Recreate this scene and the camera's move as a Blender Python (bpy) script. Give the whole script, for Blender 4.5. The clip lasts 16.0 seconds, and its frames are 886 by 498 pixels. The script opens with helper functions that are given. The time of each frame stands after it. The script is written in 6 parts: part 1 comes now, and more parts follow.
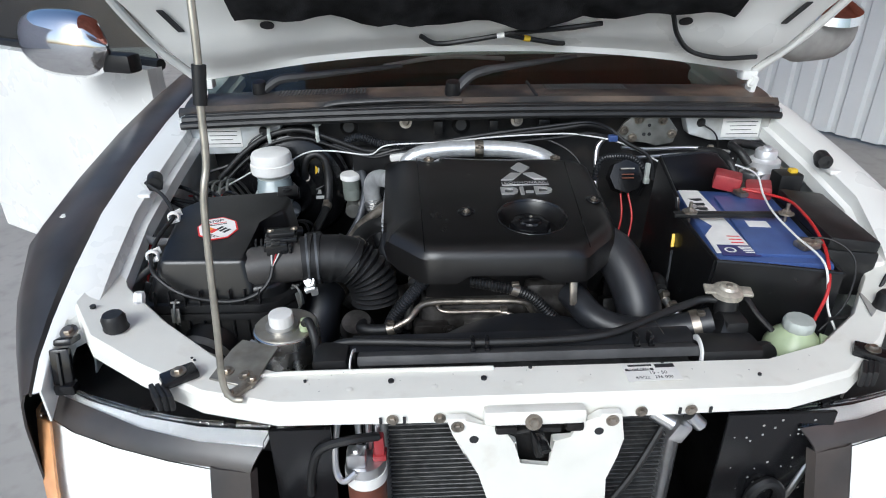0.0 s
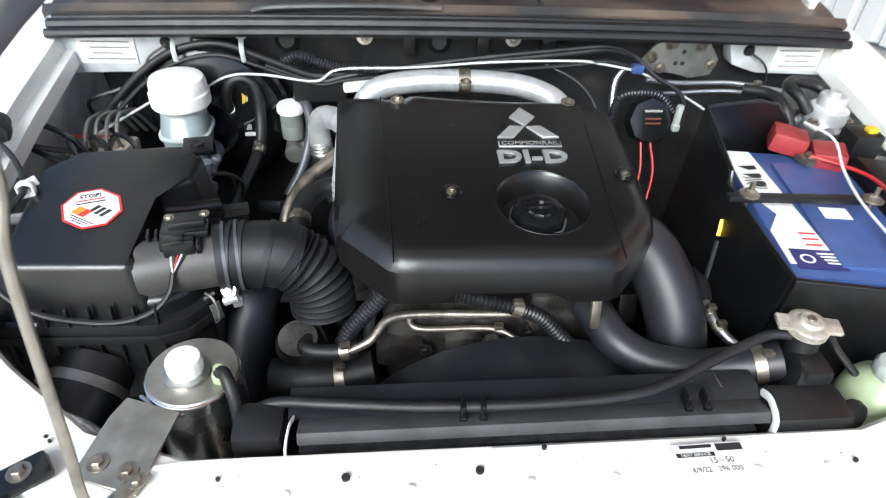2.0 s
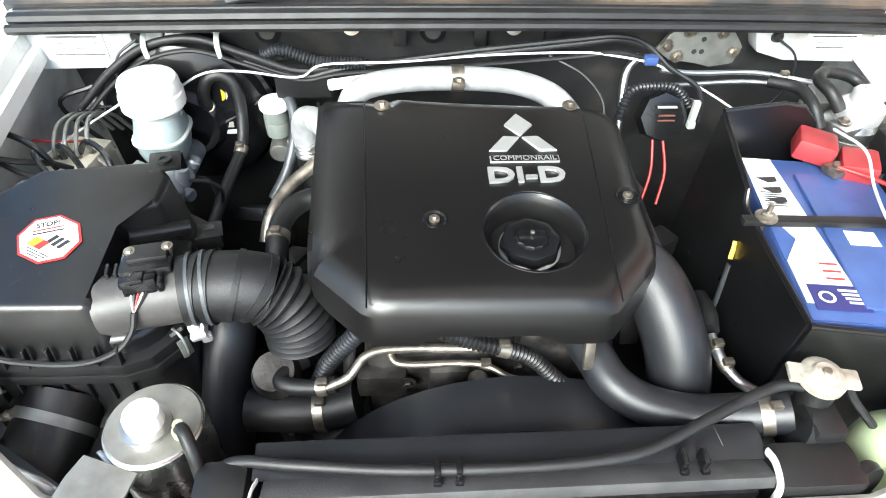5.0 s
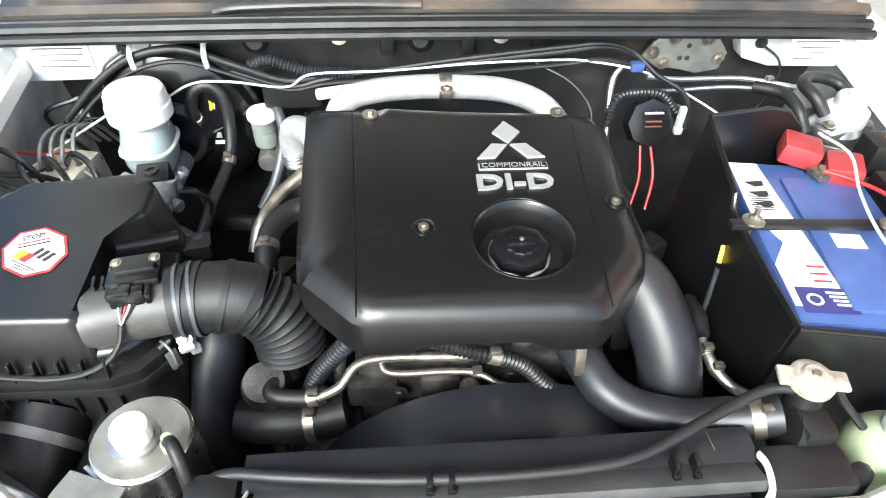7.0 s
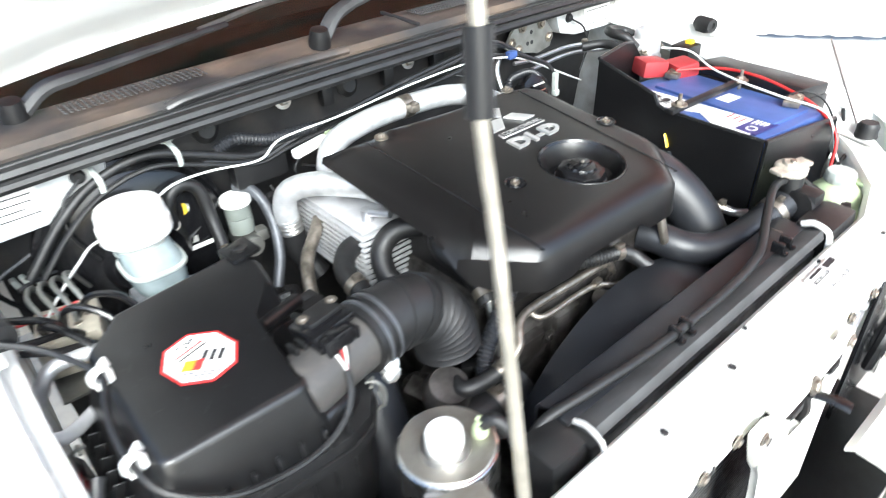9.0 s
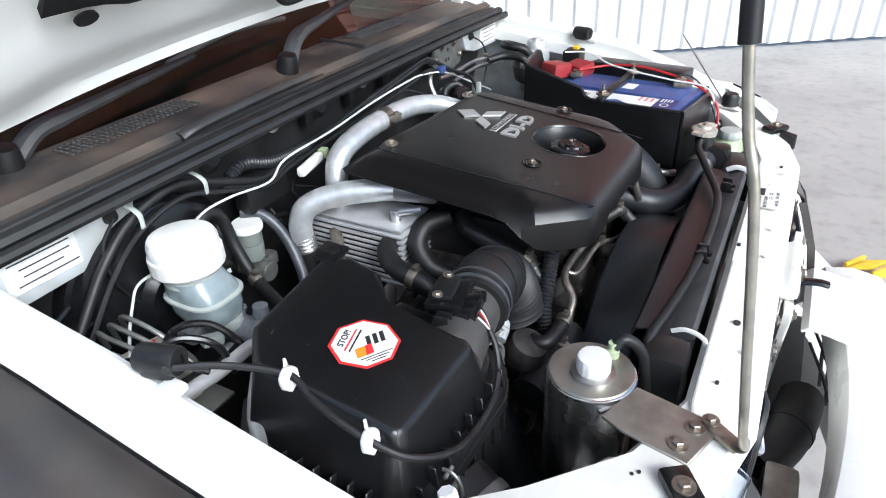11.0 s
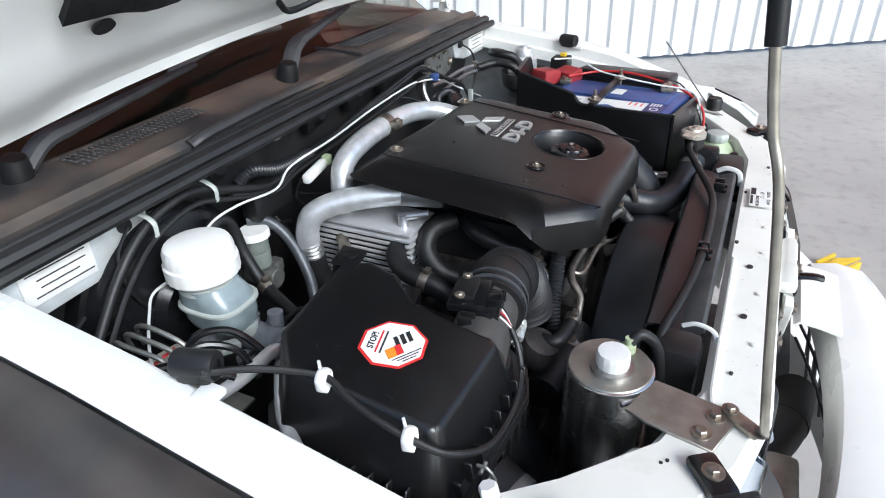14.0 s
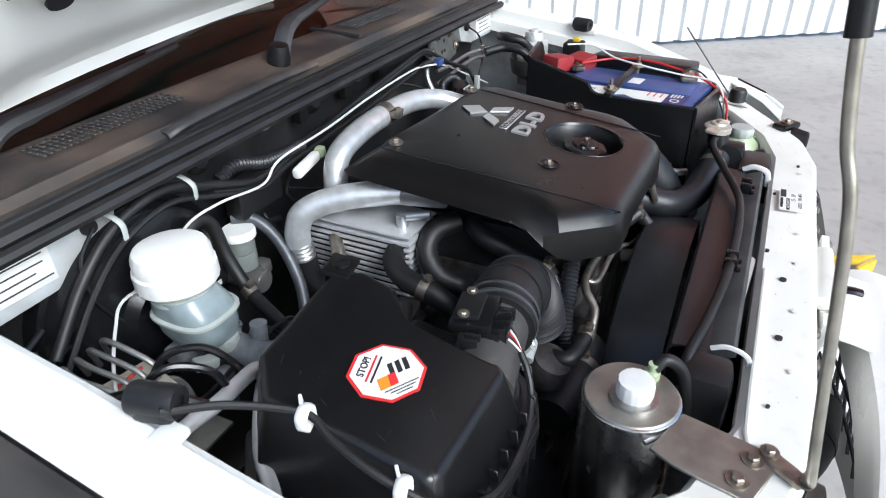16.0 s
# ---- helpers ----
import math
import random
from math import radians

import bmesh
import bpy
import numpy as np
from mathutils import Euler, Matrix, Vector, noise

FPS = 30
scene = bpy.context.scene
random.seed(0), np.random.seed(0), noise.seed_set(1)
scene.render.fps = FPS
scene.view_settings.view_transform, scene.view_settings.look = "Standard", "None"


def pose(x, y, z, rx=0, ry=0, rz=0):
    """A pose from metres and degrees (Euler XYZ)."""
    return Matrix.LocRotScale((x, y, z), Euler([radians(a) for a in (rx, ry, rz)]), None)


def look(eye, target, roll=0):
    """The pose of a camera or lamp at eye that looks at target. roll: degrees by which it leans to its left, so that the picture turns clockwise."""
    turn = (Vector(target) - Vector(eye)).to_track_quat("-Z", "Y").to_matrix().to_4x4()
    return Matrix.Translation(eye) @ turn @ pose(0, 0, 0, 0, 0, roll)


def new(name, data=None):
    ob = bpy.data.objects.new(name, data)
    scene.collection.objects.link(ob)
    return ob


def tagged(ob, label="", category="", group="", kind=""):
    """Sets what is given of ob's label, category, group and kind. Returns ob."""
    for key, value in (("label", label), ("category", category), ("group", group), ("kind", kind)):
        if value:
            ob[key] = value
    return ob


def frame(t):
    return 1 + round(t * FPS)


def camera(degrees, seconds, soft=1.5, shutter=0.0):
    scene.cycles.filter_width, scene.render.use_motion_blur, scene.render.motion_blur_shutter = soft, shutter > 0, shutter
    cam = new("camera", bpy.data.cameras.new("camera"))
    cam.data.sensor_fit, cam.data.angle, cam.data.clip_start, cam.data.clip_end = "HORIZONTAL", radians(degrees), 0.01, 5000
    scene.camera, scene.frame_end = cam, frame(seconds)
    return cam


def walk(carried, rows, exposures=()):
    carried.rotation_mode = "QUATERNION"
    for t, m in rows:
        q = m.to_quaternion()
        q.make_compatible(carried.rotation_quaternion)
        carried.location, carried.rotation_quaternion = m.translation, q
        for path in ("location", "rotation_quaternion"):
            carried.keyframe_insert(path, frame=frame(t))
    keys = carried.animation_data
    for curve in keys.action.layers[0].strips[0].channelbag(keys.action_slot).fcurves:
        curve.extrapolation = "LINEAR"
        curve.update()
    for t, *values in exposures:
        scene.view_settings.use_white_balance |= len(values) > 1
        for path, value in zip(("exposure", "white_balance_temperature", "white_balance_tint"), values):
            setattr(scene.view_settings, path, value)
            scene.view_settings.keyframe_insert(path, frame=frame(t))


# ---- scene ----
cam = camera(69.89, 16.0, soft=1.0, shutter=0.5)
PATH = [
    (0, (-0.1416, -0.1586, 1.5408), (-0.1091, 0.7266, 1.0767), -0.47),
    (0.5, (-0.1218, -0.1245, 1.5407), (-0.1051, 0.7569, 1.0686), -0.32),
    (1, (-0.1050, -0.0657, 1.5207), (-0.1023, 0.7997, 1.0196), 1.31),
    (1.5, (-0.1473, 0.0636, 1.5261), (-0.0969, 0.8981, 0.9773), 0.63),
    (2, (-0.1528, 0.1806, 1.5244), (-0.0538, 0.9531, 0.8971), 3.55),
    (2.5, (-0.1153, 0.2534, 1.5441), (-0.0430, 0.9800, 0.8608), 2.33),
    (3, (-0.1014, 0.2824, 1.5639), (-0.0179, 0.9981, 0.8704), 2.79),
    (3.5, (-0.1023, 0.2869, 1.5619), (-0.0310, 1.0044, 0.8690), 2.48),
    (4, (-0.1019, 0.2876, 1.5609), (-0.0382, 1.0042, 0.8664), 2.32),
    (6.5, (-0.1023, 0.2863, 1.5626), (-0.0365, 1.0084, 0.8740), 1.97),
    (7, (-0.0997, 0.2870, 1.5603), (-0.0230, 1.0124, 0.8762), 2.19),
    (7.5, (-0.1196, 0.3203, 1.5421), (0.0228, 1.0267, 0.8488), 3.14),
    (8, (-0.2576, 0.3755, 1.5241), (0.0625, 1.0414, 0.8502), -0.32),
    (8.5, (-0.4117, 0.3554, 1.5121), (0.0794, 0.9714, 0.8962), 1.78),
    (9, (-0.5786, 0.3197, 1.4819), (-0.0595, 0.9679, 0.9248), -3.95),
    (11.5, (-0.8659, 0.5242, 1.4733), (-0.1091, 0.9303, 0.9610), -2.52),
    (12, (-0.8698, 0.5252, 1.4741), (-0.1153, 0.9360, 0.9623), -2.94),
    (12.5, (-0.8739, 0.5275, 1.4756), (-0.1199, 0.9345, 0.9600), -2.80),
    (13, (-0.8763, 0.5290, 1.4747), (-0.1202, 0.9356, 0.9620), -2.83),
    (13.5, (-0.8800, 0.5337, 1.4752), (-0.1226, 0.9383, 0.9627), -2.57),
    (14, (-0.8955, 0.5422, 1.4754), (-0.1277, 0.9341, 0.9686), -2.59),
    (14.5, (-0.9155, 0.5623, 1.4776), (-0.1363, 0.9241, 0.9658), -2.57),
    (15, (-0.8796, 0.5634, 1.4728), (-0.1186, 0.9369, 0.9423), -2.21),
    (15.5, (-0.8491, 0.5635, 1.4679), (-0.1021, 0.9538, 0.9296), -2.36),
    (16, (-0.8215, 0.5798, 1.4586), (-0.0673, 0.9685, 0.9295), -1.80),
]
EXPOSURES = [
    (0, 0.12, 5650, 5), (1.5, 0.15, 5650, 5), (2.0, 0.95, 5800, 3), (3.0, 1.82, 5950, 0), (4.2, 1.9, 5950, 0), (8.0, 1.9, 5950, 1),
    (8.5, 2.05, 5900, 2), (9.2, 1.75, 5800, 3), (11.3, 0.75, 5600, 5), (12.5, 0.7, 5600, 5), (15.0, 0.52, 5600, 5), (16, 0.65, 5600, 5),
]
walk(cam, [(t, look(eye, target, roll)) for t, eye, target, roll in PATH], EXPOSURES)

# ---- world and light ----
world = bpy.data.worlds.new("world")
scene.world = world
world.use_nodes = True
wn = world.node_tree.nodes
sky = wn.new("ShaderNodeTexSky")
sky.sky_type = "NISHITA"
sky.sun_disc = False
sky.sun_elevation, sky.sun_rotation = radians(38), radians(205)
sky.air_density, sky.dust_density = 1.0, 3.0
world.node_tree.links.new(sky.outputs["Color"], wn["Background"].inputs["Color"])
wn["Background"].inputs["Strength"].default_value = 0.14
sun = new("sun", bpy.data.lights.new("sun", "SUN"))
sun.data.energy, sun.data.angle, sun.data.color = 2.0, radians(30), (1.0, 0.97, 0.93)
sun.matrix_world = look((-3.0, -6.0, 6.2), (0, 0.8, 1.0))


# ---- materials ----
def mat(name, color, rough=0.5, metal=0.0, vary=0.15, scale=30.0, bump=0.15, fine=400.0, tint=None, coat=0.0, spec=0.5):
    """Principled surface whose colour and roughness wander at a coarse and a fine scale, with slight relief."""
    m = bpy.data.materials.new(name)
    m.use_nodes = True
    n, l = m.node_tree.nodes, m.node_tree.links
    b = n["Principled BSDF"]
    b.inputs["Metallic"].default_value = metal
    b.inputs["Coat Weight"].default_value = coat
    b.inputs["Specular IOR Level"].default_value = spec
    geo = n.new("ShaderNodeNewGeometry")
    big, small = n.new("ShaderNodeTexNoise"), n.new("ShaderNodeTexNoise")
    big.inputs["Scale"].default_value, big.inputs["Detail"].default_value = scale, 5.0
    small.inputs["Scale"].default_value, small.inputs["Detail"].default_value = fine, 3.0
    for t in (big, small):
        l.new(geo.outputs["Position"], t.inputs["Vector"])
    mix = n.new("ShaderNodeMix")
    mix.data_type = "RGBA"
    c = Vector(color)
    d = Vector(tint) if tint else c * (1 - vary * 1.6)
    mix.inputs["A"].default_value = (*(c * (1 + vary * 0.5)), 1)
    mix.inputs["B"].default_value = (*d, 1)
    ramp = n.new("ShaderNodeMapRange")
    ramp.inputs["From Min"].default_value, ramp.inputs["From Max"].default_value = 0.35, 0.7
    l.new(big.outputs["Fac"], ramp.inputs["Value"])
    l.new(ramp.outputs["Result"], mix.inputs["Factor"])
    l.new(mix.outputs["Result"], b.inputs["Base Color"])
    rr = n.new("ShaderNodeMapRange")
    rr.inputs["To Min"].default_value, rr.inputs["To Max"].default_value = max(0.03, rough - 0.08), min(1, rough + 0.1)
    l.new(big.outputs["Fac"], rr.inputs["Value"])
    l.new(rr.outputs["Result"], b.inputs["Roughness"])
    if bump:
        bp = n.new("ShaderNodeBump")
        bp.inputs["Strength"].default_value, bp.inputs["Distance"].default_value = bump, 0.001
        l.new(small.outputs["Fac"], bp.inputs["Height"])
        l.new(bp.outputs["Normal"], b.inputs["Normal"])
    return m


def dusty(m, dust=(0.3, 0.26, 0.22), scale=60.0, low=0.58, high=0.8, amount=0.6):
    """Adds patches of dust or dried splashes over a material's colour."""
    n, l = m.node_tree.nodes, m.node_tree.links
    b = n["Principled BSDF"]
    old = b.inputs["Base Color"].links[0].from_socket
    geo = n.new("ShaderNodeNewGeometry")
    t = n.new("ShaderNodeTexNoise")
    t.inputs["Scale"].default_value, t.inputs["Detail"].default_value = scale, 8.0
    l.new(geo.outputs["Position"], t.inputs["Vector"])
    r = n.new("ShaderNodeMapRange")
    r.inputs["From Min"].default_value, r.inputs["From Max"].default_value, r.inputs["To Max"].default_value = low, high, amount
    l.new(t.outputs["Fac"], r.inputs["Value"])
    mix = n.new("ShaderNodeMix")
    mix.data_type = "RGBA"
    mix.inputs["B"].default_value = (*dust, 1)
    l.new(r.outputs["Result"], mix.inputs["Factor"])
    l.new(old, mix.inputs["A"])
    l.new(mix.outputs["Result"], b.inputs["Base Color"])
    return m


def glass(name, color=(0.9, 0.93, 0.92), rough=0.02):
    m = bpy.data.materials.new(name)
    m.use_nodes = True
    b = m.node_tree.nodes["Principled BSDF"]
    b.inputs["Base Color"].default_value = (*color, 1)
    b.inputs["Roughness"].default_value = rough
    b.inputs["Transmission Weight"].default_value = 1.0
    b.inputs["IOR"].default_value = 1.45
    return m


M = {
    "paint": mat("white_paint", (0.80, 0.80, 0.77), 0.28, vary=0.04, scale=6, bump=0.02, coat=0.3),
    "paint_dull": dusty(mat("white_paint_unpolished", (0.78, 0.77, 0.71), 0.42, vary=0.05, scale=9, bump=0.05), (0.45, 0.38, 0.3), 22, 0.6, 0.9, 0.45),
    "apron": dusty(mat("inner_panel_paint", (0.60, 0.63, 0.64), 0.45, vary=0.08, scale=9, bump=0.05), (0.17, 0.14, 0.10), 11, 0.42, 0.72, 0.75),
    "fender_black": dusty(mat("satin_black_fender", (0.044, 0.042, 0.042), 0.30, vary=0.3, scale=10, bump=0.04, spec=0.6), (0.12, 0.085, 0.065), 7, 0.42, 0.85, 0.55),
    "cover": mat("engine_cover_plastic", (0.0075, 0.007, 0.007), 0.30, vary=0.2, scale=12, bump=0.12, fine=1800, spec=0.5),
    "plastic": dusty(mat("black_plastic", (0.010, 0.010, 0.0105), 0.40, vary=0.3, scale=25, bump=0.15, fine=900), (0.10, 0.09, 0.08), 40, 0.6, 0.9, 0.25),
    "plastic_gloss": mat("smooth_black_plastic", (0.008, 0.008, 0.009), 0.22, vary=0.2, scale=20, bump=0.05),
    "rubber": dusty(mat("black_rubber", (0.011, 0.011, 0.0115), 0.48, vary=0.3, scale=30, bump=0.25, fine=700), (0.10, 0.09, 0.08), 35, 0.58, 0.9, 0.22),
    "rubber_blue": mat("woven_black_hose", (0.018, 0.019, 0.022), 0.38, vary=0.25, scale=30, bump=0.2, fine=900),
    "cowl": dusty(mat("cowl_plastic", (0.038, 0.037, 0.038), 0.40, vary=0.3, scale=14, bump=0.12), (0.24, 0.17, 0.12), 9, 0.40, 0.75, 0.6),
    "dark": mat("oily_and_shaded_metal", (0.010, 0.009, 0.009), 0.5, 0.2, vary=0.5, scale=18, bump=0.4, fine=250),
    "engine": dusty(mat("dirty_aluminium_casting", (0.16, 0.15, 0.14), 0.5, 0.7, vary=0.45, scale=22, bump=0.5, fine=220), (0.02, 0.017, 0.015), 26, 0.36, 0.6, 0.9),
    "alu": mat("aluminium", (0.62, 0.62, 0.63), 0.32, 0.95, vary=0.12, scale=35, bump=0.12, fine=300),
    "alu_pipe": mat("heat_wrapped_aluminium", (0.72, 0.73, 0.74), 0.32, 0.6, vary=0.12, scale=60, bump=0.35, fine=160),
    "stainless": mat("stainless_steel", (0.74, 0.73, 0.70), 0.25, 1.0, vary=0.2, scale=18, bump=0.06, fine=600),
    "brushed": mat("brushed_steel", (0.55, 0.54, 0.52), 0.34, 1.0, vary=0.15, scale=40, bump=0.1, fine=900),
    "zinc": mat("zinc_plated_steel", (0.36, 0.32, 0.27), 0.40, 0.9, vary=0.35, scale=60, bump=0.2, fine=300),
    "rod": mat("prop_rod_steel", (0.47, 0.44, 0.37), 0.36, 0.8, vary=0.2, scale=40, bump=0.08),
    "grey_plate": mat("grey_phosphated_steel", (0.30, 0.30, 0.28), 0.45, 0.75, vary=0.2, scale=30, bump=0.2),
    "chrome": mat("chrome", (0.85, 0.85, 0.86), 0.05, 1.0, vary=0.02, scale=8, bump=0.0),
    "white_cap": mat("white_plastic", (0.80, 0.79, 0.76), 0.35, vary=0.06, scale=30, bump=0.05),
    "ivory": mat("translucent_tank_plastic", (0.42, 0.45, 0.42), 0.3, vary=0.12, scale=25, bump=0.05),
    "fluid": mat("tank_with_fluid", (0.25, 0.30, 0.31), 0.20, vary=0.2, scale=25, bump=0.05),
    "green_tank": mat("pale_green_tank", (0.40, 0.47, 0.29), 0.32, vary=0.12, scale=30, bump=0.05),
    "blue": mat("blue_battery_plastic", (0.055, 0.095, 0.26), 0.32, vary=0.15, scale=20, bump=0.06),
    "red": mat("red_plastic", (0.30, 0.03, 0.035), 0.42, vary=0.15, scale=30, bump=0.1),
    "red_wire": mat("red_wire", (0.45, 0.02, 0.02), 0.4, vary=0.1, bump=0.0),
    "white_wire": mat("white_wire", (0.70, 0.70, 0.68), 0.4, vary=0.1, bump=0.0),
    "label": mat("paper_label", (0.78, 0.77, 0.74), 0.45, vary=0.05, scale=40, bump=0.03),
    "ink": mat("black_ink", (0.02, 0.02, 0.022), 0.5, vary=0.05, bump=0.0),
    "ink_red": mat("red_ink", (0.62, 0.03, 0.03), 0.45, vary=0.05, bump=0.0),
    "ink_orange": mat("orange_ink", (0.80, 0.26, 0.02), 0.45, vary=0.05, bump=0.0),
    "ink_navy": mat("navy_ink", (0.03, 0.03, 0.14), 0.4, vary=0.05, bump=0.0),
    "yellow": mat("yellow_plastic", (0.75, 0.50, 0.03), 0.4, vary=0.08, bump=0.05),
    "felt": mat("black_insulation_felt", (0.018, 0.018, 0.019), 0.95, vary=0.4, scale=25, bump=1.0, fine=350, spec=0.15),
    "glass": glass("windscreen_glass", (0.55, 0.62, 0.58)),
    "lens": glass("headlight_lens", (0.95, 0.96, 0.96)),
    "amber": mat("amber_lens", (0.80, 0.40, 0.18), 0.15, vary=0.1, bump=0.0),
    "reflector": mat("headlight_reflector", (0.93, 0.92, 0.89), 0.25, 0.1, vary=0.05, scale=20, bump=0.0),
    "concrete": dusty(dusty(mat("concrete_floor", (0.40, 0.385, 0.36), 0.75, vary=0.10, scale=1.3, bump=0.4, fine=220), (0.24, 0.225, 0.21), 14, 0.5, 0.75, 0.5), (0.16, 0.15, 0.14), 2.1, 0.58, 0.75, 0.45),
    "sheet": mat("white_steel_sheeting", (0.72, 0.74, 0.75), 0.4, vary=0.04, scale=3, bump=0.02),
    "roof": mat("unseen_wall_brown", (0.16, 0.12, 0.10), 0.6, vary=0.2, scale=2, bump=0.1),
    "oxide": mat("unseen_red_sheeting", (0.42, 0.13, 0.08), 0.55, vary=0.2, scale=2, bump=0.1),
    "brown": mat("brown_drier", (0.16, 0.06, 0.04), 0.4, vary=0.2, scale=40, bump=0.1),
    "seat_dark": mat("dark_cabin_trim", (0.02, 0.018, 0.016), 0.8, vary=0.2, bump=0.1),
    "fins": mat("condenser_fins", (0.10, 0.10, 0.10), 0.5, 0.6, vary=0.3, scale=60, bump=0.3),
    "cap_metal": mat("worn_cap_metal", (0.62, 0.57, 0.48), 0.36, 0.55, vary=0.25, scale=90, bump=0.15),
    "weathered": dusty(mat("weathered_black_plastic", (0.0065, 0.0065, 0.007), 0.30, vary=0.3, scale=25, bump=0.10, fine=900, spec=0.6), (0.09, 0.09, 0.09), 130, 0.66, 0.80, 0.3),
    "strip": mat("grey_foam_strip", (0.055, 0.055, 0.056), 0.6, vary=0.2, scale=30, bump=0.3),
    "smoky": mat("smoky_tank_plastic", (0.20, 0.22, 0.20), 0.3, vary=0.15, scale=30, bump=0.05),
    "cream": mat("cream_cast_metal", (0.58, 0.54, 0.44), 0.45, 0.2, vary=0.15, scale=40, bump=0.15),
    "pipe_grey": mat("grey_coated_pipe", (0.10, 0.105, 0.115), 0.4, 0.4, vary=0.2, scale=40, bump=0.1),
    "plate_alu": mat("bright_aluminium_plate", (0.70, 0.70, 0.71), 0.38, 0.55, vary=0.1, scale=40, bump=0.1, fine=300),
    "badge": mat("silver_badge_paint", (0.55, 0.55, 0.54), 0.35, 0.6, vary=0.05, bump=0.03),
    "can_steel": dusty(mat("stained_stainless", (0.40, 0.38, 0.34), 0.42, 0.85, vary=0.2, scale=25, bump=0.1, fine=600), (0.22, 0.19, 0.14), 38, 0.5, 0.75, 0.5),
    "bulk": dusty(mat("bulkhead_paint", (0.030, 0.030, 0.031), 0.45, vary=0.3, scale=14, bump=0.15), (0.10, 0.085, 0.07), 20, 0.52, 0.8, 0.5),
    "shroud": dusty(mat("moulded_shroud_plastic", (0.017, 0.018, 0.021), 0.33, vary=0.25, scale=12, bump=0.05), (0.12, 0.12, 0.12), 160, 0.68, 0.8, 0.4),
    "grey_neck": dusty(mat("grey_housing_plastic", (0.055, 0.052, 0.05), 0.42, vary=0.2, scale=30, bump=0.15, fine=700), (0.14, 0.125, 0.11), 60, 0.52, 0.8, 0.5),
    "cast_blue": mat("grey_cast_aluminium", (0.24, 0.25, 0.27), 0.42, 0.35, vary=0.25, scale=60, bump=0.3, fine=300),
    "zinc_bright": mat("bright_zinc_plate", (0.66, 0.66, 0.64), 0.32, 0.6, vary=0.15, scale=80, bump=0.1),
    "seal_paint": mat("grey_pad", (0.34, 0.33, 0.31), 0.7, vary=0.1, bump=0.2),
}


# ---- mesh tools ----
AT = {}


def thing(name, at, label, category, group="", kind=""):
    """An empty at a thing's base; its parts hang under it."""
    ob = new(name)
    ob.empty_display_size = 0.05
    ob.location = at
    AT[ob.name] = Vector(at)
    return tagged(ob, label, category, group, kind)


def finish(me, m, sharp=38):
    me.materials.append(m)
    me.shade_smooth()
    me.set_sharp_from_angle(angle=radians(sharp))


def part(name, bm, m, parent, label="", sharp=38):
    """Links a bmesh, built in world coordinates, as one mesh under a thing or a part."""
    bm.transform(Matrix.Translation(-AT[parent.name]))
    bmesh.ops.recalc_face_normals(bm, faces=bm.faces)
    me = bpy.data.meshes.new(name)
    bm.to_mesh(me)
    bm.free()
    finish(me, M[m], sharp)
    ob = new(name, me)
    ob.parent = parent
    AT[ob.name] = AT[parent.name].copy()
    return tagged(ob, label)


def single(name, bm, m, at, label, category, group="", kind="", sharp=38):
    """A thing that is one mesh."""
    bm.transform(Matrix.Translation(-Vector(at)))
    bmesh.ops.recalc_face_normals(bm, faces=bm.faces)
    me = bpy.data.meshes.new(name)
    bm.to_mesh(me)
    bm.free()
    finish(me, M[m], sharp)
    ob = new(name, me)
    ob.location = at
    AT[ob.name] = Vector(at)
    return tagged(ob, label, category, group, kind)


def join(*bms):
    out = bms[0]
    for b in bms[1:]:
        me = bpy.data.meshes.new("tmp")
        b.to_mesh(me)
        out.from_mesh(me)
        b.free()
        bpy.data.meshes.remove(me)
    return out


def rbox(c, size, bevel=0.004, rot=(0, 0, 0), seg=2):
    """A box with rounded edges."""
    bm = bmesh.new()
    bmesh.ops.create_cube(bm, size=1.0, matrix=Matrix.Diagonal((*size, 1)))
    if bevel:
        bmesh.ops.bevel(bm, geom=bm.edges[:], offset=min(bevel, min(size) * 0.45), segments=seg, profile=0.6, affect="EDGES")
    bm.transform(pose(*c, *rot))
    return bm


def prism(pts, z0, z1, bevel=0.004, slope=0.0, about=0.0, inset=0.0, seg=2):
    """An upright body over an outline of (x, y); slope tilts its top along y, inset narrows the top."""
    bm = bmesh.new()
    cx, cy = sum(p[0] for p in pts) / len(pts), sum(p[1] for p in pts) / len(pts)
    low = [bm.verts.new((x, y, z0)) for x, y in pts]
    high = []
    for x, y in pts:
        d = math.hypot(x - cx, y - cy) or 1
        k = 1 - inset / d
        high.append(bm.verts.new((cx + (x - cx) * k, cy + (y - cy) * k, z1 + slope * (y - about))))
    n = len(pts)
    bm.faces.new(low[::-1])
    top = bm.faces.new(high)
    for i in range(n):
        bm.faces.new((low[i], low[(i + 1) % n], high[(i + 1) % n], high[i]))
    if bevel:
        es = [e for e in bm.edges if not (e.verts[0] in low and e.verts[1] in low)]
        bmesh.ops.bevel(bm, geom=es, offset=bevel, segments=seg, profile=0.6, affect="EDGES")
    return bm


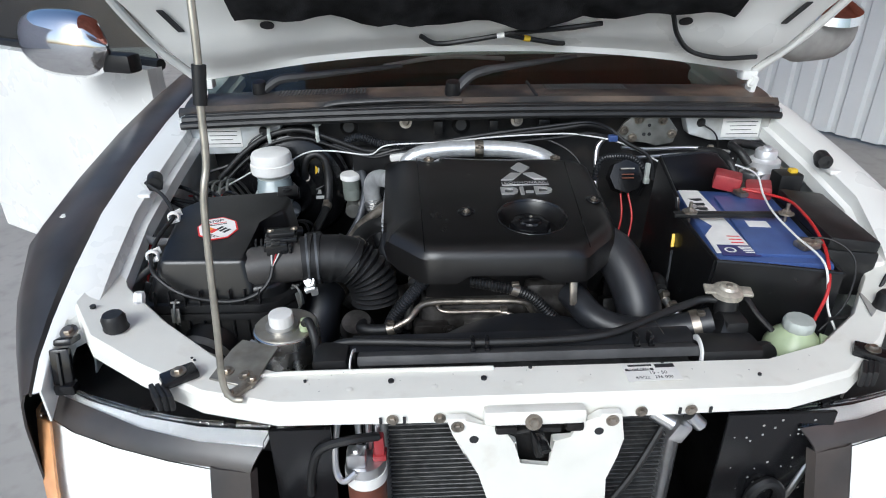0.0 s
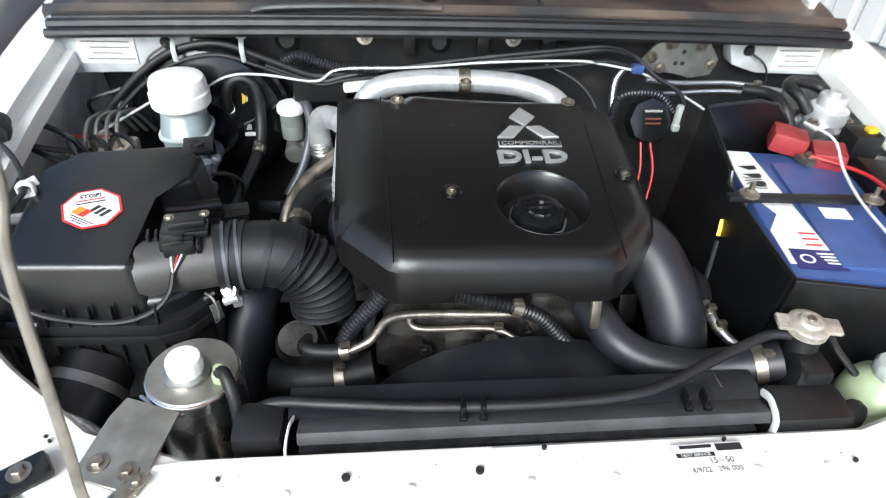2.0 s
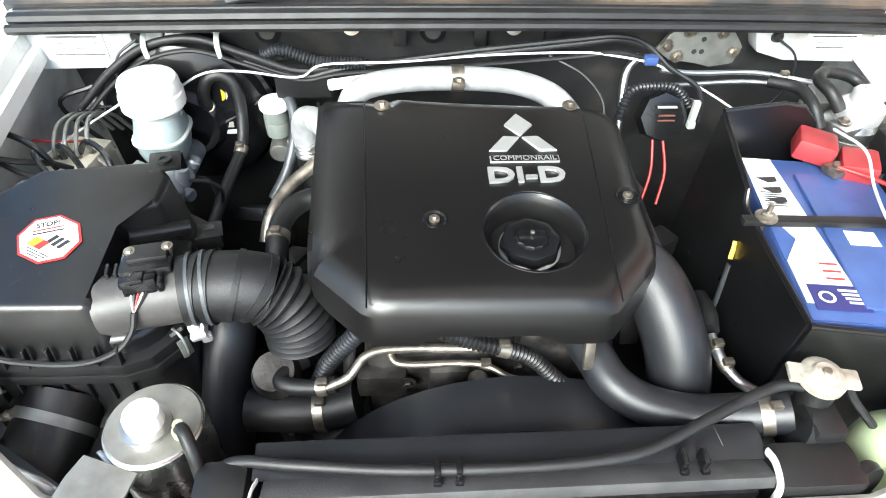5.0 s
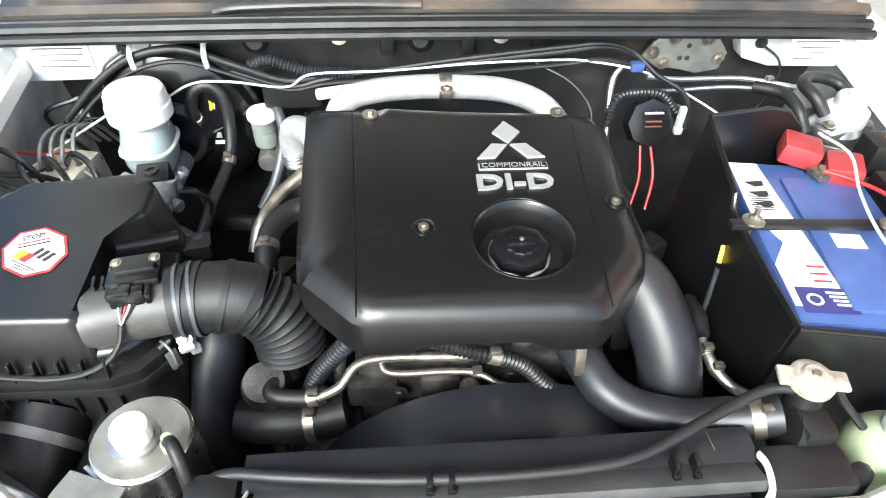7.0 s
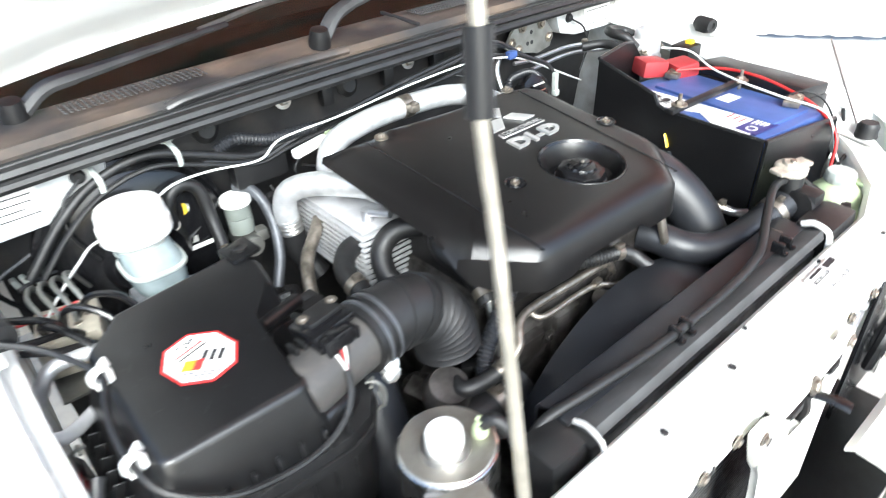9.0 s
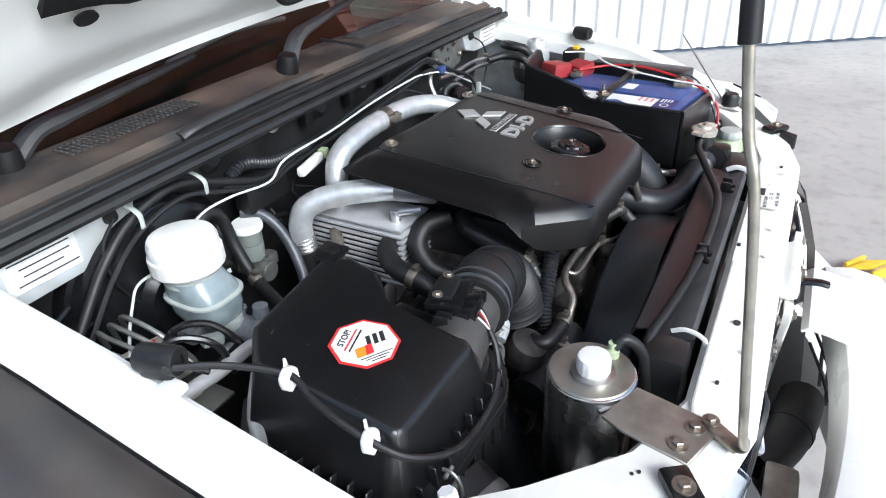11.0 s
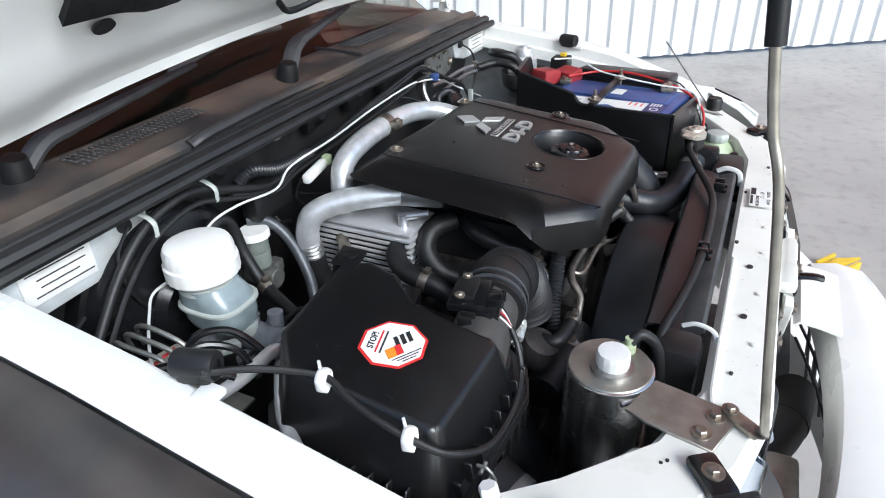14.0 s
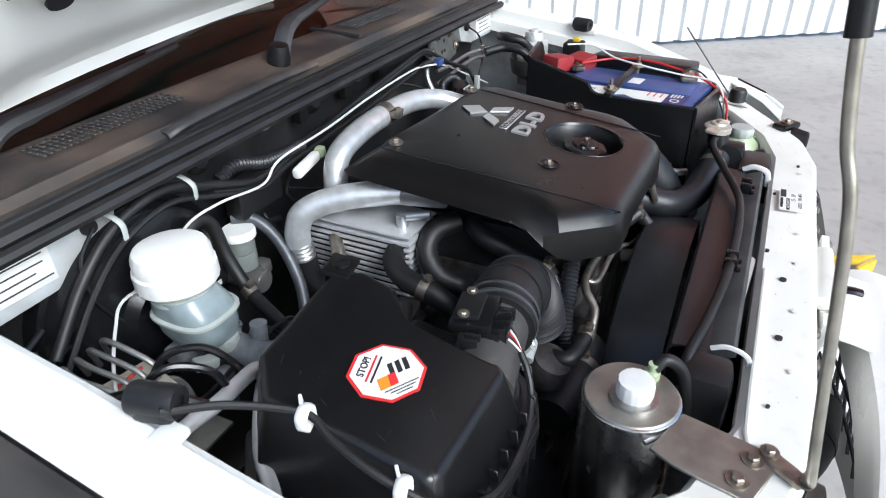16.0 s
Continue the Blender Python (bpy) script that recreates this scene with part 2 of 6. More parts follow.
def lathe(profile, at=(0, 0, 0), axis=(0, 0, 1), seg=28, wave=0.0, lobes=0):
    """A turned body: rows of (radius, height) along an axis; lobes scallop its rim."""
    bm = bmesh.new()
    rings = []
    for r, z in profile:
        if r < 1e-5:
            rings.append([bm.verts.new((0, 0, z))])
        else:
            ring = []
            for i in range(seg):
                a = 2 * math.pi * i / seg
                k = r * (1 + wave * math.cos(lobes * a))
                ring.append(bm.verts.new((k * math.cos(a), k * math.sin(a), z)))
            rings.append(ring)
    for a, b in zip(rings, rings[1:]):
        for i in range(seg):
            j = (i + 1) % seg
            if len(a) == 1 and len(b) == 1:
                continue
            if len(a) == 1:
                bm.faces.new((a[0], b[i], b[j]))
            elif len(b) == 1:
                bm.faces.new((a[i], a[j], b[0]))
            else:
                bm.faces.new((a[i], a[j], b[j], b[i]))
    q = Vector(axis).normalized().to_track_quat("Z", "Y").to_matrix().to_4x4()
    bm.transform(Matrix.Translation(at) @ q)
    return bm


def smooth_line(pts, steps=6):
    """A Catmull-Rom line through points."""
    p = [Vector(v) for v in pts]
    p = [p[0] * 2 - p[1]] + p + [p[-1] * 2 - p[-2]]
    out = []
    for a, b, c, d in zip(p, p[1:], p[2:], p[3:]):
        for i in range(steps):
            t = i / steps
            out.append(0.5 * (2 * b + (c - a) * t + (2 * a - 5 * b + 4 * c - d) * t * t + (3 * b - a - 3 * c + d) * t ** 3))
    out.append(p[-2])
    return out


def tube(pts, r, seg=10, steps=6, ridge=0.0, pitch=0.008, radii=None, flat=1.0, cap=True):
    """A round body along a smooth line; ridge and pitch make it corrugated, radii swell it from end to end."""
    line = smooth_line(pts, steps) if steps > 1 else [Vector(v) for v in pts]
    if ridge:
        fine, total = [], 0.0
        lens = [(b - a).length for a, b in zip(line, line[1:])]
        total = sum(lens)
        n = max(8, int(total / pitch * 4))
        k, gone = 0, 0.0
        for i in range(n + 1):
            s = total * i / n
            while k < len(lens) - 1 and gone + lens[k] < s:
                gone += lens[k]
                k += 1
            fine.append(line[k].lerp(line[k + 1], min(1.0, (s - gone) / max(lens[k], 1e-6))))
        line = fine
    bm = bmesh.new()
    rings = []
    up = Vector((0, 0, 1))
    n = len(line)
    for i, v in enumerate(line):
        d = (line[min(i + 1, n - 1)] - line[max(i - 1, 0)]).normalized()
        if i == 0:
            side = d.cross(up if abs(d.z) < 0.9 else Vector((1, 0, 0))).normalized()
        else:
            side = (side - d * side.dot(d)).normalized()
        other = d.cross(side)
        rr = r
        if radii:
            f = i / (n - 1) * (len(radii) - 1)
            j = min(int(f), len(radii) - 2)
            rr = radii[j] + (radii[j + 1] - radii[j]) * (f - j)
        if ridge:
            rr += ridge * (1, 0.3, -1, 0.3)[i % 4]
        rings.append([bm.verts.new(v + side * math.cos(2 * math.pi * k / seg) * rr + other * math.sin(2 * math.pi * k / seg) * rr * flat) for k in range(seg)])
    for a, b in zip(rings, rings[1:]):
        for k in range(seg):
            bm.faces.new((a[k], a[(k + 1) % seg], b[(k + 1) % seg], b[k]))
    if cap:
        bm.faces.new(rings[0][::-1])
        bm.faces.new(rings[-1])
    return bm


def loft(rows, closed=False):
    """A skin through rows of points of equal count."""
    bm = bmesh.new()
    vs = [[bm.verts.new(p) for p in row] for row in rows]
    for a, b in zip(vs, vs[1:]):
        n = len(a)
        for i in range(n if closed else n - 1):
            bm.faces.new((a[i], a[(i + 1) % n], b[(i + 1) % n], b[i]))
    return bm


def thick(bm, t):
    """Gives a skin a thickness."""
    bmesh.ops.recalc_face_normals(bm, faces=bm.faces)
    bmesh.ops.solidify(bm, geom=bm.faces[:], thickness=t)
    return bm


def plate(pts, z, t=0.002, bevel=0.0006, m=None):
    """A thin flat sheet over an outline of (x, y)."""
    bm = prism(pts, z, z + t, bevel, seg=1)
    if m is not None:
        bm.transform(m)
    return bm


def bolt(at, r=0.007, axis=(0, 0, 1), washer=True):
    """A hexagon head on its washer."""
    prof = [(0, 0), (r * 1.7, 0), (r * 1.7, 0.0016), (0, 0.0016)]
    head = lathe([(0, 0), (r, 0), (r, r * 0.8), (r * 0.8, r * 1.0), (0, r * 1.0)], at, axis, seg=6)
    return join(head, lathe(prof, at, axis, seg=16)) if washer else head


def letters(text, size, depth, m, bold=0.0):
    """Raised letters as a bmesh, laid flat by the matrix m."""
    cu = bpy.data.curves.new("text", "FONT")
    cu.body, cu.size, cu.extrude, cu.offset = text, size, depth, bold
    cu.align_x, cu.align_y, cu.resolution_u = "CENTER", "CENTER", 3
    ob = bpy.data.objects.new("text", cu)
    scene.collection.objects.link(ob)
    me = bpy.data.meshes.new_from_object(ob.evaluated_get(bpy.context.evaluated_depsgraph_get()))
    bpy.data.objects.remove(ob)
    bpy.data.curves.remove(cu)
    bm = bmesh.new()
    bm.from_mesh(me)
    bpy.data.meshes.remove(me)
    bm.transform(m)
    return bm


# ---- the setting ----
def slab(name, c, size, m, label, category):
    return single(name, rbox(c, size, 0), m, (c[0], c[1], c[2] - size[2] / 2), label, category, kind="structure")


ground = bmesh.new()
bmesh.ops.create_grid(ground, x_segments=60, y_segments=60, size=60)
single("ground", ground, "concrete", (0, 0, 0), "worn grey concrete workshop floor with stains", "floor", kind="structure")

# corrugated wall beside the car
WALL_A, WALL_B = Vector((1.35, 7.2, 0)), Vector((9.3, -5.4, 0))
WALL_D = (WALL_B - WALL_A).normalized()
WALL_N = Vector((WALL_D.y, -WALL_D.x, 0))


def sheeting(a, b, z0, z1, pitch, depth):
    """Trapezoid-ribbed sheet between two points of the plan."""
    d = (b - a).normalized()
    n = Vector((d.y, -d.x, 0))
    line, s, total = [], 0.0, (b - a).length
    while s < total:
        for u, w in ((0, 0), (0.58, 0), (0.68, 1), (0.90, 1)):
            line.append(a + d * (s + u * pitch) - n * depth * w)
        s += pitch
    return thick(loft([[p + Vector((0, 0, z)) for p in line] for z in (z0, z1)]), 0.004)


split = WALL_A + WALL_D * 9.15
single("wall_east", sheeting(WALL_A, split, 0.03, 2.35, 0.19, 0.03), "sheet", tuple(WALL_A), "white corrugated steel wall sheeting", "wall", kind="structure", sharp=20)
single("wall_east_far", sheeting(split + WALL_D * 0.12, WALL_B, 0.12, 2.35, 0.17, 0.028), "sheet", tuple(split), "white corrugated steel wall sheeting above a low kerb", "wall", kind="structure", sharp=20)
kerb = split + WALL_D * 2.6
yaw = math.degrees(math.atan2(WALL_D.y, WALL_D.x))
single("wall_kerb", rbox((kerb.x, kerb.y, 0.05), (5.0, 0.2, 0.1), 0.01, (0, 0, yaw)), "concrete", (kerb.x, kerb.y, 0), "rough concrete kerb below the wall sheeting", "kerb", kind="structure")
# Unseen upper wall, red and very tall to brown the engine cover's reflections.
single("wall_east_upper", sheeting(WALL_A, WALL_B, 2.352, 8.5, 0.19, 0.03), "oxide", (WALL_A.x, WALL_A.y, 2.352), "unseen red upper wall sheeting added for brown reflections", "wall", kind="structure", sharp=20)
# Back wall is unseen; its dark brown keeps the windscreen's reflections dark.
slab("wall_north", (0, 9.0, 2.1), (20, 0.2, 4.2), "roof", "unseen dark brown back wall closing the workshop", "wall")
# Unseen side wall, made pale to brighten reflections on the bay's left.
slab("wall_west", (-7.0, 4.0, 2.1), (0.2, 10, 4.2), "sheet", "unseen pale side wall added to reflect light", "wall")
# Roof slab is out of view; its edges and red steer skylight and reflections.
slab("ceiling", (1.6, 4.1, 4.3), (5.8, 10.2, 0.1), "oxide", "unseen workshop roof slab, cut and coloured for reflections", "ceiling")
pipe_at = split + WALL_D * 0.06 - WALL_N * 0.03
single("downpipe", join(tube([(pipe_at.x, pipe_at.y, 0.0), (pipe_at.x, pipe_at.y, 2.35)], 0.045, 12, 1), rbox((pipe_at.x, pipe_at.y, 1.2), (0.12, 0.12, 0.03), 0.004)), "sheet", (pipe_at.x, pipe_at.y, 0), "white painted downpipe on the wall", "pipe", kind="structure")

# ---- the car's body ----
car = thing("pickup_truck", (0, 1.8, 0), "white pickup truck with raised bonnet and grille removed", "car")

STATIONS = ((0.52, 0.985), (0.56, 1.012), (0.62, 1.035), (0.655, 1.046), (0.72, 1.065), (0.85, 1.10), (1.0, 1.128), (1.2, 1.155), (1.4, 1.172), (1.75, 1.19))


def fender_rows(side, prof, tuck=0.0):
    nose = 0.6 if side < 0 else 0.0
    return [[(side * (x - tuck * max(0.0, 0.85 - y) ** 1.4 - nose * max(0.0, 0.85 - y) ** 1.3 * max(0.0, x - 0.688) / 0.174), y, z + dz) for x, dz in prof] for y, z in STATIONS]


FLANGE = ((0.612, -0.05), (0.614, -0.028), (0.627, -0.026), (0.63, -0.004), (0.645, 0.0), (0.672, 0.002), (0.686, -0.002))
WIDE = ((0.688, -0.006), (0.70, 0.0), (0.745, -0.004), (0.79, -0.022), (0.825, -0.06), (0.845, -0.14), (0.86, -0.30), (0.862, -0.5))
NARROW = ((0.688, -0.004), (0.70, -0.008), (0.715, -0.02), (0.74, -0.06), (0.765, -0.12), (0.785, -0.22), (0.80, -0.5))
for s, skin, m, tuck, words in ((-1, WIDE, "fender_black", 0.1, "dark satin fender with a chipped spot"), (1, NARROW, "paint", 0.5, "white painted fender")):
    fender = part("front_fender", thick(loft(fender_rows(s, skin, tuck)), 0.003), m, car, words)
    rows = [[(s * max(abs(x), 0.652), y, z) if y < 0.63 else (x, y, z) for x, y, z in row] for row in fender_rows(s, FLANGE, tuck)]
    part("fender_flange", thick(loft(rows), 0.003), "paint", fender, "white painted gutter flange")
    rows = [[(s * 0.616, y, z - 0.045), (s * 0.632, y, z - 0.07), (s * 0.645, y, z - 0.14), (s * 0.65, y, z - 0.28), (s * 0.64, y, 0.55)] for y, z in STATIONS[2:]]
    part("inner_fender", thick(loft(rows), 0.003), "apron", car, "dusty white inner fender panel")
    # wheel and its tyre carry the car
    for y in (1.05, 4.0):
        wheel = part("wheel", lathe([(0, -0.08), (0.2, -0.09), (0.21, 0.0), (0.21, 0.09), (0, 0.08)], (s * 0.74, y, 0.37), (1, 0, 0), 32), "dark", car, "steel wheel")
        part("tyre", lathe([(0.21, -0.1), (0.34, -0.115), (0.37, -0.09), (0.37, 0.09), (0.34, 0.115), (0.21, 0.1)], (s * 0.74, y, 0.37), (1, 0, 0), 40), "rubber", wheel)
part("fender_chip", plate([(-0.756, 0.845), (-0.748, 0.842), (-0.742, 0.853), (-0.75, 0.862), (-0.757, 0.856)], 1.0935, 0.0012), "label", car, "chipped white paint spot")
part("wheel_flare", thick(loft([[(-0.86, y, 0.62), (-0.90, y, 0.70), (-0.895, y, 0.80), (-0.862, y, 0.83)] for y in (0.82, 0.9, 1.0, 1.4, 1.6)]), 0.004), "fender_black", car, "dark wheel arch flare")
part("cabin", rbox((0, 2.75, 0.95), (1.64, 1.9, 0.8), 0.06), "paint", car, "white cabin body")
part("cabin_roof", rbox((0, 2.9, 1.72), (1.42, 1.4, 0.08), 0.035), "paint", car, "white cabin roof")
for s in (-1, 1):
    part("roof_pillar", tube([(s * 0.70, 1.55, 1.20), (s * 0.68, 1.85, 1.48), (s * 0.66, 2.25, 1.70)], 0.035, 8, 4), "plastic", car, "dark windscreen pillar")

# open driver's door with its mirror
door = part("driver_door", thick(loft([[(-0.85, 1.66, z), (-1.0, 1.74, z), (-1.25, 1.90, z), (-1.5, 2.06, z), (-1.75, 2.22, z)] for z in (0.48, 0.56, 0.9, 1.13, 1.18)]), 0.05), "paint", car, "open white driver door with its window")
part("window_seal", tube([(-0.85, 1.66, 1.185), (-1.25, 1.90, 1.185), (-1.75, 2.22, 1.185)], 0.016, 8, 3), "rubber", door)
part("door_window", thick(loft([[(-0.86, 1.68, 1.18), (-1.25, 1.92, 1.18), (-1.75, 2.24, 1.18)], [(-0.95, 1.80, 1.58), (-1.25, 2.0, 1.62), (-1.6, 2.2, 1.62)]]), 0.004), "glass", door, "dark door window")
part("door_handle", rbox((-1.60, 2.08, 1.06), (0.12, 0.02, 0.025), 0.008, (0, 0, -33)), "paint", door)


def mirror(c, s, turn):
    m = pose(*c, 0, 0, turn)
    rows = []
    for k in range(9):
        a = -1 + k / 4
        h = math.sqrt(max(0.02, 1 - abs(a) ** 3.2))
        ring = []
        for i in range(16):
            b = 2 * math.pi * i / 16
            ring.append(m @ Vector((0.135 * a, -0.06 * h * max(math.cos(b), -0.35), 0.085 * h * math.sin(b) + 0.004 * a * s)))
        rows.append(ring)
    bm = loft(rows, True)
    bmesh.ops.holes_fill(bm, edges=bm.edges[:], sides=20)
    shell = part("door_mirror", bm, "chrome" if s < 0 else "seal_paint", car, "chromed mirror housing" if s < 0 else "mirror housing with chrome top")
    base = m @ Vector((-s * 0.14, 0.02, -0.045))
    part("mirror_arm", rbox(tuple(base), (0.10, 0.05, 0.05), 0.015, (0, 0, turn)), "plastic", shell)
    if s > 0:
        part("mirror_cap", lathe([(0, 0.03), (0.05, 0.028), (0.085, 0.012), (0.095, -0.01), (0, -0.01)], tuple(m @ Vector((0.02, -0.01, 0.06))), (0, -0.3, 1), 24), "chrome", shell, "chrome mirror cap")


mirror((-1.04, 1.56, 1.262), -1, -20)
mirror((1.03, 1.74, 1.235), 1, 14)

# radiator support: the white beam across the front
BEAM = ((-0.645, 0.635, 0.80, 1.05), (-0.60, 0.572, 0.71, 1.035), (-0.52, 0.527, 0.635, 1.018), (-0.43, 0.486, 0.565, 1.004), (-0.33, 0.462, 0.530, 1.0),
        (0.0, 0.462, 0.530, 1.0), (0.33, 0.462, 0.530, 1.0), (0.42, 0.485, 0.555, 1.004), (0.50, 0.545, 0.615, 1.012), (0.56, 0.615, 0.69, 1.03), (0.60, 0.68, 0.80, 1.05))
rows = []
for x, y0, y1, z in BEAM:
    drop = 0.036 if abs(x) < 0.3 else 0.03
    rows.append([(x, y0 - 0.004, z - drop), (x, y0 - 0.001, z - 0.006), (x, y0 + 0.006, z), (x, (y0 + y1) / 2, z + 0.001), (x, y1 - 0.006, z), (x, y1, z - 0.006), (x, y1, z - 0.03)])
beam = part("radiator_support", thick(loft(rows), 0.004), "paint_dull", car, "white painted steel crossmember with small holes")
for x, y, r in ((-0.187, 0.50, 0.004), (-0.065, 0.50, 0.004), (0.0, 0.521, 0.0025), (-0.30, 0.505, 0.002), (-0.455, 0.548, 0.0018), (-0.46, 0.553, 0.0018), (-0.62, 0.635, 0.004), (0.30, 0.49, 0.0025), (0.18, 0.52, 0.002)):
    z = 1.0035 if abs(x) < 0.4 else (1.0105 if abs(x) < 0.5 else 1.047)
    part("drilled_hole", lathe([(0, 0), (r, 0), (r, -0.004), (0, -0.004)], (x, y, z), seg=12), "ink", beam)
for x in (-0.13, -0.02, 0.06, 0.20, 0.27, -0.24):
    part("weld_dimple", lathe([(0, 0.0006), (0.003, 0.0004), (0.0045, 0)], (x, 0.485, 1.0034), seg=12), "paint_dull", beam)
part("pressed_rib", tube([(-0.36, 0.515, 1.002), (-0.34, 0.521, 1.003), (-0.2, 0.521, 1.003), (-0.05, 0.521, 1.002)], 0.003, 8, 2), "paint_dull", beam)
for x, z in ((-0.185, 0.975), (-0.125, 0.975), (0.20, 0.975), (0.135, 0.975)):
    part("front_bolt", bolt((x, 0.457, z), 0.0046, (0, -1, 0)), "zinc", beam)
for x in (-0.20, -0.17, 0.185, 0.225):
    part("slot", rbox((x, 0.4555, 0.975), (0.004, 0.002, 0.010), 0.0008), "ink", beam)
for x, y, z in ((-0.576, 0.60, 1.030), (0.545, 0.61, 1.022)):
    part("rubber_stop", lathe([(0, 0), (0.018, 0), (0.016, 0.006), (0.0165, 0.018), (0.013, 0.024), (0, 0.024)], (x, y, z), seg=20), "rubber", beam, "black rubber bonnet stop")

random.seed(21)
for i in range(26):
    x = random.uniform(-0.42, 0.42)
    part("dirt_speck", lathe([(0, 0.0004), (random.uniform(0.0004, 0.0009), 0)], (x, random.uniform(0.472, 0.524), 1.0044), seg=6), random.choice(("zinc", "seal_paint", "dark")), beam)
# rubber grommet brackets of the headlights
for x, y, z, turn in ((-0.462, 0.510, 1.014, 35), (0.465, 0.515, 1.012, -35)):
    br = part("headlight_bracket", rbox((x, y, z), (0.046, 0.028, 0.012), 0.005, (0, 0, turn)), "plastic_gloss", car, "black bracket")
    for k in (-1, 0, 1):
        part("bellows", rbox((x - 0.02 * math.cos(radians(turn)) + k * 0.008, y - 0.025, z - 0.014), (0.007, 0.034, 0.024), 0.003, (0, 0, turn)), "rubber", br)
    part("bracket_bolt", bolt((x, y, z + 0.006), 0.006), "zinc", br)

arm = part("fender_bracket", join(rbox((-0.634, 0.578, 1.028), (0.024, 0.034, 0.010), 0.004, (-20, 0, 6)), rbox((-0.638, 0.556, 1.0), (0.026, 0.010, 0.05), 0.003, (-18, 0, 6)), rbox((-0.634, 0.545, 0.972), (0.028, 0.018, 0.016), 0.004)), "plastic_gloss", car, "black bracket by the fender tip")
part("bracket_bolt", bolt((-0.633, 0.586, 1.036), 0.007, (0, -0.3, 1)), "zinc", arm)
part("bracket_rib", rbox((-0.638, 0.549, 0.998), (0.004, 0.006, 0.05), 0.001, (-18, 0, 6)), "plastic", arm)

# bumper with its opening, seen past the beam
BUMP = ((-0.70, 0.46), (-0.55, 0.35), (-0.3, 0.265), (0, 0.235), (0.3, 0.265), (0.55, 0.35), (0.70, 0.46))


def bumper_edge(x):
    """Height of the bumper's upper edge: raised between the lamps."""
    f = max(0.0, min(1.0, (0.43 - abs(x)) / 0.08))
    return 0.705 + 0.095 * f * f * (3 - 2 * f)


line = smooth_line([(x, y, 0) for x, y in BUMP], 6)
rows = [[(p.x, p.y + dy, bumper_edge(p.x) + dz) for p in line] for dy, dz in ((0.112, -0.07), (0.108, -0.008), (0.102, 0.0), (0.06, 0.010), (0.015, 0.002), (-0.02, -0.03), (-0.03, -0.09))]
bumper = part("front_bumper", thick(loft(rows), 0.005), "paint", car, "white front bumper with openings")
rows = [[(p.x, p.y + dy, z) for p in line] for dy, z in ((0.03, 0.53), (-0.03, 0.52), (-0.04, 0.46), (0.0, 0.38))]
part("bumper_lip", thick(loft(rows), 0.005), "paint", bumper)
for k in range(15):
    x = -0.42 + 0.055 * k
    y = 0.28 + 0.35 * x * x
    part("grille_mesh", tube([(x, y, 0.52), (x + 0.075, y + 0.03, 0.73)], 0.0032, 6, 1), "plastic", bumper)
    part("grille_mesh", tube([(x + 0.075, y, 0.52), (x, y + 0.03, 0.73)], 0.0032, 6, 1), "plastic", bumper)
for z in (0.57, 0.62, 0.67):
    part("grille_mesh", tube([(x, 0.285 + 0.35 * x * x + (z - 0.52) * 0.14, z) for x in (-0.42, -0.3, -0.15, 0, 0.15, 0.3, 0.42)], 0.0035, 6, 3), "plastic", bumper)
# Black backing sheet added below the bumper opening to stand in for shade.
part("dark_backing", rbox((0, 0.43, 0.57), (1.0, 0.13, 0.02), 0.004), "plastic", car, "black backing sheet added for the opening's shade")
part("intercooler_pipe", join(tube([(0.12, 0.375, 0.66), (0.05, 0.385, 0.675), (-0.01, 0.40, 0.675), (-0.06, 0.43, 0.66)], 0.036, 20, 5), tube([(0.028, 0.389, 0.676), (0.016, 0.392, 0.676)], 0.038, 20, 1)), "dark", car, "dark dusty hose in the bumper opening")
part("crash_beam", rbox((-0.30, 0.395, 0.655), (0.46, 0.05, 0.08), 0.012), "grey_plate", car, "grey steel crash beam")

# latch panel
LATCH = ((-0.118, 0.986), (-0.093, 0.986), (-0.071, 0.972), (-0.043, 0.971), (-0.038, 0.949), (-0.027, 0.943), (-0.023, 0.904), (0.019, 0.897), (0.019, 0.946), (0.045, 0.947), (0.045, 0.969), (0.060, 0.973), (0.078, 0.986), (0.105, 0.986), (0.113, 0.942), (0.107, 0.913), (0.093, 0.872), (0.11, 0.72), (-0.05, 0.72), (-0.058, 0.836), (-0.073, 0.891), (-0.096, 0.927), (-0.110, 0.961))
bm = prism(LATCH, 0, 0.010, 0.003)
bm.transform(Matrix.Translation((0, 0.452, 0)) @ Matrix.Rotation(radians(90), 4, "X"))
latch = part("latch_panel", bm, "paint_dull", car, "white bonnet latch panel")
part("latch_shelf", rbox((-0.005, 0.450, 0.983), (0.132, 0.024, 0.022), 0.009, (-12, 0, 0)), "paint_dull", latch)
part("latch", join(rbox((-0.002, 0.472, 0.93), (0.085, 0.02, 0.08), 0.008), rbox((-0.042, 0.446, 0.968), (0.028, 0.022, 0.012), 0.005), rbox((0.045, 0.446, 0.970), (0.024, 0.022, 0.012), 0.005), tube([(-0.006, 0.445, 0.968), (-0.002, 0.440, 0.94), (0.004, 0.445, 0.918)], 0.006, 8, 3), tube([(-0.03, 0.452, 0.952), (0.0, 0.45, 0.958), (0.03, 0.452, 0.956)], 0.005, 8, 3)), "dark", latch, "greasy bonnet latch")
part("latch_bolt", bolt((-0.008, 0.438, 0.981), 0.0065, (0, -1, 0.3)), "zinc", latch)
for x, z in ((-0.103, 0.974), (0.093, 0.976)):
    part("panel_bolt", bolt((x, 0.4415, z), 0.005, (0, -1, 0)), "zinc", latch)
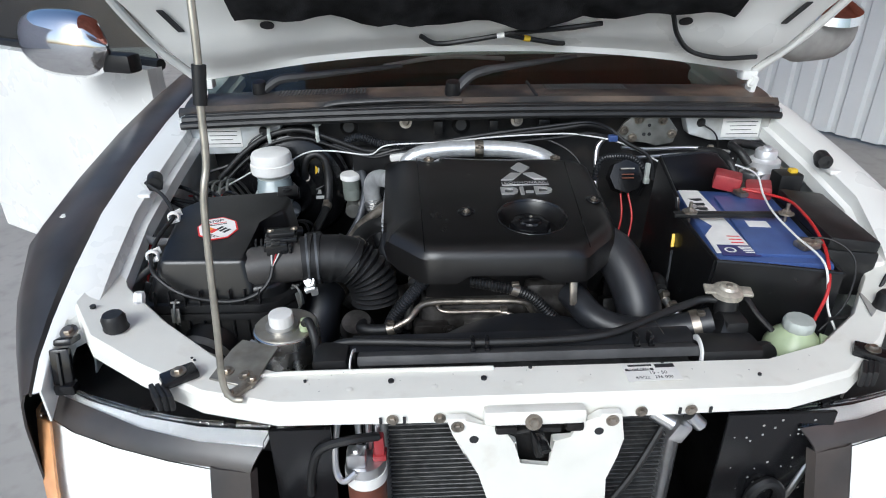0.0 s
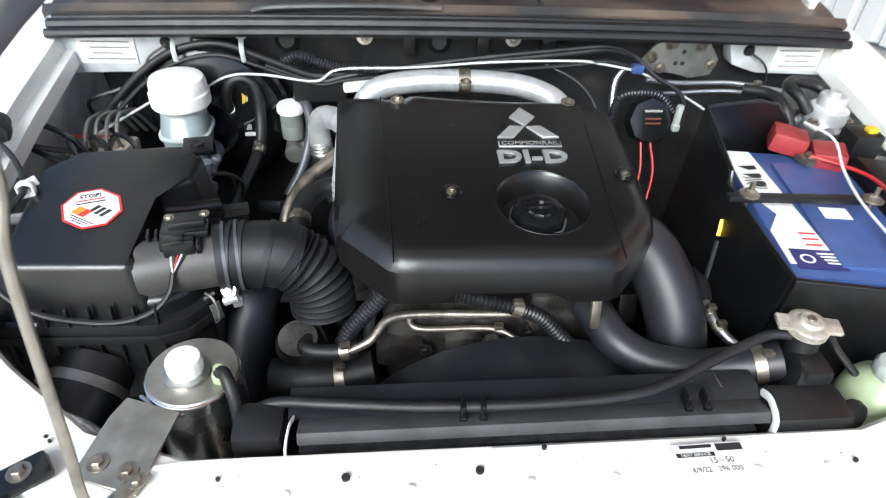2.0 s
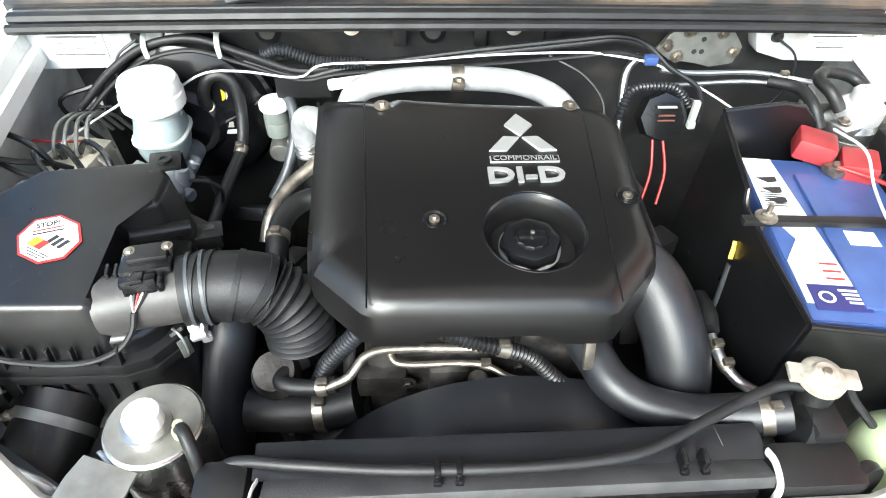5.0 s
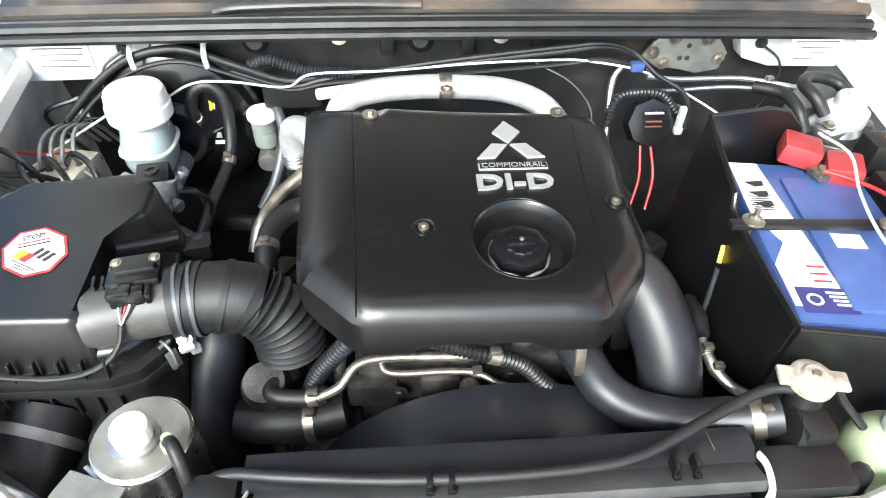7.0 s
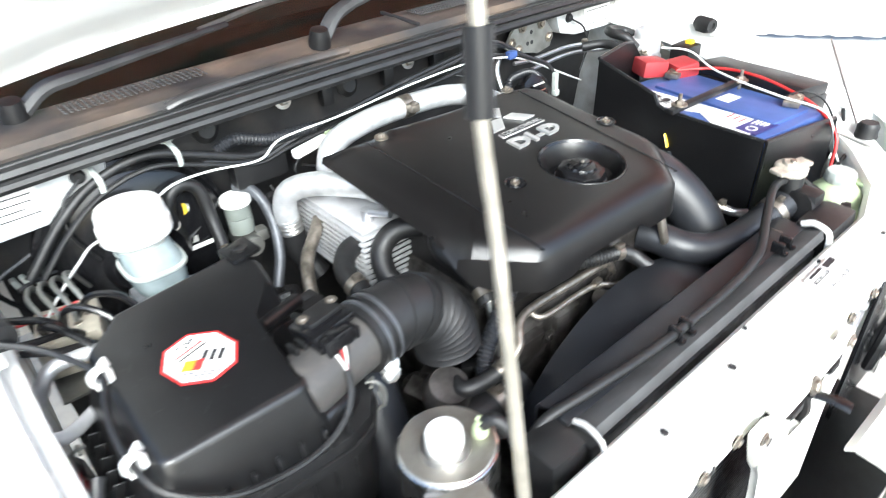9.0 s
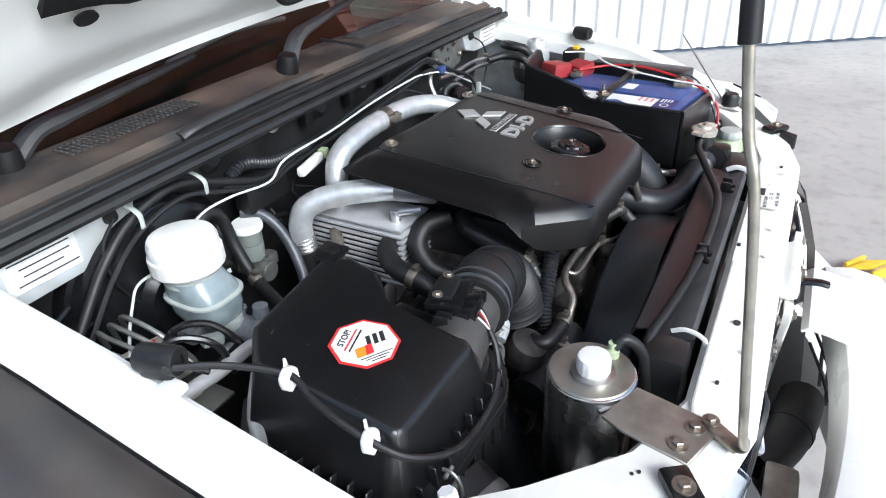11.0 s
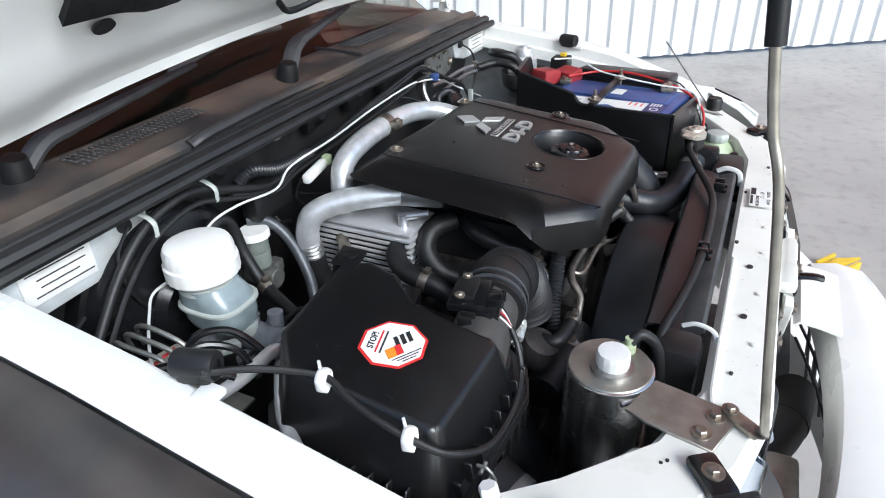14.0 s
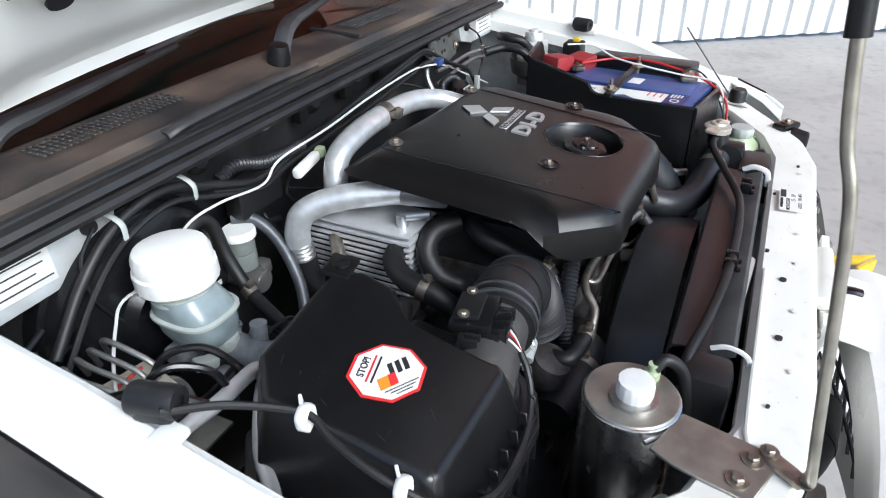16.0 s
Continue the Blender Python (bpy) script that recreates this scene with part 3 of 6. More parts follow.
for x, z in ((-0.082, 0.951), (0.078, 0.958)):
    part("panel_slot", lathe([(0, 0.0012), (0.0058, 0.001), (0.0062, 0)], (x, 0.4422, z), (0, -1, 0), 14), "ink", latch)

part("latch_apron", thick(loft([[(x, 0.408, 0.812), (x, 0.398, 0.820), (x, 0.37, 0.817), (x, 0.335, 0.809)] for x in (0.105, 0.13, 0.18, 0.24, 0.30)]), 0.004), "paint_dull", latch, "white ledge meeting the bumper")
part("release_lever", tube([(-0.006, 0.452, 0.962), (-0.002, 0.432, 0.966), (0.0, 0.414, 0.968), (0.002, 0.402, 0.966)], 0.007, 8, 4, flat=0.6), "plastic_gloss", latch, "black release lever")

# black panels beside the condenser
for x0, x1, m in ((-0.345, -0.265, "plastic_gloss"), (0.255, 0.40, "plastic_gloss")):
    part("side_baffle", rbox(((x0 + x1) / 2, 0.462, 0.83), (x1 - x0, 0.006, 0.26), 0.002, (0, 0, 0)), m, car, "black sheet baffle with spatter")
random.seed(3)
for i in range(34):
    part("paint_speck", lathe([(0, 0.0008), (random.uniform(0.0008, 0.0022), 0)], (random.uniform(0.265, 0.39), 0.4585, random.uniform(0.74, 0.95)), (0, -1, 0), 6), "seal_paint", car)
part("tow_loop", tube([(0.31, 0.45, 0.78), (0.305, 0.445, 0.83), (0.325, 0.445, 0.85), (0.345, 0.445, 0.83), (0.345, 0.45, 0.78)], 0.008, 8, 4), "rubber", car, "black cable loop")

# headlights
RAIL = ((-0.668, 0.576, 0.960), (-0.609, 0.543, 0.957), (-0.523, 0.509, 0.955), (-0.442, 0.488, 0.953), (-0.345, 0.479, 0.950))
STRIP = ((-0.676, 0.570, 0.948), (-0.614, 0.540, 0.944), (-0.521, 0.493, 0.942), (-0.439, 0.466, 0.941), (-0.353, 0.454, 0.939))
EDGE = ((-0.694, 0.560, 0.918), (-0.625, 0.516, 0.917), (-0.550, 0.484, 0.916), (-0.478, 0.459, 0.916), (-0.368, 0.434, 0.914))
LENS = ((-0.694, 0.560, 0.917), (-0.630, 0.518, 0.916), (-0.563, 0.488, 0.915), (-0.478, 0.458, 0.915), (-0.421, 0.442, 0.915))


def headlight(s):
    def line(pts, dy=0.0, dz=0.0):
        return [(-s * x, y + dy, z + dz) for x, y, z in pts]

    sweep = ((0, 0), (-0.012, -0.03), (-0.034, -0.09), (-0.05, -0.17), (-0.055, -0.22))
    h = part("headlight", thick(loft([line(RAIL), line(STRIP, 0.004, 0.004), line(STRIP)]), 0.003), "lens", car, "clear headlight with dark surround")
    part("inner_edge", thick(loft([line(RAIL, 0.002, -0.010), line(STRIP, 0.004, -0.006)]), 0.002), "reflector", h)
    part("rail_bead", tube(line(RAIL, 0.0, 0.002), 0.0025, 8, 4), "lens", h)
    part("headlight_trim", thick(loft([line(STRIP, 0.001, -0.001), line([tuple(p * 0.6 + q * 0.4 for p, q in zip(a, b)) for a, b in zip(STRIP, EDGE)], 0, 0.002), line([tuple(p * 0.2 + q * 0.8 for p, q in zip(a, b)) for a, b in zip(STRIP, EDGE)], 0, 0.003), line(EDGE), line(EDGE, 0.004, -0.006)]), 0.003), "fender_black", h, "dark headlight surround")
    part("trim_side", thick(loft([line(((-0.421, 0.444, 0.918), (-0.412, 0.440, 0.917), (-0.385, 0.436, 0.916), (-0.368, 0.434, 0.914), (-0.362, 0.446, 0.912)), dy, dz) for dy, dz in sweep]), 0.003), "fender_black", h)
    part("headlight_lens", thick(loft([line(LENS, dy, dz) for dy, dz in sweep]), 0.003), "lens", h).visible_shadow = False
    part("reflector_bowl", thick(loft([line(LENS, dy + 0.016, dz - 0.006) for dy, dz in sweep]), 0.003), "reflector", h)
    part("indicator_lens", thick(loft([[(s * 0.672, 0.540 + dy, 0.913 + dz), (s * 0.698, 0.555 + dy, 0.913 + dz), (s * 0.708, 0.572 + dy, 0.912 + dz), (s * 0.712, 0.60 + dy, 0.908 + dz)] for dy, dz in sweep]), 0.004), "amber", h, "orange indicator lens")
    # Black fill added behind the lamp gives the recess its shade by colour.
    part("recess_fill", prism([(s * 0.69, 0.60), (s * 0.60, 0.552), (s * 0.45, 0.495), (s * 0.34, 0.485), (s * 0.36, 0.55), (s * 0.55, 0.66), (s * 0.66, 0.76)], 0.90, 0.938, 0.004), "plastic", h, "black fill for the shaded recess behind the lamp")
    for x, y in ((0.40, 0.487), (0.52, 0.515)):
        part("lamp_clip", rbox((s * x, y, 0.952), (0.018, 0.012, 0.010), 0.003, (0, 0, s * 12)), "plastic_gloss", h)


headlight(-1)
headlight(1)

# condenser and drier behind the latch panel
cond = thing("condenser", (0, 0.505, 0.55), "dirty finned air conditioning condenser", "condenser")
part("core", rbox((0.0, 0.512, 0.74), (0.44, 0.012, 0.40), 0.001), "fins", cond)
for i in range(46):
    part("tube", rbox((0.0, 0.503, 0.56 + i * 0.0083), (0.40, 0.008, 0.0024), 0.0008, seg=1), "fins", cond)
for x in (-0.205, 0.205):
    part("end_tube", tube([(x, 0.505, 0.55), (x, 0.505, 0.945)], 0.011, 10, 1), "alu", cond)
part("pipe_block", join(tube([(0.165, 0.49, 0.945), (0.19, 0.475, 0.935)], 0.012, 10, 1), rbox((0.195, 0.47, 0.93), (0.022, 0.022, 0.03), 0.004, (0, 25, 0)), tube([(0.21, 0.475, 0.95), (0.225, 0.47, 0.935)], 0.010, 10, 1)), "alu", cond, "aluminium pipe fitting")
part("black_hose", tube([(0.18, 0.48, 0.93), (0.14, 0.46, 0.86), (0.10, 0.45, 0.80)], 0.005, 8, 4), "rubber", cond)
drier = thing("receiver_drier", (-0.226, 0.475, 0.70), "brown receiver drier with aluminium head", "drier")
part("canister", lathe([(0, 0.70), (0.026, 0.70), (0.027, 0.86), (0, 0.86)], (-0.226, 0.475, 0), seg=28), "brown", drier)
part("collar", lathe([(0, 0.86), (0.029, 0.86), (0.029, 0.878), (0, 0.878)], (-0.226, 0.475, 0), seg=28), "white_cap", drier)
part("head", join(lathe([(0, 0.878), (0.028, 0.878), (0.026, 0.893), (0, 0.895)], (-0.226, 0.475, 0), seg=28), rbox((-0.236, 0.465, 0.905), (0.026, 0.022, 0.024), 0.004), bolt((-0.236, 0.462, 0.917), 0.005)), "alu", drier)
part("switch", join(rbox((-0.206, 0.475, 0.915), (0.014, 0.014, 0.035), 0.003), rbox((-0.206, 0.475, 0.898), (0.019, 0.019, 0.010), 0.003)), "red", drier, "faded red pressure switch plug")
part("pipe", tube([(-0.236, 0.45, 0.892), (-0.252, 0.445, 0.882), (-0.262, 0.452, 0.89), (-0.263, 0.462, 0.92), (-0.258, 0.48, 0.96)], 0.0045, 8, 5), "alu", drier)
for dx in (-0.008, 0.006, 0.018):
    part("pipe", tube([(-0.226 + dx, 0.485, 0.90), (-0.226 + dx, 0.49, 0.95)], 0.0045, 8, 1), "alu", drier)
part("plug_lead", tube([(-0.206, 0.47, 0.935), (-0.24, 0.455, 0.945), (-0.28, 0.455, 0.93), (-0.295, 0.456, 0.89), (-0.30, 0.455, 0.85)], 0.006, 8, 5), "rubber", drier)

# ---- bulkhead, cowl and windscreen ----
rows = [[(x, 1.235 + y, z) for x in (-0.60, -0.4, -0.2, 0, 0.2, 0.4, 0.60)] for y, z in ((0.05, 0.45), (0.04, 0.75), (0.0, 1.0), (-0.02, 1.10), (-0.035, 1.165))]
bulk = part("bulkhead", thick(loft(rows), 0.004), "bulk", car, "black bulkhead behind the engine")
for x in (-0.171, 0.072):
    part("bulkhead_bolt", bolt((x, 1.195, 1.145), 0.008, (0, -1, 0.3)), "zinc", bulk)
for x in (-0.295, -0.05):
    part("grommet", lathe([(0, 0.012), (0.012, 0.012), (0.02, 0.004), (0.02, 0)], (x, 1.205, 1.135), (0, -1, 0.2), 20), "rubber", bulk)
for x, w in ((-0.10, 0.02), (0.02, 0.02), (0.13, 0.025)):
    part("wiring_clip", rbox((x, 1.185, 1.135), (w, 0.014, 0.03), 0.003), "plastic", bulk)
for s in (-1, 1):
    low = 1.085 if s < 0 else 1.093
    bm = prism([(s * 0.652, low), (s * 0.50, low + 0.004), (s * 0.452, low + 0.018), (s * 0.43, 1.166), (s * 0.652, 1.166)], 0, 0.03, 0.006)
    bm.transform(Matrix.Translation((0, 1.205, 0)) @ Matrix.Rotation(radians(90), 4, "X"))
    panel = part("strut_panel", bm, "apron", car, "white corner panel with an identification plate")
    part("data_plate", rbox((s * 0.565, 1.1735, 1.125), (0.085, 0.002, 0.042), 0.0008), "label", panel, "printed metal data plate")
    for k in range(4):
        part("printed_bar", rbox((s * 0.565 + (0.004 if k % 2 else 0), 1.172, 1.139 - 0.009 * k), (0.07 - 0.012 * (k % 3), 0.001, 0.0013), 0), "strip", panel)
    part("panel_grommet", lathe([(0, 0.006), (0.007, 0.006), (0.010, 0)], (s * 0.475, 1.1745, 1.138), (0, -1, 0), 16), "rubber", panel)
    part("panel_wire", tube([(s * 0.475, 1.168, 1.137), (s * 0.505, 1.158, 1.115), (s * 0.51, 1.15, 1.075), (s * 0.49, 1.15, 1.03)], 0.002, 6, 5), "rubber", panel)
xs = [-0.66 + 0.12 * i for i in range(12)]


def bow(x):
    return 1 - (x / 0.66) ** 2


def cowl_line(y, z, b):
    return [(x, y - b * bow(x), z + 0.02 * bow(x)) for x in xs]


rows = [cowl_line(1.215, 1.145, 0.03), cowl_line(1.21, 1.170, 0.03), cowl_line(1.222, 1.178, 0.03), cowl_line(1.25, 1.170, 0.03), cowl_line(1.27, 1.176, 0.03), cowl_line(1.30, 1.180, 0.033), cowl_line(1.33, 1.180, 0.035), cowl_line(1.355, 1.172, 0.04)]
cowl = part("cowl_panel", thick(loft(rows), 0.003), "cowl", car, "weathered black plastic cowl panel")
part("cowl_joint", rbox((0.112, 1.26, 1.199), (0.006, 0.10, 0.006), 0.002, (4, 0, 4)), "ink", cowl)
part("cowl_lip", tube([(-0.34, 1.19, 1.185), (-0.30, 1.185, 1.193), (-0.16, 1.185, 1.197), (-0.05, 1.188, 1.194)], 0.010, 12, 6, flat=0.7), "cowl", cowl)
for x0, x1 in ((-0.45, -0.26), (0.14, 0.32)):
    n = 26
    for i in range(n):
        for k in range(4):
            x = x0 + (x1 - x0) * i / (n - 1)
            y = 1.246 + 0.012 * k - 0.034 * bow(x)
            part("vent_bar", rbox((x, y + 0.022, 1.1785 + 0.02 * bow(x) + 0.006), (0.0036, 0.0085, 0.0020), 0.0006, seg=1), "strip", cowl)
SEAL = [(x, 1.178 - 0.03 * (1 - (x / 0.64) ** 2), 1.163 + 0.02 * (1 - (x / 0.64) ** 2)) for x in [-0.64 + 0.128 * i for i in range(11)]]
seal = part("bonnet_seal", tube(SEAL, 0.011, 8, 3, flat=0.8), "rubber", car, "black rubber bonnet seal")
part("seal_lip", tube([(x, y - 0.018, z - 0.008) for x, y, z in SEAL], 0.0075, 8, 3), "rubber", seal)
part("seal_lip", tube([(x, y + 0.018, z + 0.002) for x, y, z in SEAL], 0.006, 8, 3), "rubber", seal)
rows = [[(x, 1.345 + dy - 0.045 * bow(x), 1.170 + dz + 0.02 * bow(x)) for x in xs] for dy, dz in ((0, 0), (0.25, 0.17), (0.5, 0.33), (0.85, 0.52))]
part("windscreen", thick(loft(rows), 0.005), "glass", car, "dark reflecting windscreen with a crack")
part("dashboard", rbox((0, 1.95, 1.02), (1.3, 0.7, 0.3), 0.05), "seat_dark", car, "dark dashboard behind the glass")


def wiper(pivot, knuckle, tip, blade_a, blade_b):
    w = part("wiper", lathe([(0, 0.03), (0.014, 0.028), (0.018, 0.01), (0.018, 0)], pivot, (0, -0.2, 1), 20), "plastic", car, "black windscreen wiper")
    part("wiper_arm", join(tube([pivot, (pivot[0] * 0.5 + knuckle[0] * 0.5, pivot[1] * 0.5 + knuckle[1] * 0.5, pivot[2] * 0.4 + knuckle[2] * 0.6 + 0.008), knuckle], 0.015, 8, 4, flat=0.7), tube([knuckle, tip], 0.012, 8, 1, radii=[0.015, 0.007], flat=0.6)), "strip", w)
    part("wiper_blade", tube([blade_a, ((blade_a[0] + blade_b[0]) / 2, (blade_a[1] + blade_b[1]) / 2, (blade_a[2] + blade_b[2]) / 2 + 0.012), blade_b], 0.005, 6, 5), "grey_plate", w)


wiper((-0.50, 1.300, 1.188), (-0.416, 1.307, 1.222), (-0.177, 1.325, 1.240), (-0.22, 1.332, 1.238), (0.06, 1.345, 1.248))
wiper((-0.066, 1.240, 1.195), (0.015, 1.268, 1.240), (0.216, 1.298, 1.260), (0.17, 1.306, 1.258), (0.50, 1.330, 1.240))

# ---- bonnet, raised ----
BON = pose(0, 1.30, 1.205, 0, 0, 0) @ Matrix.Rotation(radians(-48), 4, "X")


def bon(pts):
    """Points across and along the bonnet, into the world."""
    return [BON @ Vector((x, -v, dz)) for x, v, dz in pts]


bx = [-1 + 0.1 * i for i in range(21)]


def inner_dz(u, v):
    """The pressed relief of the inner frame: a raised rib round a sunken middle."""
    rim = 0.012 * math.exp(-((v - 0.10) / 0.05) ** 2) + 0.012 * math.exp(-((abs(u) - 0.84) / 0.08) ** 2)
    return 0.014 - rim


rows = []
for i in range(22):
    v = 1.08 * (i / 21) ** 1.4
    half = 0.615 + 0.10 * min(1, v / 0.3) - 0.09 * max(0, v - 0.7)
    rows.append(bon([(half * u, v + (0.022 + 0.085 * (1 - u * u)) * max(0.0, 1 - v / 0.4), inner_dz(u, v) if v > 0.015 else 0.004) for u in bx]))
bonnet = part("bonnet", thick(loft(rows), 0.005), "paint", car, "raised white bonnet with felt lining and wiring")
rows = []
for v, half, dz in ((0.0, 0.62, 0.012), (0.12, 0.68, 0.07), (0.3, 0.725, 0.085), (0.6, 0.735, 0.09), (0.95, 0.70, 0.07), (1.10, 0.63, 0.02)):
    rows.append(bon([(half * u, v + (0.022 + 0.085 * (1 - u * u)) * max(0.0, 1 - v / 0.4), dz - (0.05 * u ** 4 if v > 0.1 else 0)) for u in bx]))
part("bonnet_skin", thick(loft(rows), 0.004), "paint", bonnet)
for s in (-1, 1):
    part("bonnet_edge", tube(bon([(s * 0.625, 0.01, 0.004), (s * 0.69, 0.15, 0.01), (s * 0.722, 0.35, 0.01), (s * 0.728, 0.6, 0.01), (s * 0.70, 0.95, 0.01)]), 0.009, 8, 4), "paint", bonnet)
    part("edge_slot", plate([(s * 0.600, -0.19), (s * 0.612, -0.19), (s * 0.632, -0.25), (s * 0.620, -0.25)], -0.0055, 0.003, 0, BON), "ink", bonnet)
    part("bonnet_hinge", join(rbox((s * 0.625, 1.285, 1.18), (0.012, 0.03, 0.075), 0.003, (15, 0, 0)), rbox((s * 0.615, 1.29, 1.215), (0.035, 0.03, 0.02), 0.004), bolt((s * 0.618, 1.27, 1.20), 0.006, (0, -1, 0))), "paint", bonnet, "white painted bonnet hinge")
for x, v, rx, ry in ((-0.435, 0.205, 0.014, 0.010), (0.40, 0.20, 0.014, 0.010), (-0.135, 0.215, 0.022, 0.006), (0.165, 0.185, 0.022, 0.006)):
    part("access_hole", plate([(x + rx * math.cos(radians(20 * i)), -v + ry * math.sin(radians(20 * i))) for i in range(18)], -0.0055, 0.003, 0, BON), "ink", bonnet)
pad = []
for i in range(33):
    u = -1 + i / 16
    v0 = 0.23 + 0.016 * math.sin(i * 0.9) * math.cos(i * 0.37) - 0.02 * (abs(u) < 0.35)
    pad.append([BON @ Vector((0.49 * u, -v, -0.014 + 0.007 * math.sin(i * 0.8 + v * 13) + (0.012 if j == 0 or i in (0, 32) else 0))) for j, v in enumerate((v0, v0 + 0.015, 0.31, 0.37, 0.45, 0.6, 0.8))])
part("insulation_pad", thick(loft(pad), 0.010), "felt", bonnet, "black felt insulation pad")
part("washer_hose", tube(bon([(-0.135, 0.175, -0.01), (-0.10, 0.155, -0.014), (-0.03, 0.165, -0.014), (0.06, 0.185, -0.014), (0.16, 0.195, -0.012), (0.23, 0.20, -0.006)]), 0.005, 8, 5), "rubber", bonnet, "black washer hose with tape")
part("washer_hose", tube(bon([(0.04, 0.18, -0.014), (0.09, 0.165, -0.014), (0.14, 0.15, -0.012), (0.165, 0.135, -0.002)]), 0.005, 8, 5), "rubber", bonnet)
part("washer_hose", tube(bon([(0.36, 0.235, -0.012), (0.39, 0.175, -0.016), (0.44, 0.12, -0.016), (0.52, 0.09, -0.012), (0.60, 0.085, -0.006)]), 0.005, 8, 5), "rubber", bonnet)
part("tape_band", tube(bon([(0.02, 0.176, -0.014), (0.035, 0.179, -0.014)]), 0.0062, 10, 1), "label", bonnet)
part("tape_band", tube(bon([(0.075, 0.169, -0.014), (0.088, 0.166, -0.014)]), 0.0062, 10, 1), "yellow", bonnet)

# ---- prop rod ----
rod = thing("bonnet_prop", (-0.385, 0.49, 1.003), "bare steel bonnet prop rod with a black sleeve", "prop rod")
ROD = [(-0.372, 0.470, 1.004), (-0.385, 0.470, 1.008), (-0.394, 0.474, 1.03), (-0.392, 0.485, 1.10), (-0.387, 0.508, 1.25), (-0.380, 0.522, 1.30), (-0.3785, 0.533, 1.36), (-0.374, 0.5385, 1.41), (-0.372, 0.55, 1.50), (-0.37, 0.60, 1.80)]
part("rod", tube(ROD, 0.0043, 12, 8), "rod", rod)
part("sleeve", tube([(-0.3785, 0.5335, 1.362), (-0.374, 0.5385, 1.404)], 0.0076, 16, 1), "plastic", rod, "black plastic grip sleeve")
part("pivot_clamp", join(rbox((-0.378, 0.488, 1.007), (0.016, 0.036, 0.007), 0.003, (0, 0, -35)), bolt((-0.388, 0.475, 1.010), 0.0048), bolt((-0.366, 0.502, 1.010), 0.0048)), "zinc", rod, "dark steel pivot clamp")

# ---- engine cover ----
def top_z(y):
    return 1.104 + 0.1 * (y - 0.81)


TILT_M = Matrix.Rotation(math.atan(0.1), 4, "X")


def on_top(x, y, dz=0.0):
    """A frame lying on the cover's top at (x, y)."""
    return Matrix.Translation((x, y, top_z(y) + dz)) @ TILT_M


cover = thing("engine_cover", (0, 0.86, 1.03), "matt black plastic engine cover with silver badge", "engine cover")
OUT = [(-0.205, 0.765), (-0.198, 0.748), (-0.147, 0.697), (-0.132, 0.69), (0.102, 0.685), (0.117, 0.69), (0.172, 0.748), (0.18, 0.775), (0.185, 0.985), (0.172, 1.008), (0.13, 1.02), (-0.15, 1.043), (-0.20, 1.043), (-0.21, 1.03)]
WELL = (0.041, 0.788)
bm = bmesh.new()
n, ring_n = len(OUT), 48
dense = []
for i in range(n):
    a, b = OUT[i], OUT[(i + 1) % n]
    k = max(1, int(math.hypot(b[0] - a[0], b[1] - a[1]) / 0.02))
    dense += [(a[0] + (b[0] - a[0]) * j / k, a[1] + (b[1] - a[1]) * j / k) for j in range(k)]


def skirt(x, y):
    """How far the rim hangs below the top: deep in front, shallow at the sides and the back."""
    f = max(0.0, min(1.0, (0.80 - y) / 0.07))
    d = 0.018 + 0.040 * f * f * (3 - 2 * f)
    if y < 0.71 and -0.075 < x < 0.045:
        d -= 0.014
    return d


rings = []
for inset, drop in ((0.050, 0.0), (0.032, 0.0), (0.020, 0.002), (0.010, 0.008), (0.003, 0.018), (0.0, None), (0.003, None)):
    ring = []
    for x, y in dense:
        cx, cy = -0.012, 0.865
        d = math.hypot(x - cx, y - cy)
        side = 1.9 if x < -0.12 and y > 0.75 else 1.0
        k = 1 - inset * side / d
        px, py = cx + (x - cx) * k, cy + (y - cy) * k
        z = top_z(py) - (skirt(x, y) if drop is None else min(drop * (1.5 if side > 1 else 1), skirt(x, y)))
        ring.append((px, py, z))
    rings.append(ring)
bm = loft([[Vector(p) for p in r] + [Vector(r[0])] for r in rings])
# flat middle with the round filler well cut in
edge = [bm.verts.new(Vector(p)) for p in rings[0]]
hole = [bm.verts.new((WELL[0] + 0.056 * math.cos(2 * math.pi * i / ring_n), WELL[1] + 0.060 * math.sin(2 * math.pi * i / ring_n), top_z(WELL[1] + 0.060 * math.sin(2 * math.pi * i / ring_n)))) for i in range(ring_n)]
es = [bm.edges.new((a, b)) for a, b in zip(edge, edge[1:] + edge[:1])] + [bm.edges.new((a, b)) for a, b in zip(hole, hole[1:] + hole[:1])]
bmesh.ops.triangle_fill(bm, use_beauty=True, use_dissolve=False, edges=es)
prev = hole
for r, dz in ((0.054, -0.003), (0.051, -0.012), (0.046, -0.034), (0.0, -0.034)):
    if r:
        ring = [bm.verts.new((WELL[0] + r * math.cos(2 * math.pi * i / ring_n), WELL[1] + 1.06 * r * math.sin(2 * math.pi * i / ring_n), top_z(WELL[1]) + dz + 0.1 * r * math.sin(2 * math.pi * i / ring_n))) for i in range(ring_n)]
        for i in range(ring_n):
            bm.faces.new((prev[i], prev[(i + 1) % ring_n], ring[(i + 1) % ring_n], ring[i]))
        prev = ring
    else:
        bm.faces.new(prev)
bmesh.ops.remove_doubles(bm, verts=bm.verts[:], dist=0.0004)
part("shell", bm, "cover", cover, sharp=28)
part("well_rim", lathe([(0.0545, -0.002), (0.0565, 0.0008), (0.0585, 0.0006), (0.0595, -0.001)], (WELL[0], WELL[1], top_z(WELL[1])), (0, -0.1, 1), 64), "plastic_gloss", cover)
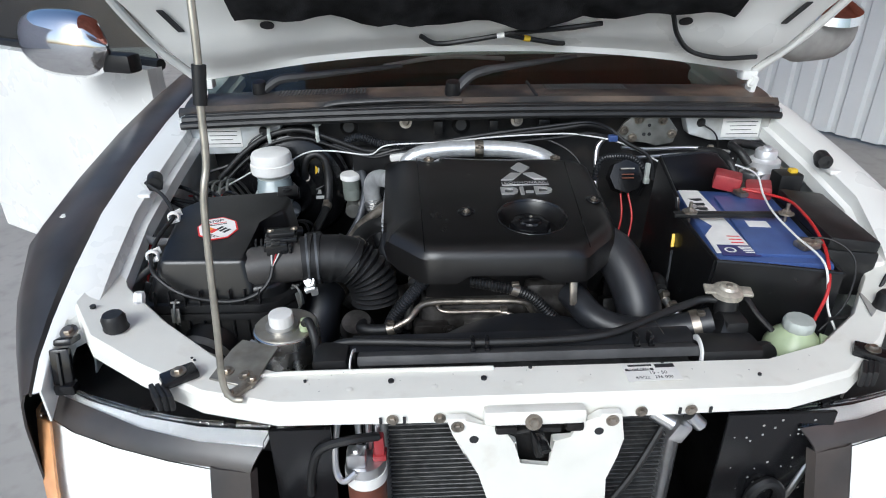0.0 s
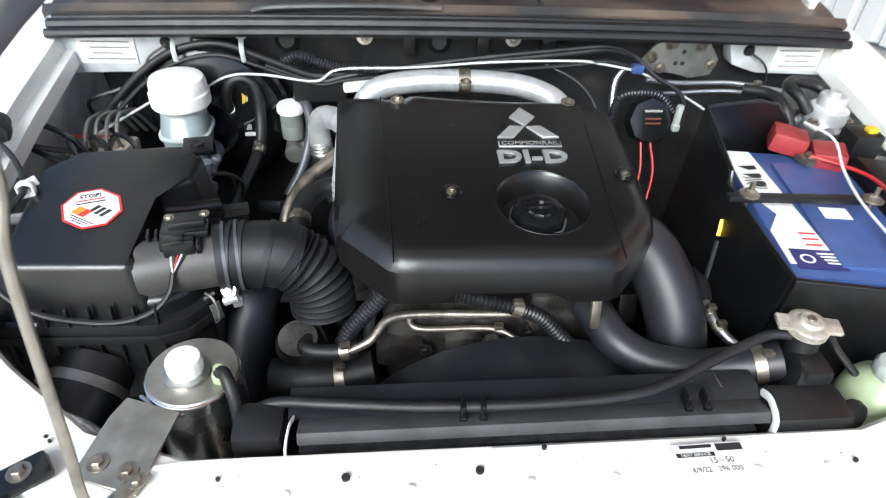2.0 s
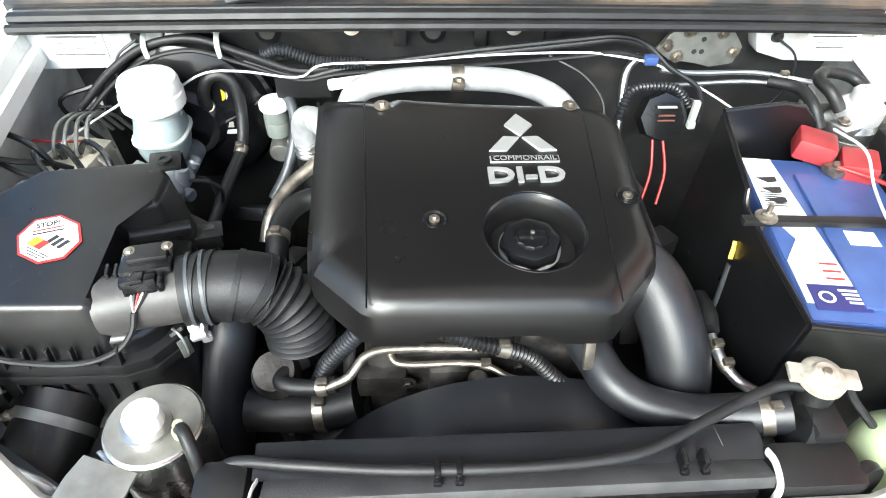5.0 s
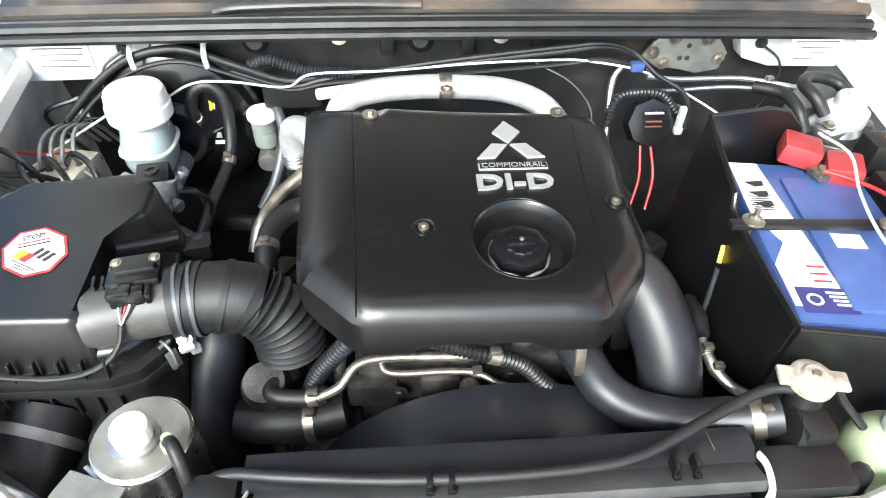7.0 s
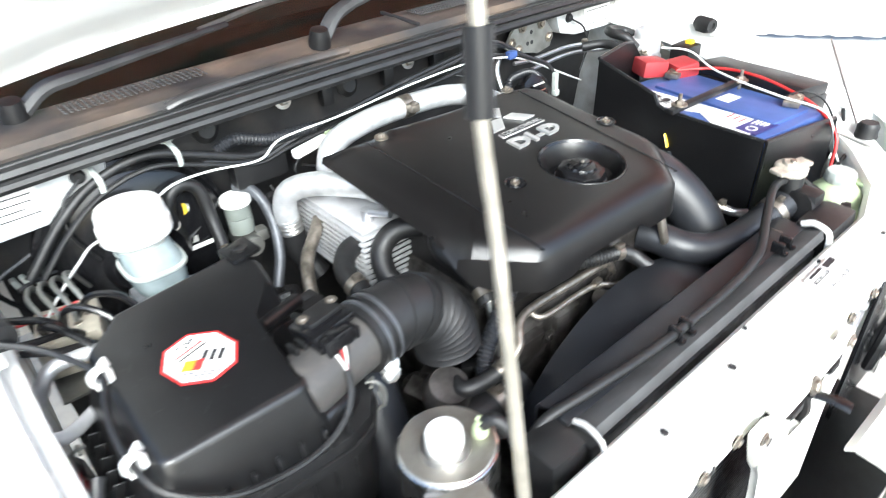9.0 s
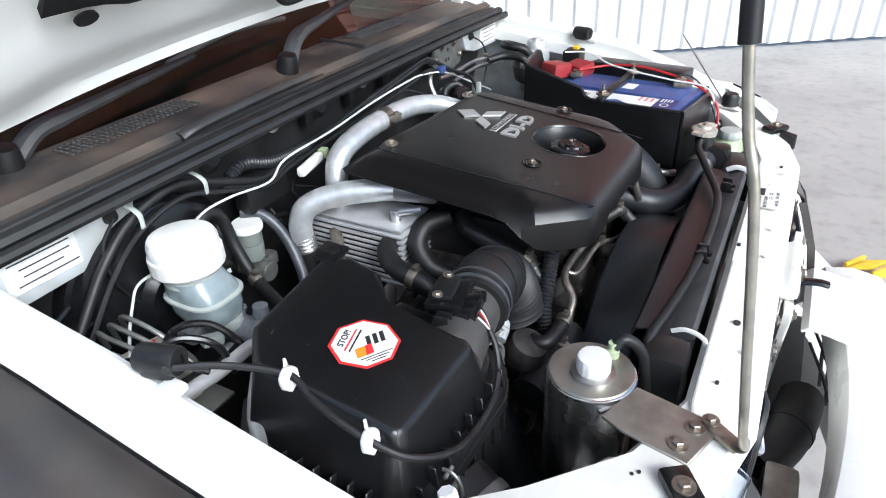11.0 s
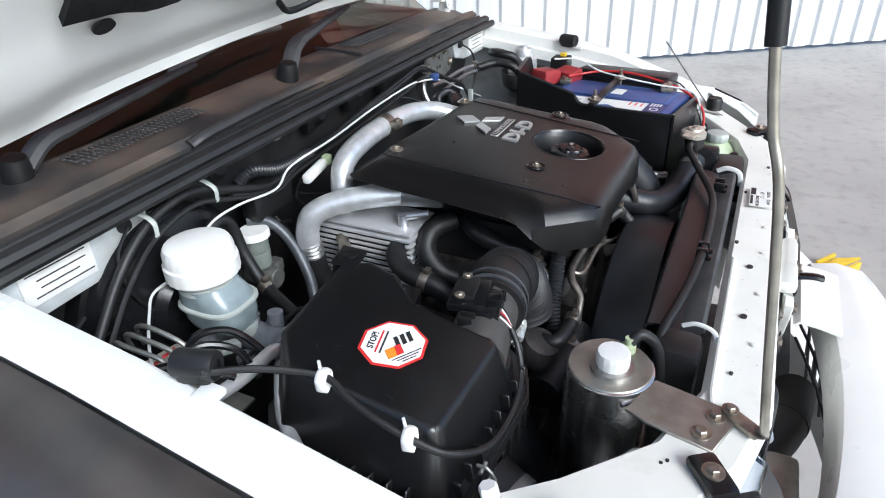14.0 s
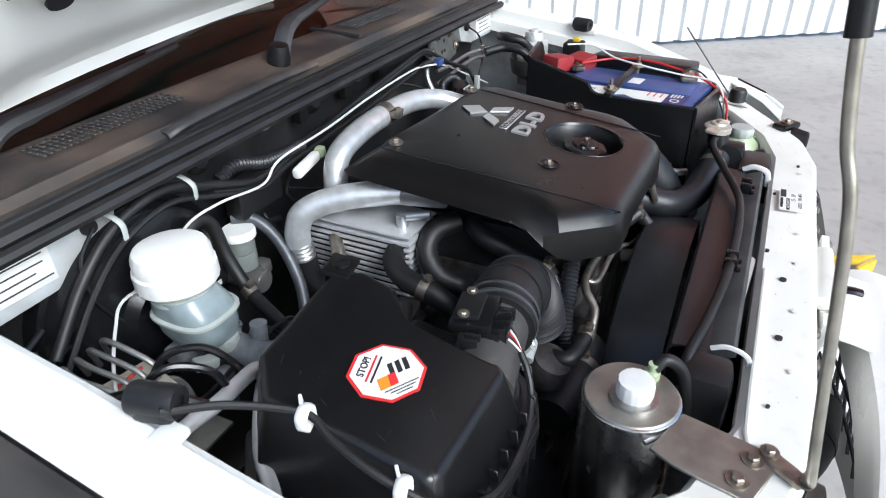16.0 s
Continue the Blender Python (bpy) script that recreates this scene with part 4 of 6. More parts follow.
for a, b in (((-0.139, 0.700), (-0.148, 1.036)), ((0.117, 0.698), (0.135, 1.012))):
    part("moulding_line", tube([(a[0], a[1], top_z(a[1]) - 0.004), (a[0] - 0.0003, a[1] + 0.02, top_z(a[1] + 0.02) + 0.0003), (b[0], b[1] - 0.02, top_z(b[1] - 0.02) + 0.0003)], 0.0009, 6, 3), "plastic_gloss", cover)
for k, (x, y) in enumerate(((-0.125, 1.006), (0.12, 1.003), (-0.067, 0.806), (0.156, 0.837))):
    if k > 1:
        cup = part("bolt_cup", lathe([(0.0145, 0.0012), (0.013, 0.0014), (0.0105, -0.0002), (0.010, 0.0008), (0, 0.0008)], (x, y, top_z(y)), (0, -0.1, 1), 24), "plastic_gloss", cover)
    part("cover_bolt", join(lathe([(0, 0.001), (0.0100 if k < 2 else 0.006, 0.001), (0.0100 if k < 2 else 0.006, 0.003), (0, 0.003)], (x, y, top_z(y)), (0, -0.1, 1), 24), bolt((x, y, top_z(y) + 0.003), 0.0046 if k < 2 else 0.0034, (0, -0.1, 1), False)), "zinc", cover, "zinc plated hexagon bolt")
cap = part("oil_filler_cap", lathe([(0, -0.034), (0.030, -0.034), (0.0325, -0.030), (0.0325, -0.014), (0.030, -0.009), (0.024, -0.007), (0.0, -0.007)], (0.038, 0.784, top_z(0.784)), (0, -0.1, 1), 64, 0.035, 8), "plastic_gloss", cover, "black oil filler cap with scalloped rim")
bm = join(rbox((0, 0, -0.003), (0.030, 0.010, 0.006), 0.003), lathe([(0, 0.001), (0.003, 0.001), (0.004, -0.004)], (0, 0, 0), seg=12))
bm.transform(on_top(0.038, 0.784, 0.0))
part("cap_bar", bm, "plastic_gloss", cap)
part("cap_hub", lathe([(0, 0.0005), (0.005, 0.0), (0.0065, -0.003), (0.017, -0.0035), (0.0195, -0.007), (0.0195, -0.009)], (0.038, 0.784, top_z(0.784)), (0, -0.1, 1), 48, 0.05, 12), "plastic_gloss", cap)
part("cap_screw", bolt((0.038, 0.784, top_z(0.784) + 0.0004), 0.0026, (0, -0.1, 1), False), "zinc", cap)
part("cap_rim", lathe([(0.0318, -0.027), (0.0346, -0.026), (0.0346, -0.0225), (0.0318, -0.0215)], (0.038, 0.784, top_z(0.784)), (0, -0.1, 1), 64), "alu", cap)

# badge: three rhombs, a bar and the letters
for pts in (((0, 0.0), (0.018, -0.0225), (0, -0.044), (-0.018, -0.0225)), ((-0.0015, -0.046), (-0.0215, -0.0445), (-0.042, -0.0715), (-0.020, -0.0715)), ((0.0015, -0.046), (0.0215, -0.0445), (0.042, -0.0715), (0.020, -0.0715))):
    part("badge_shape", plate([(x, y) for x, y in pts], 0.0005, 0.0028, 0.0005, on_top(0.046, 0.986)), "badge", cover, "silver badge shape")
bar = part("badge_bar", plate([(-0.042, -0.006), (0.042, -0.006), (0.042, 0.006), (-0.042, 0.006)], 0.0004, 0.0020, 0.0006, on_top(0.046, 0.901)), "badge", cover)
part("badge_bar_face", plate([(-0.0405, -0.0045), (0.0405, -0.0045), (0.0405, 0.0045), (-0.0405, 0.0045)], 0.0024, 0.0004, 0, on_top(0.046, 0.901)), "cover", bar)
part("badge_text", letters("COMMONRAIL", 0.0115, 0.0004, on_top(0.046, 0.901, 0.003)), "badge", bar)
part("badge_letters", letters("DI-D", 0.042, 0.0016, on_top(0.044, 0.872, 0.0018) @ Matrix.Diagonal((1.08, 0.82, 1, 1)), 0.0011), "badge", cover, "raised silver letters")

# ---- engine below the cover ----
engine = thing("engine_block", (0, 0.88, 0.51), "dirty engine block and castings under the cover", "engine")
part("block", rbox((0.0, 0.885, 0.74), (0.30, 0.31, 0.46), 0.02), "engine", engine)
part("cylinder_head", join(rbox((0.0, 0.895, 1.0), (0.28, 0.28, 0.08), 0.012), rbox((0.0, 0.895, 1.05), (0.26, 0.26, 0.05), 0.012)), "dark", engine)
part("front_casting", join(rbox((-0.05, 0.735, 0.90), (0.05, 0.03, 0.08), 0.008), rbox((0.06, 0.735, 0.95), (0.07, 0.03, 0.12), 0.012), rbox((-0.13, 0.73, 0.92), (0.06, 0.03, 0.04), 0.008), bolt((-0.10, 0.715, 0.93), 0.006, (0, -1, 0)), bolt((0.03, 0.72, 0.95), 0.006, (0, -1, 0)), lathe([(0, 0), (0.012, 0), (0.012, 0.02), (0.006, 0.02), (0.006, 0.01), (0, 0.01)], (-0.02, 0.70, 0.955), (0, -1, 0.4), 16)), "engine", engine)
part("lifting_eye", join(rbox((0.095, 0.69, 1.02), (0.012, 0.008, 0.055), 0.003, (-18, 0, 0)), rbox((0.082, 0.695, 1.04), (0.035, 0.008, 0.014), 0.003)), "zinc", engine, "steel lifting eye")
part("thermostat_housing", lathe([(0, 0), (0.028, 0), (0.03, 0.012), (0.024, 0.03), (0, 0.032)], (-0.255, 0.74, 0.915), (0, -0.4, 1), 24), "engine", engine)
random.seed(11)
for i in range(26):
    x, y, z = random.uniform(-0.32, -0.16), random.uniform(0.72, 1.08), random.uniform(0.80, 0.93)
    part("casting", rbox((x, y, z), (random.uniform(0.02, 0.06), random.uniform(0.02, 0.06), random.uniform(0.02, 0.06)), 0.006, (random.uniform(-30, 30), random.uniform(-30, 30), random.uniform(0, 90))), random.choice(("engine", "dark", "plastic")), engine)
for i in range(14):
    x, y, z = random.uniform(0.17, 0.27), random.uniform(0.78, 1.10), random.uniform(0.82, 0.95)
    part("casting", rbox((x, y, z), (random.uniform(0.02, 0.05), random.uniform(0.02, 0.06), random.uniform(0.03, 0.07)), 0.006, (random.uniform(-30, 30), 0, random.uniform(0, 90))), random.choice(("engine", "dark", "plastic")), engine)
part("heat_shield", thick(loft([[(0.205, y, 1.03), (0.225, y, 1.015), (0.235, y, 0.98), (0.238, y, 0.93)] for y in (0.80, 0.88, 0.96)]), 0.002), "alu", engine, "crumpled heat shield")

# ---- oil cooler with its plates ----
cooler = thing("oil_cooler", (-0.19, 1.03, 0.94), "aluminium stacked plate cooler beside the engine", "cooler")
# Core is coloured dark to put shade into the gaps between the plates.
part("core", rbox((-0.17, 1.035, 0.985), (0.092, 0.185, 0.085), 0.012), "dark", cooler)
for i in range(10):
    part("plate", rbox((-0.17, 1.035, 0.945 + i * 0.009), (0.098, 0.192, 0.0046), 0.0021), "plate_alu", cooler)
part("top_plate", rbox((-0.17, 1.035, 1.035), (0.094, 0.188, 0.004), 0.0015), "plate_alu", cooler)
part("outlet", join(tube([(-0.19, 0.965, 1.03), (-0.19, 0.965, 1.055)], 0.008, 10, 1), tube([(-0.19, 0.965, 1.05), (-0.175, 0.93, 1.055)], 0.006, 10, 1)), "alu", cooler)
part("flange", rbox((-0.155, 0.945, 1.075), (0.05, 0.065, 0.022), 0.006, (0, 0, 15)), "alu", cooler)

egr = thing("exhaust_gas_pipe", (-0.2, 1.08, 1.0), "silver metal pipe with ribbed joint", "pipe", "silver pipes behind the engine")
part("pipe", tube([(-0.16, 0.96, 1.075), (-0.185, 1.0, 1.077), (-0.215, 1.055, 1.07), (-0.238, 1.088, 1.055), (-0.246, 1.098, 1.03), (-0.245, 1.10, 1.005)], 0.0175, 18, 6), "alu_pipe", egr)
part("ribbed_joint", tube([(-0.245, 1.10, 1.008), (-0.243, 1.098, 0.985)], 0.0175, 18, 1, 0.0018, 0.006), "brushed", egr)
part("lower_hose", tube([(-0.243, 1.098, 0.985), (-0.24, 1.095, 0.95), (-0.225, 1.07, 0.91)], 0.019, 16, 5), "rubber", egr)
egr2 = thing("exhaust_gas_pipe", (-0.02, 1.085, 1.06), "silver metal pipe bent round the engine cover", "pipe", "silver pipes behind the engine")
part("pipe", tube([(-0.178, 1.075, 1.035), (-0.176, 1.077, 1.075), (-0.155, 1.082, 1.105), (-0.10, 1.085, 1.117), (-0.02, 1.088, 1.118), (0.06, 1.083, 1.114), (0.11, 1.06, 1.105), (0.135, 1.02, 1.09)], 0.017, 18, 6), "alu_pipe", egr2)
part("clamp", join(tube([(-0.03, 1.088, 1.118), (-0.012, 1.088, 1.118)], 0.0185, 18, 1), rbox((-0.021, 1.066, 1.122), (0.016, 0.018, 0.012), 0.003), bolt((-0.021, 1.062, 1.128), 0.005)), "zinc", egr2, "pipe clamp with bolt")

# ---- hoses and pipes ----
def hose(pts, r, label, m="rubber", name="hose", clamps=(), category="hose", **kw):
    """A hose with worm clamps at the given shares of its length."""
    line = smooth_line(pts, 6)
    h = thing(name, tuple(min(line, key=lambda p: p.z)), label, category)
    part("hose_body" if category == "hose" else "pipe_body", tube(pts, r, kw.pop("seg", 14), 6, **kw), m, h)
    for c in clamps:
        i = min(len(line) - 2, max(1, int(c * (len(line) - 1))))
        d = (line[i + 1] - line[i - 1]).normalized() * 0.006
        part("hose_clamp", join(tube([line[i] - d, line[i] + d], r + 0.0015, 16, 1), rbox(tuple(line[i] + Vector((0, -0.3 * r, r + 0.003))), (0.012, 0.009, 0.007), 0.002)), "zinc", h, "steel hose clamp")
    return h


hose([(0.10, 0.725, 0.99), (0.109, 0.701, 0.988), (0.123, 0.672, 0.98), (0.153, 0.65, 0.972), (0.197, 0.633, 0.974), (0.246, 0.624, 0.985), (0.29, 0.616, 1.0)], 0.0225, "ribbed black upper radiator hose", "rubber_blue", "radiator_hose", (0.93,), seg=20)
hose([(0.15, 0.80, 1.045), (0.178, 0.772, 1.04), (0.196, 0.735, 1.015), (0.208, 0.70, 0.975), (0.212, 0.675, 0.92), (0.21, 0.66, 0.85)], 0.036, "wide black intercooler hose with a woven surface", "rubber_blue", "intercooler_hose", (0.12, 0.9), seg=24)
hose([(0.30, 0.622, 1.034), (0.275, 0.626, 1.034), (0.248, 0.620, 1.030), (0.187, 0.596, 1.024), (0.13, 0.573, 1.018), (0.079, 0.564, 1.016), (-0.006, 0.561, 1.015), (-0.109, 0.564, 1.014), (-0.203, 0.574, 1.012), (-0.262, 0.584, 1.004), (-0.287, 0.576, 0.985), (-0.292, 0.565, 0.95)], 0.0058, "thin black overflow hose with printed markings", "rubber", "overflow_hose")
hose([(-0.24, 0.74, 0.935), (-0.245, 0.715, 0.938), (-0.212, 0.706, 0.94), (-0.18, 0.704, 0.948)], 0.010, "black coolant hose with spring clip", clamps=(0.85,))
hose([(-0.19, 0.700, 0.948), (-0.165, 0.704, 0.962), (-0.146, 0.722, 0.975), (-0.114, 0.729, 0.977), (-0.043, 0.727, 0.977), (0.022, 0.723, 0.976), (0.04, 0.722, 0.955)], 0.0055, "bent bare metal coolant pipe", "zinc", "metal_pipe", category="pipe")
hose([(-0.121, 0.732, 0.972), (-0.108, 0.716, 0.966), (-0.043, 0.715, 0.965), (-0.011, 0.711, 0.965), (0.019, 0.697, 0.958), (0.065, 0.69, 0.952)], 0.004, "thin bare metal pipe with bracket", "zinc", "metal_pipe", (0.6,), "pipe")
hose([(-0.29, 0.715, 0.885), (-0.24, 0.71, 0.888), (-0.203, 0.708, 0.89), (-0.16, 0.711, 0.90)], 0.026, "thick dusty lower hose", clamps=(0.7,))
hose([(-0.064, 0.716, 1.022), (-0.027, 0.700, 1.022), (0.003, 0.694, 1.018), (0.035, 0.694, 1.0), (0.061, 0.686, 0.975), (0.095, 0.677, 0.945)], 0.0085, "corrugated black wiring conduit", "plastic", "wiring_conduit", (0.42,), "conduit", ridge=0.0011, pitch=0.005)
hose([(-0.31, 0.84, 0.95), (-0.322, 0.80, 0.93), (-0.328, 0.756, 0.86), (-0.336, 0.711, 0.78), (-0.34, 0.69, 0.70)], 0.034, "wide black turbo hose running down", "rubber_blue", "intercooler_hose", (0.08, 0.92), seg=22)
hose([(-0.215, 1.06, 1.01), (-0.234, 1.043, 1.0), (-0.265, 1.017, 0.985), (-0.287, 0.979, 0.965), (-0.295, 0.95, 0.94)], 0.0095, "rusty metal pipe beside the engine", "zinc", "metal_pipe", category="pipe")
hose([(-0.258, 0.84, 0.96), (-0.262, 0.88, 0.995), (-0.258, 0.925, 1.005), (-0.235, 0.955, 1.01), (-0.20, 0.965, 1.012)], 0.0145, "black moulded coolant hose", clamps=(0.35,))
hose([(-0.392, 1.16, 1.035), (-0.392, 1.145, 1.045), (-0.391, 1.143, 1.068), (-0.380, 1.145, 1.088), (-0.360, 1.147, 1.092), (-0.344, 1.145, 1.075), (-0.341, 1.135, 1.03), (-0.345, 1.105, 0.99), (-0.362, 1.04, 0.965), (-0.38, 0.975, 0.93)], 0.0088, "black vacuum hose over the brake booster", clamps=(0.06, 0.78))
hose([(-0.145, 0.905, 1.035), (-0.175, 0.925, 1.03), (-0.20, 0.925, 1.01), (-0.21, 0.90, 0.985), (-0.20, 0.87, 0.97), (-0.215, 0.83, 0.97), (-0.255, 0.80, 0.97)], 0.0150, "curved black breather hose", clamps=(0.8,))
hose([(-0.13, 0.89, 1.03), (-0.15, 0.86, 1.02), (-0.145, 0.82, 1.005), (-0.15, 0.785, 0.998), (-0.155, 0.765, 0.985)], 0.0135, "black moulded coolant hose with clip", clamps=(0.86,))
hose([(-0.155, 0.765, 0.988), (-0.165, 0.745, 0.97), (-0.17, 0.74, 0.92)], 0.007, "bent bright metal pipe", "brushed", "metal_pipe", category="pipe")
hose([(-0.14, 0.745, 1.01), (-0.165, 0.74, 0.98), (-0.19, 0.735, 0.95), (-0.205, 0.725, 0.92)], 0.0105, "corrugated black wiring conduit", "rubber_blue", "wiring_conduit", category="conduit", ridge=0.001, pitch=0.005)
hose([(-0.285, 1.175, 1.05), (-0.268, 1.15, 1.045), (-0.262, 1.12, 1.015), (-0.275, 1.085, 0.97), (-0.30, 1.06, 0.93)], 0.008, "bent metal pipe by the clutch reservoir", "pipe_grey", "metal_pipe", category="pipe")
hose([(0.27, 0.80, 0.97), (0.262, 0.76, 0.985), (0.255, 0.735, 0.985)], 0.011, "black air conditioning hose", "rubber", "hose")
hose([(0.254, 0.728, 0.985), (0.256, 0.70, 0.98), (0.268, 0.675, 0.972), (0.285, 0.662, 0.968)], 0.0065, "aluminium air conditioning fitting", "alu", "metal_pipe", (0.2, 0.45), "pipe")
hose([(-0.60, 0.80, 1.02), (-0.625, 0.72, 1.005), (-0.573, 0.645, 1.0), (-0.485, 0.598, 0.992), (-0.436, 0.577, 0.985), (-0.425, 0.572, 0.96)], 0.006, "pale aluminium air conditioning pipe", "alu", "metal_pipe", category="pipe")
hose([(-0.62, 0.83, 1.06), (-0.60, 0.85, 1.04), (-0.56, 0.90, 1.02), (-0.51, 0.945, 1.01), (-0.48, 0.97, 1.0)], 0.0068, "bare aluminium pipe crossing behind the filter box", "plate_alu", "metal_pipe", category="pipe")

valve = thing("service_valve", (-0.575, 0.665, 1.0), "white service valve cap on a pipe", "valve")
part("stem", tube([(-0.575, 0.66, 1.0), (-0.572, 0.67, 1.03)], 0.006, 10, 1), "alu", valve)
part("cap", lathe([(0, 0.018), (0.007, 0.018), (0.008, 0.014), (0.008, 0), (0, 0)], (-0.572, 0.672, 1.025), (0.1, 0.3, 1), 14, 0.06, 7), "white_cap", valve)

# intake duct with bellows and clamp
duct = thing("intake_duct", (-0.30, 0.77, 0.93), "black rubber intake duct with bellows", "air duct")
part("neck", tube([(-0.425, 0.752, 1.036), (-0.385, 0.760, 1.039), (-0.335, 0.769, 1.041)], 0.0335, 28, 4), "grey_neck", duct, "dull grey air flow housing")
part("elbow", tube([(-0.342, 0.767, 1.041), (-0.308, 0.774, 1.040), (-0.275, 0.777, 1.037), (-0.252, 0.777, 1.028)], 0.0395, 30, 6), "rubber", duct)
part("bellows", tube([(-0.257, 0.777, 1.031), (-0.238, 0.774, 1.014), (-0.227, 0.770, 0.990), (-0.224, 0.766, 0.962)], 0.0376, 30, 6, 0.0036, 0.0088), "rubber", duct)
for x, y, z, w, lean in ((-0.3235, 0.771, 1.0405, 0.0028, 0.0), (-0.310, 0.7735, 1.040, 0.0028, 0.0), (-0.287, 0.7765, 1.0385, 0.0032, 0.0010), (-0.266, 0.7770, 1.0345, 0.0032, 0.0025)):
    part("raised_band", tube([(x - w, y, z + lean), (x + w, y, z - lean)], 0.0418, 30, 1), "rubber", duct)
for x, y in ((-0.3305, 0.7695), (-0.3165, 0.7725)):
    part("clamp_band", tube([(x - 0.0018, y, 1.0405), (x + 0.0018, y + 0.0006, 1.0405)], 0.0422, 30, 1), "pipe_grey", duct, "steel clamp band")
part("clamp_screw", join(rbox((-0.326, 0.742, 1.012), (0.016, 0.014, 0.018), 0.004, (25, 0, 0)), tube([(-0.334, 0.735, 1.002), (-0.318, 0.737, 1.006)], 0.006, 10, 1), bolt((-0.326, 0.734, 1.020), 0.005, (0, -1, 0.6)), rbox((-0.320, 0.738, 0.998), (0.012, 0.008, 0.014), 0.003, (10, 0, 20))), "zinc_bright", duct, "bright steel clamp screw")
sens = part("flow_sensor", rbox((-0.372, 0.778, 1.078), (0.052, 0.042, 0.010), 0.003, (-6, 0, 10)), "plastic_gloss", duct, "black air flow sensor plug")
part("sensor_top", rbox((-0.371, 0.784, 1.085), (0.040, 0.026, 0.006), 0.002, (-6, 0, 10)), "plastic", sens)
for x, y in ((-0.352, 0.790), (-0.389, 0.783)):
    part("sensor_screw", bolt((x, y, 1.0875), 0.0035, (0, -0.1, 1)), "zinc", sens)
part("connector", join(rbox((-0.374, 0.753, 1.072), (0.034, 0.022, 0.020), 0.003, (-8, 0, 10)), rbox((-0.374, 0.748, 1.083), (0.014, 0.016, 0.006), 0.002, (-8, 0, 10)), rbox((-0.393, 0.757, 1.070), (0.006, 0.024, 0.014), 0.002, (0, 0, 10)), rbox((-0.354, 0.757, 1.072), (0.006, 0.026, 0.014), 0.002, (0, 0, 10))), "plastic_gloss", sens)
for x in (-0.411, -0.402):
    part("bracket_prong", rbox((x, 0.768, 1.066), (0.0035, 0.016, 0.024), 0.001, (0, 0, 10)), "plastic", sens)
for k, m in enumerate(("white_wire", "rubber", "red_wire", "white_wire", "rubber")):
    part("sensor_wire", tube([(-0.382 + 0.004 * k, 0.743, 1.068), (-0.381 + 0.0025 * k, 0.735, 1.062), (-0.379, 0.727, 1.052)], 0.0012, 6, 3), m, duct)
part("sensor_lead", tube([(-0.379, 0.728, 1.053), (-0.384, 0.718, 1.035), (-0.40, 0.708, 1.018), (-0.43, 0.701, 1.008), (-0.47, 0.698, 1.010), (-0.52, 0.698, 1.026), (-0.560, 0.716, 1.050), (-0.572, 0.745, 1.066), (-0.573, 0.78, 1.078), (-0.568, 0.81, 1.086), (-0.562, 0.838, 1.096), (-0.591, 0.884, 1.112), (-0.628, 0.91, 1.128)], 0.0034, 8, 6), "rubber", duct, "black sensor lead round the filter box")

# ---- air filter box ----
airbox = thing("air_filter_box", (-0.49, 0.81, 0.87), "black plastic air filter box with a warning sticker", "air filter")


def lid_z(y):
    return 1.082 + 0.17 * (y - 0.82)


LID = [(-0.556, 0.735), (-0.548, 0.729), (-0.426, 0.726), (-0.418, 0.734), (-0.424, 0.832), (-0.380, 0.862), (-0.375, 0.903), (-0.396, 0.928), (-0.524, 0.915), (-0.562, 0.880)]
FOOT = [(-0.588, 0.728), (-0.574, 0.712), (-0.412, 0.710), (-0.404, 0.722), (-0.412, 0.838), (-0.364, 0.858), (-0.360, 0.910), (-0.390, 0.940), (-0.534, 0.932), (-0.590, 0.885)]
bm = bmesh.new()
low = [bm.verts.new((x, y, 0.998)) for x, y in FOOT]
high = [bm.verts.new((x, y, lid_z(y))) for x, y in LID]
bm.faces.new(low[::-1])
bm.faces.new(high)
for k in range(len(low)):
    bm.faces.new((low[k], low[(k + 1) % len(low)], high[(k + 1) % len(low)], high[k]))
bmesh.ops.bevel(bm, geom=[e for e in bm.edges if not (e.verts[0] in low and e.verts[1] in low)], offset=0.007, segments=4, profile=0.55, affect="EDGES")
lid = part("lid", bm, "weathered", airbox)
SHOULDER = [(-0.425, 0.714), (-0.388, 0.718), (-0.366, 0.735), (-0.352, 0.775), (-0.350, 0.862), (-0.40, 0.864), (-0.43, 0.835)]
part("shoulder", prism(SHOULDER, 0.998, 1.030, 0.009, 0.10, 0.80, 0.004, 3), "weathered", lid)
part("step_ridge", tube([(-0.356, 0.868, 1.046), (-0.385, 0.853, 1.052), (-0.414, 0.836, 1.060)], 0.009, 12, 3), "weathered", lid)
RIM = [(-0.598, 0.728), (-0.582, 0.704), (-0.40, 0.700), (-0.372, 0.710), (-0.348, 0.74), (-0.338, 0.80), (-0.340, 0.895), (-0.350, 0.925), (-0.386, 0.950), (-0.538, 0.942), (-0.600, 0.89)]
part("lid_flange", prism(RIM, 0.986, 1.000, 0.004), "plastic", airbox)
part("base_flange", prism([(-0.47 + (x + 0.47) * 1.015, 0.82 + (y - 0.82) * 1.015) for x, y in RIM], 0.972, 0.984, 0.003), "plastic", airbox)
part("base", prism([(-0.47 + (x + 0.47) * 0.95, 0.82 + (y - 0.82) * 0.95) for x, y in RIM], 0.87, 0.973, 0.006, 0, 0, -0.002), "plastic", airbox)
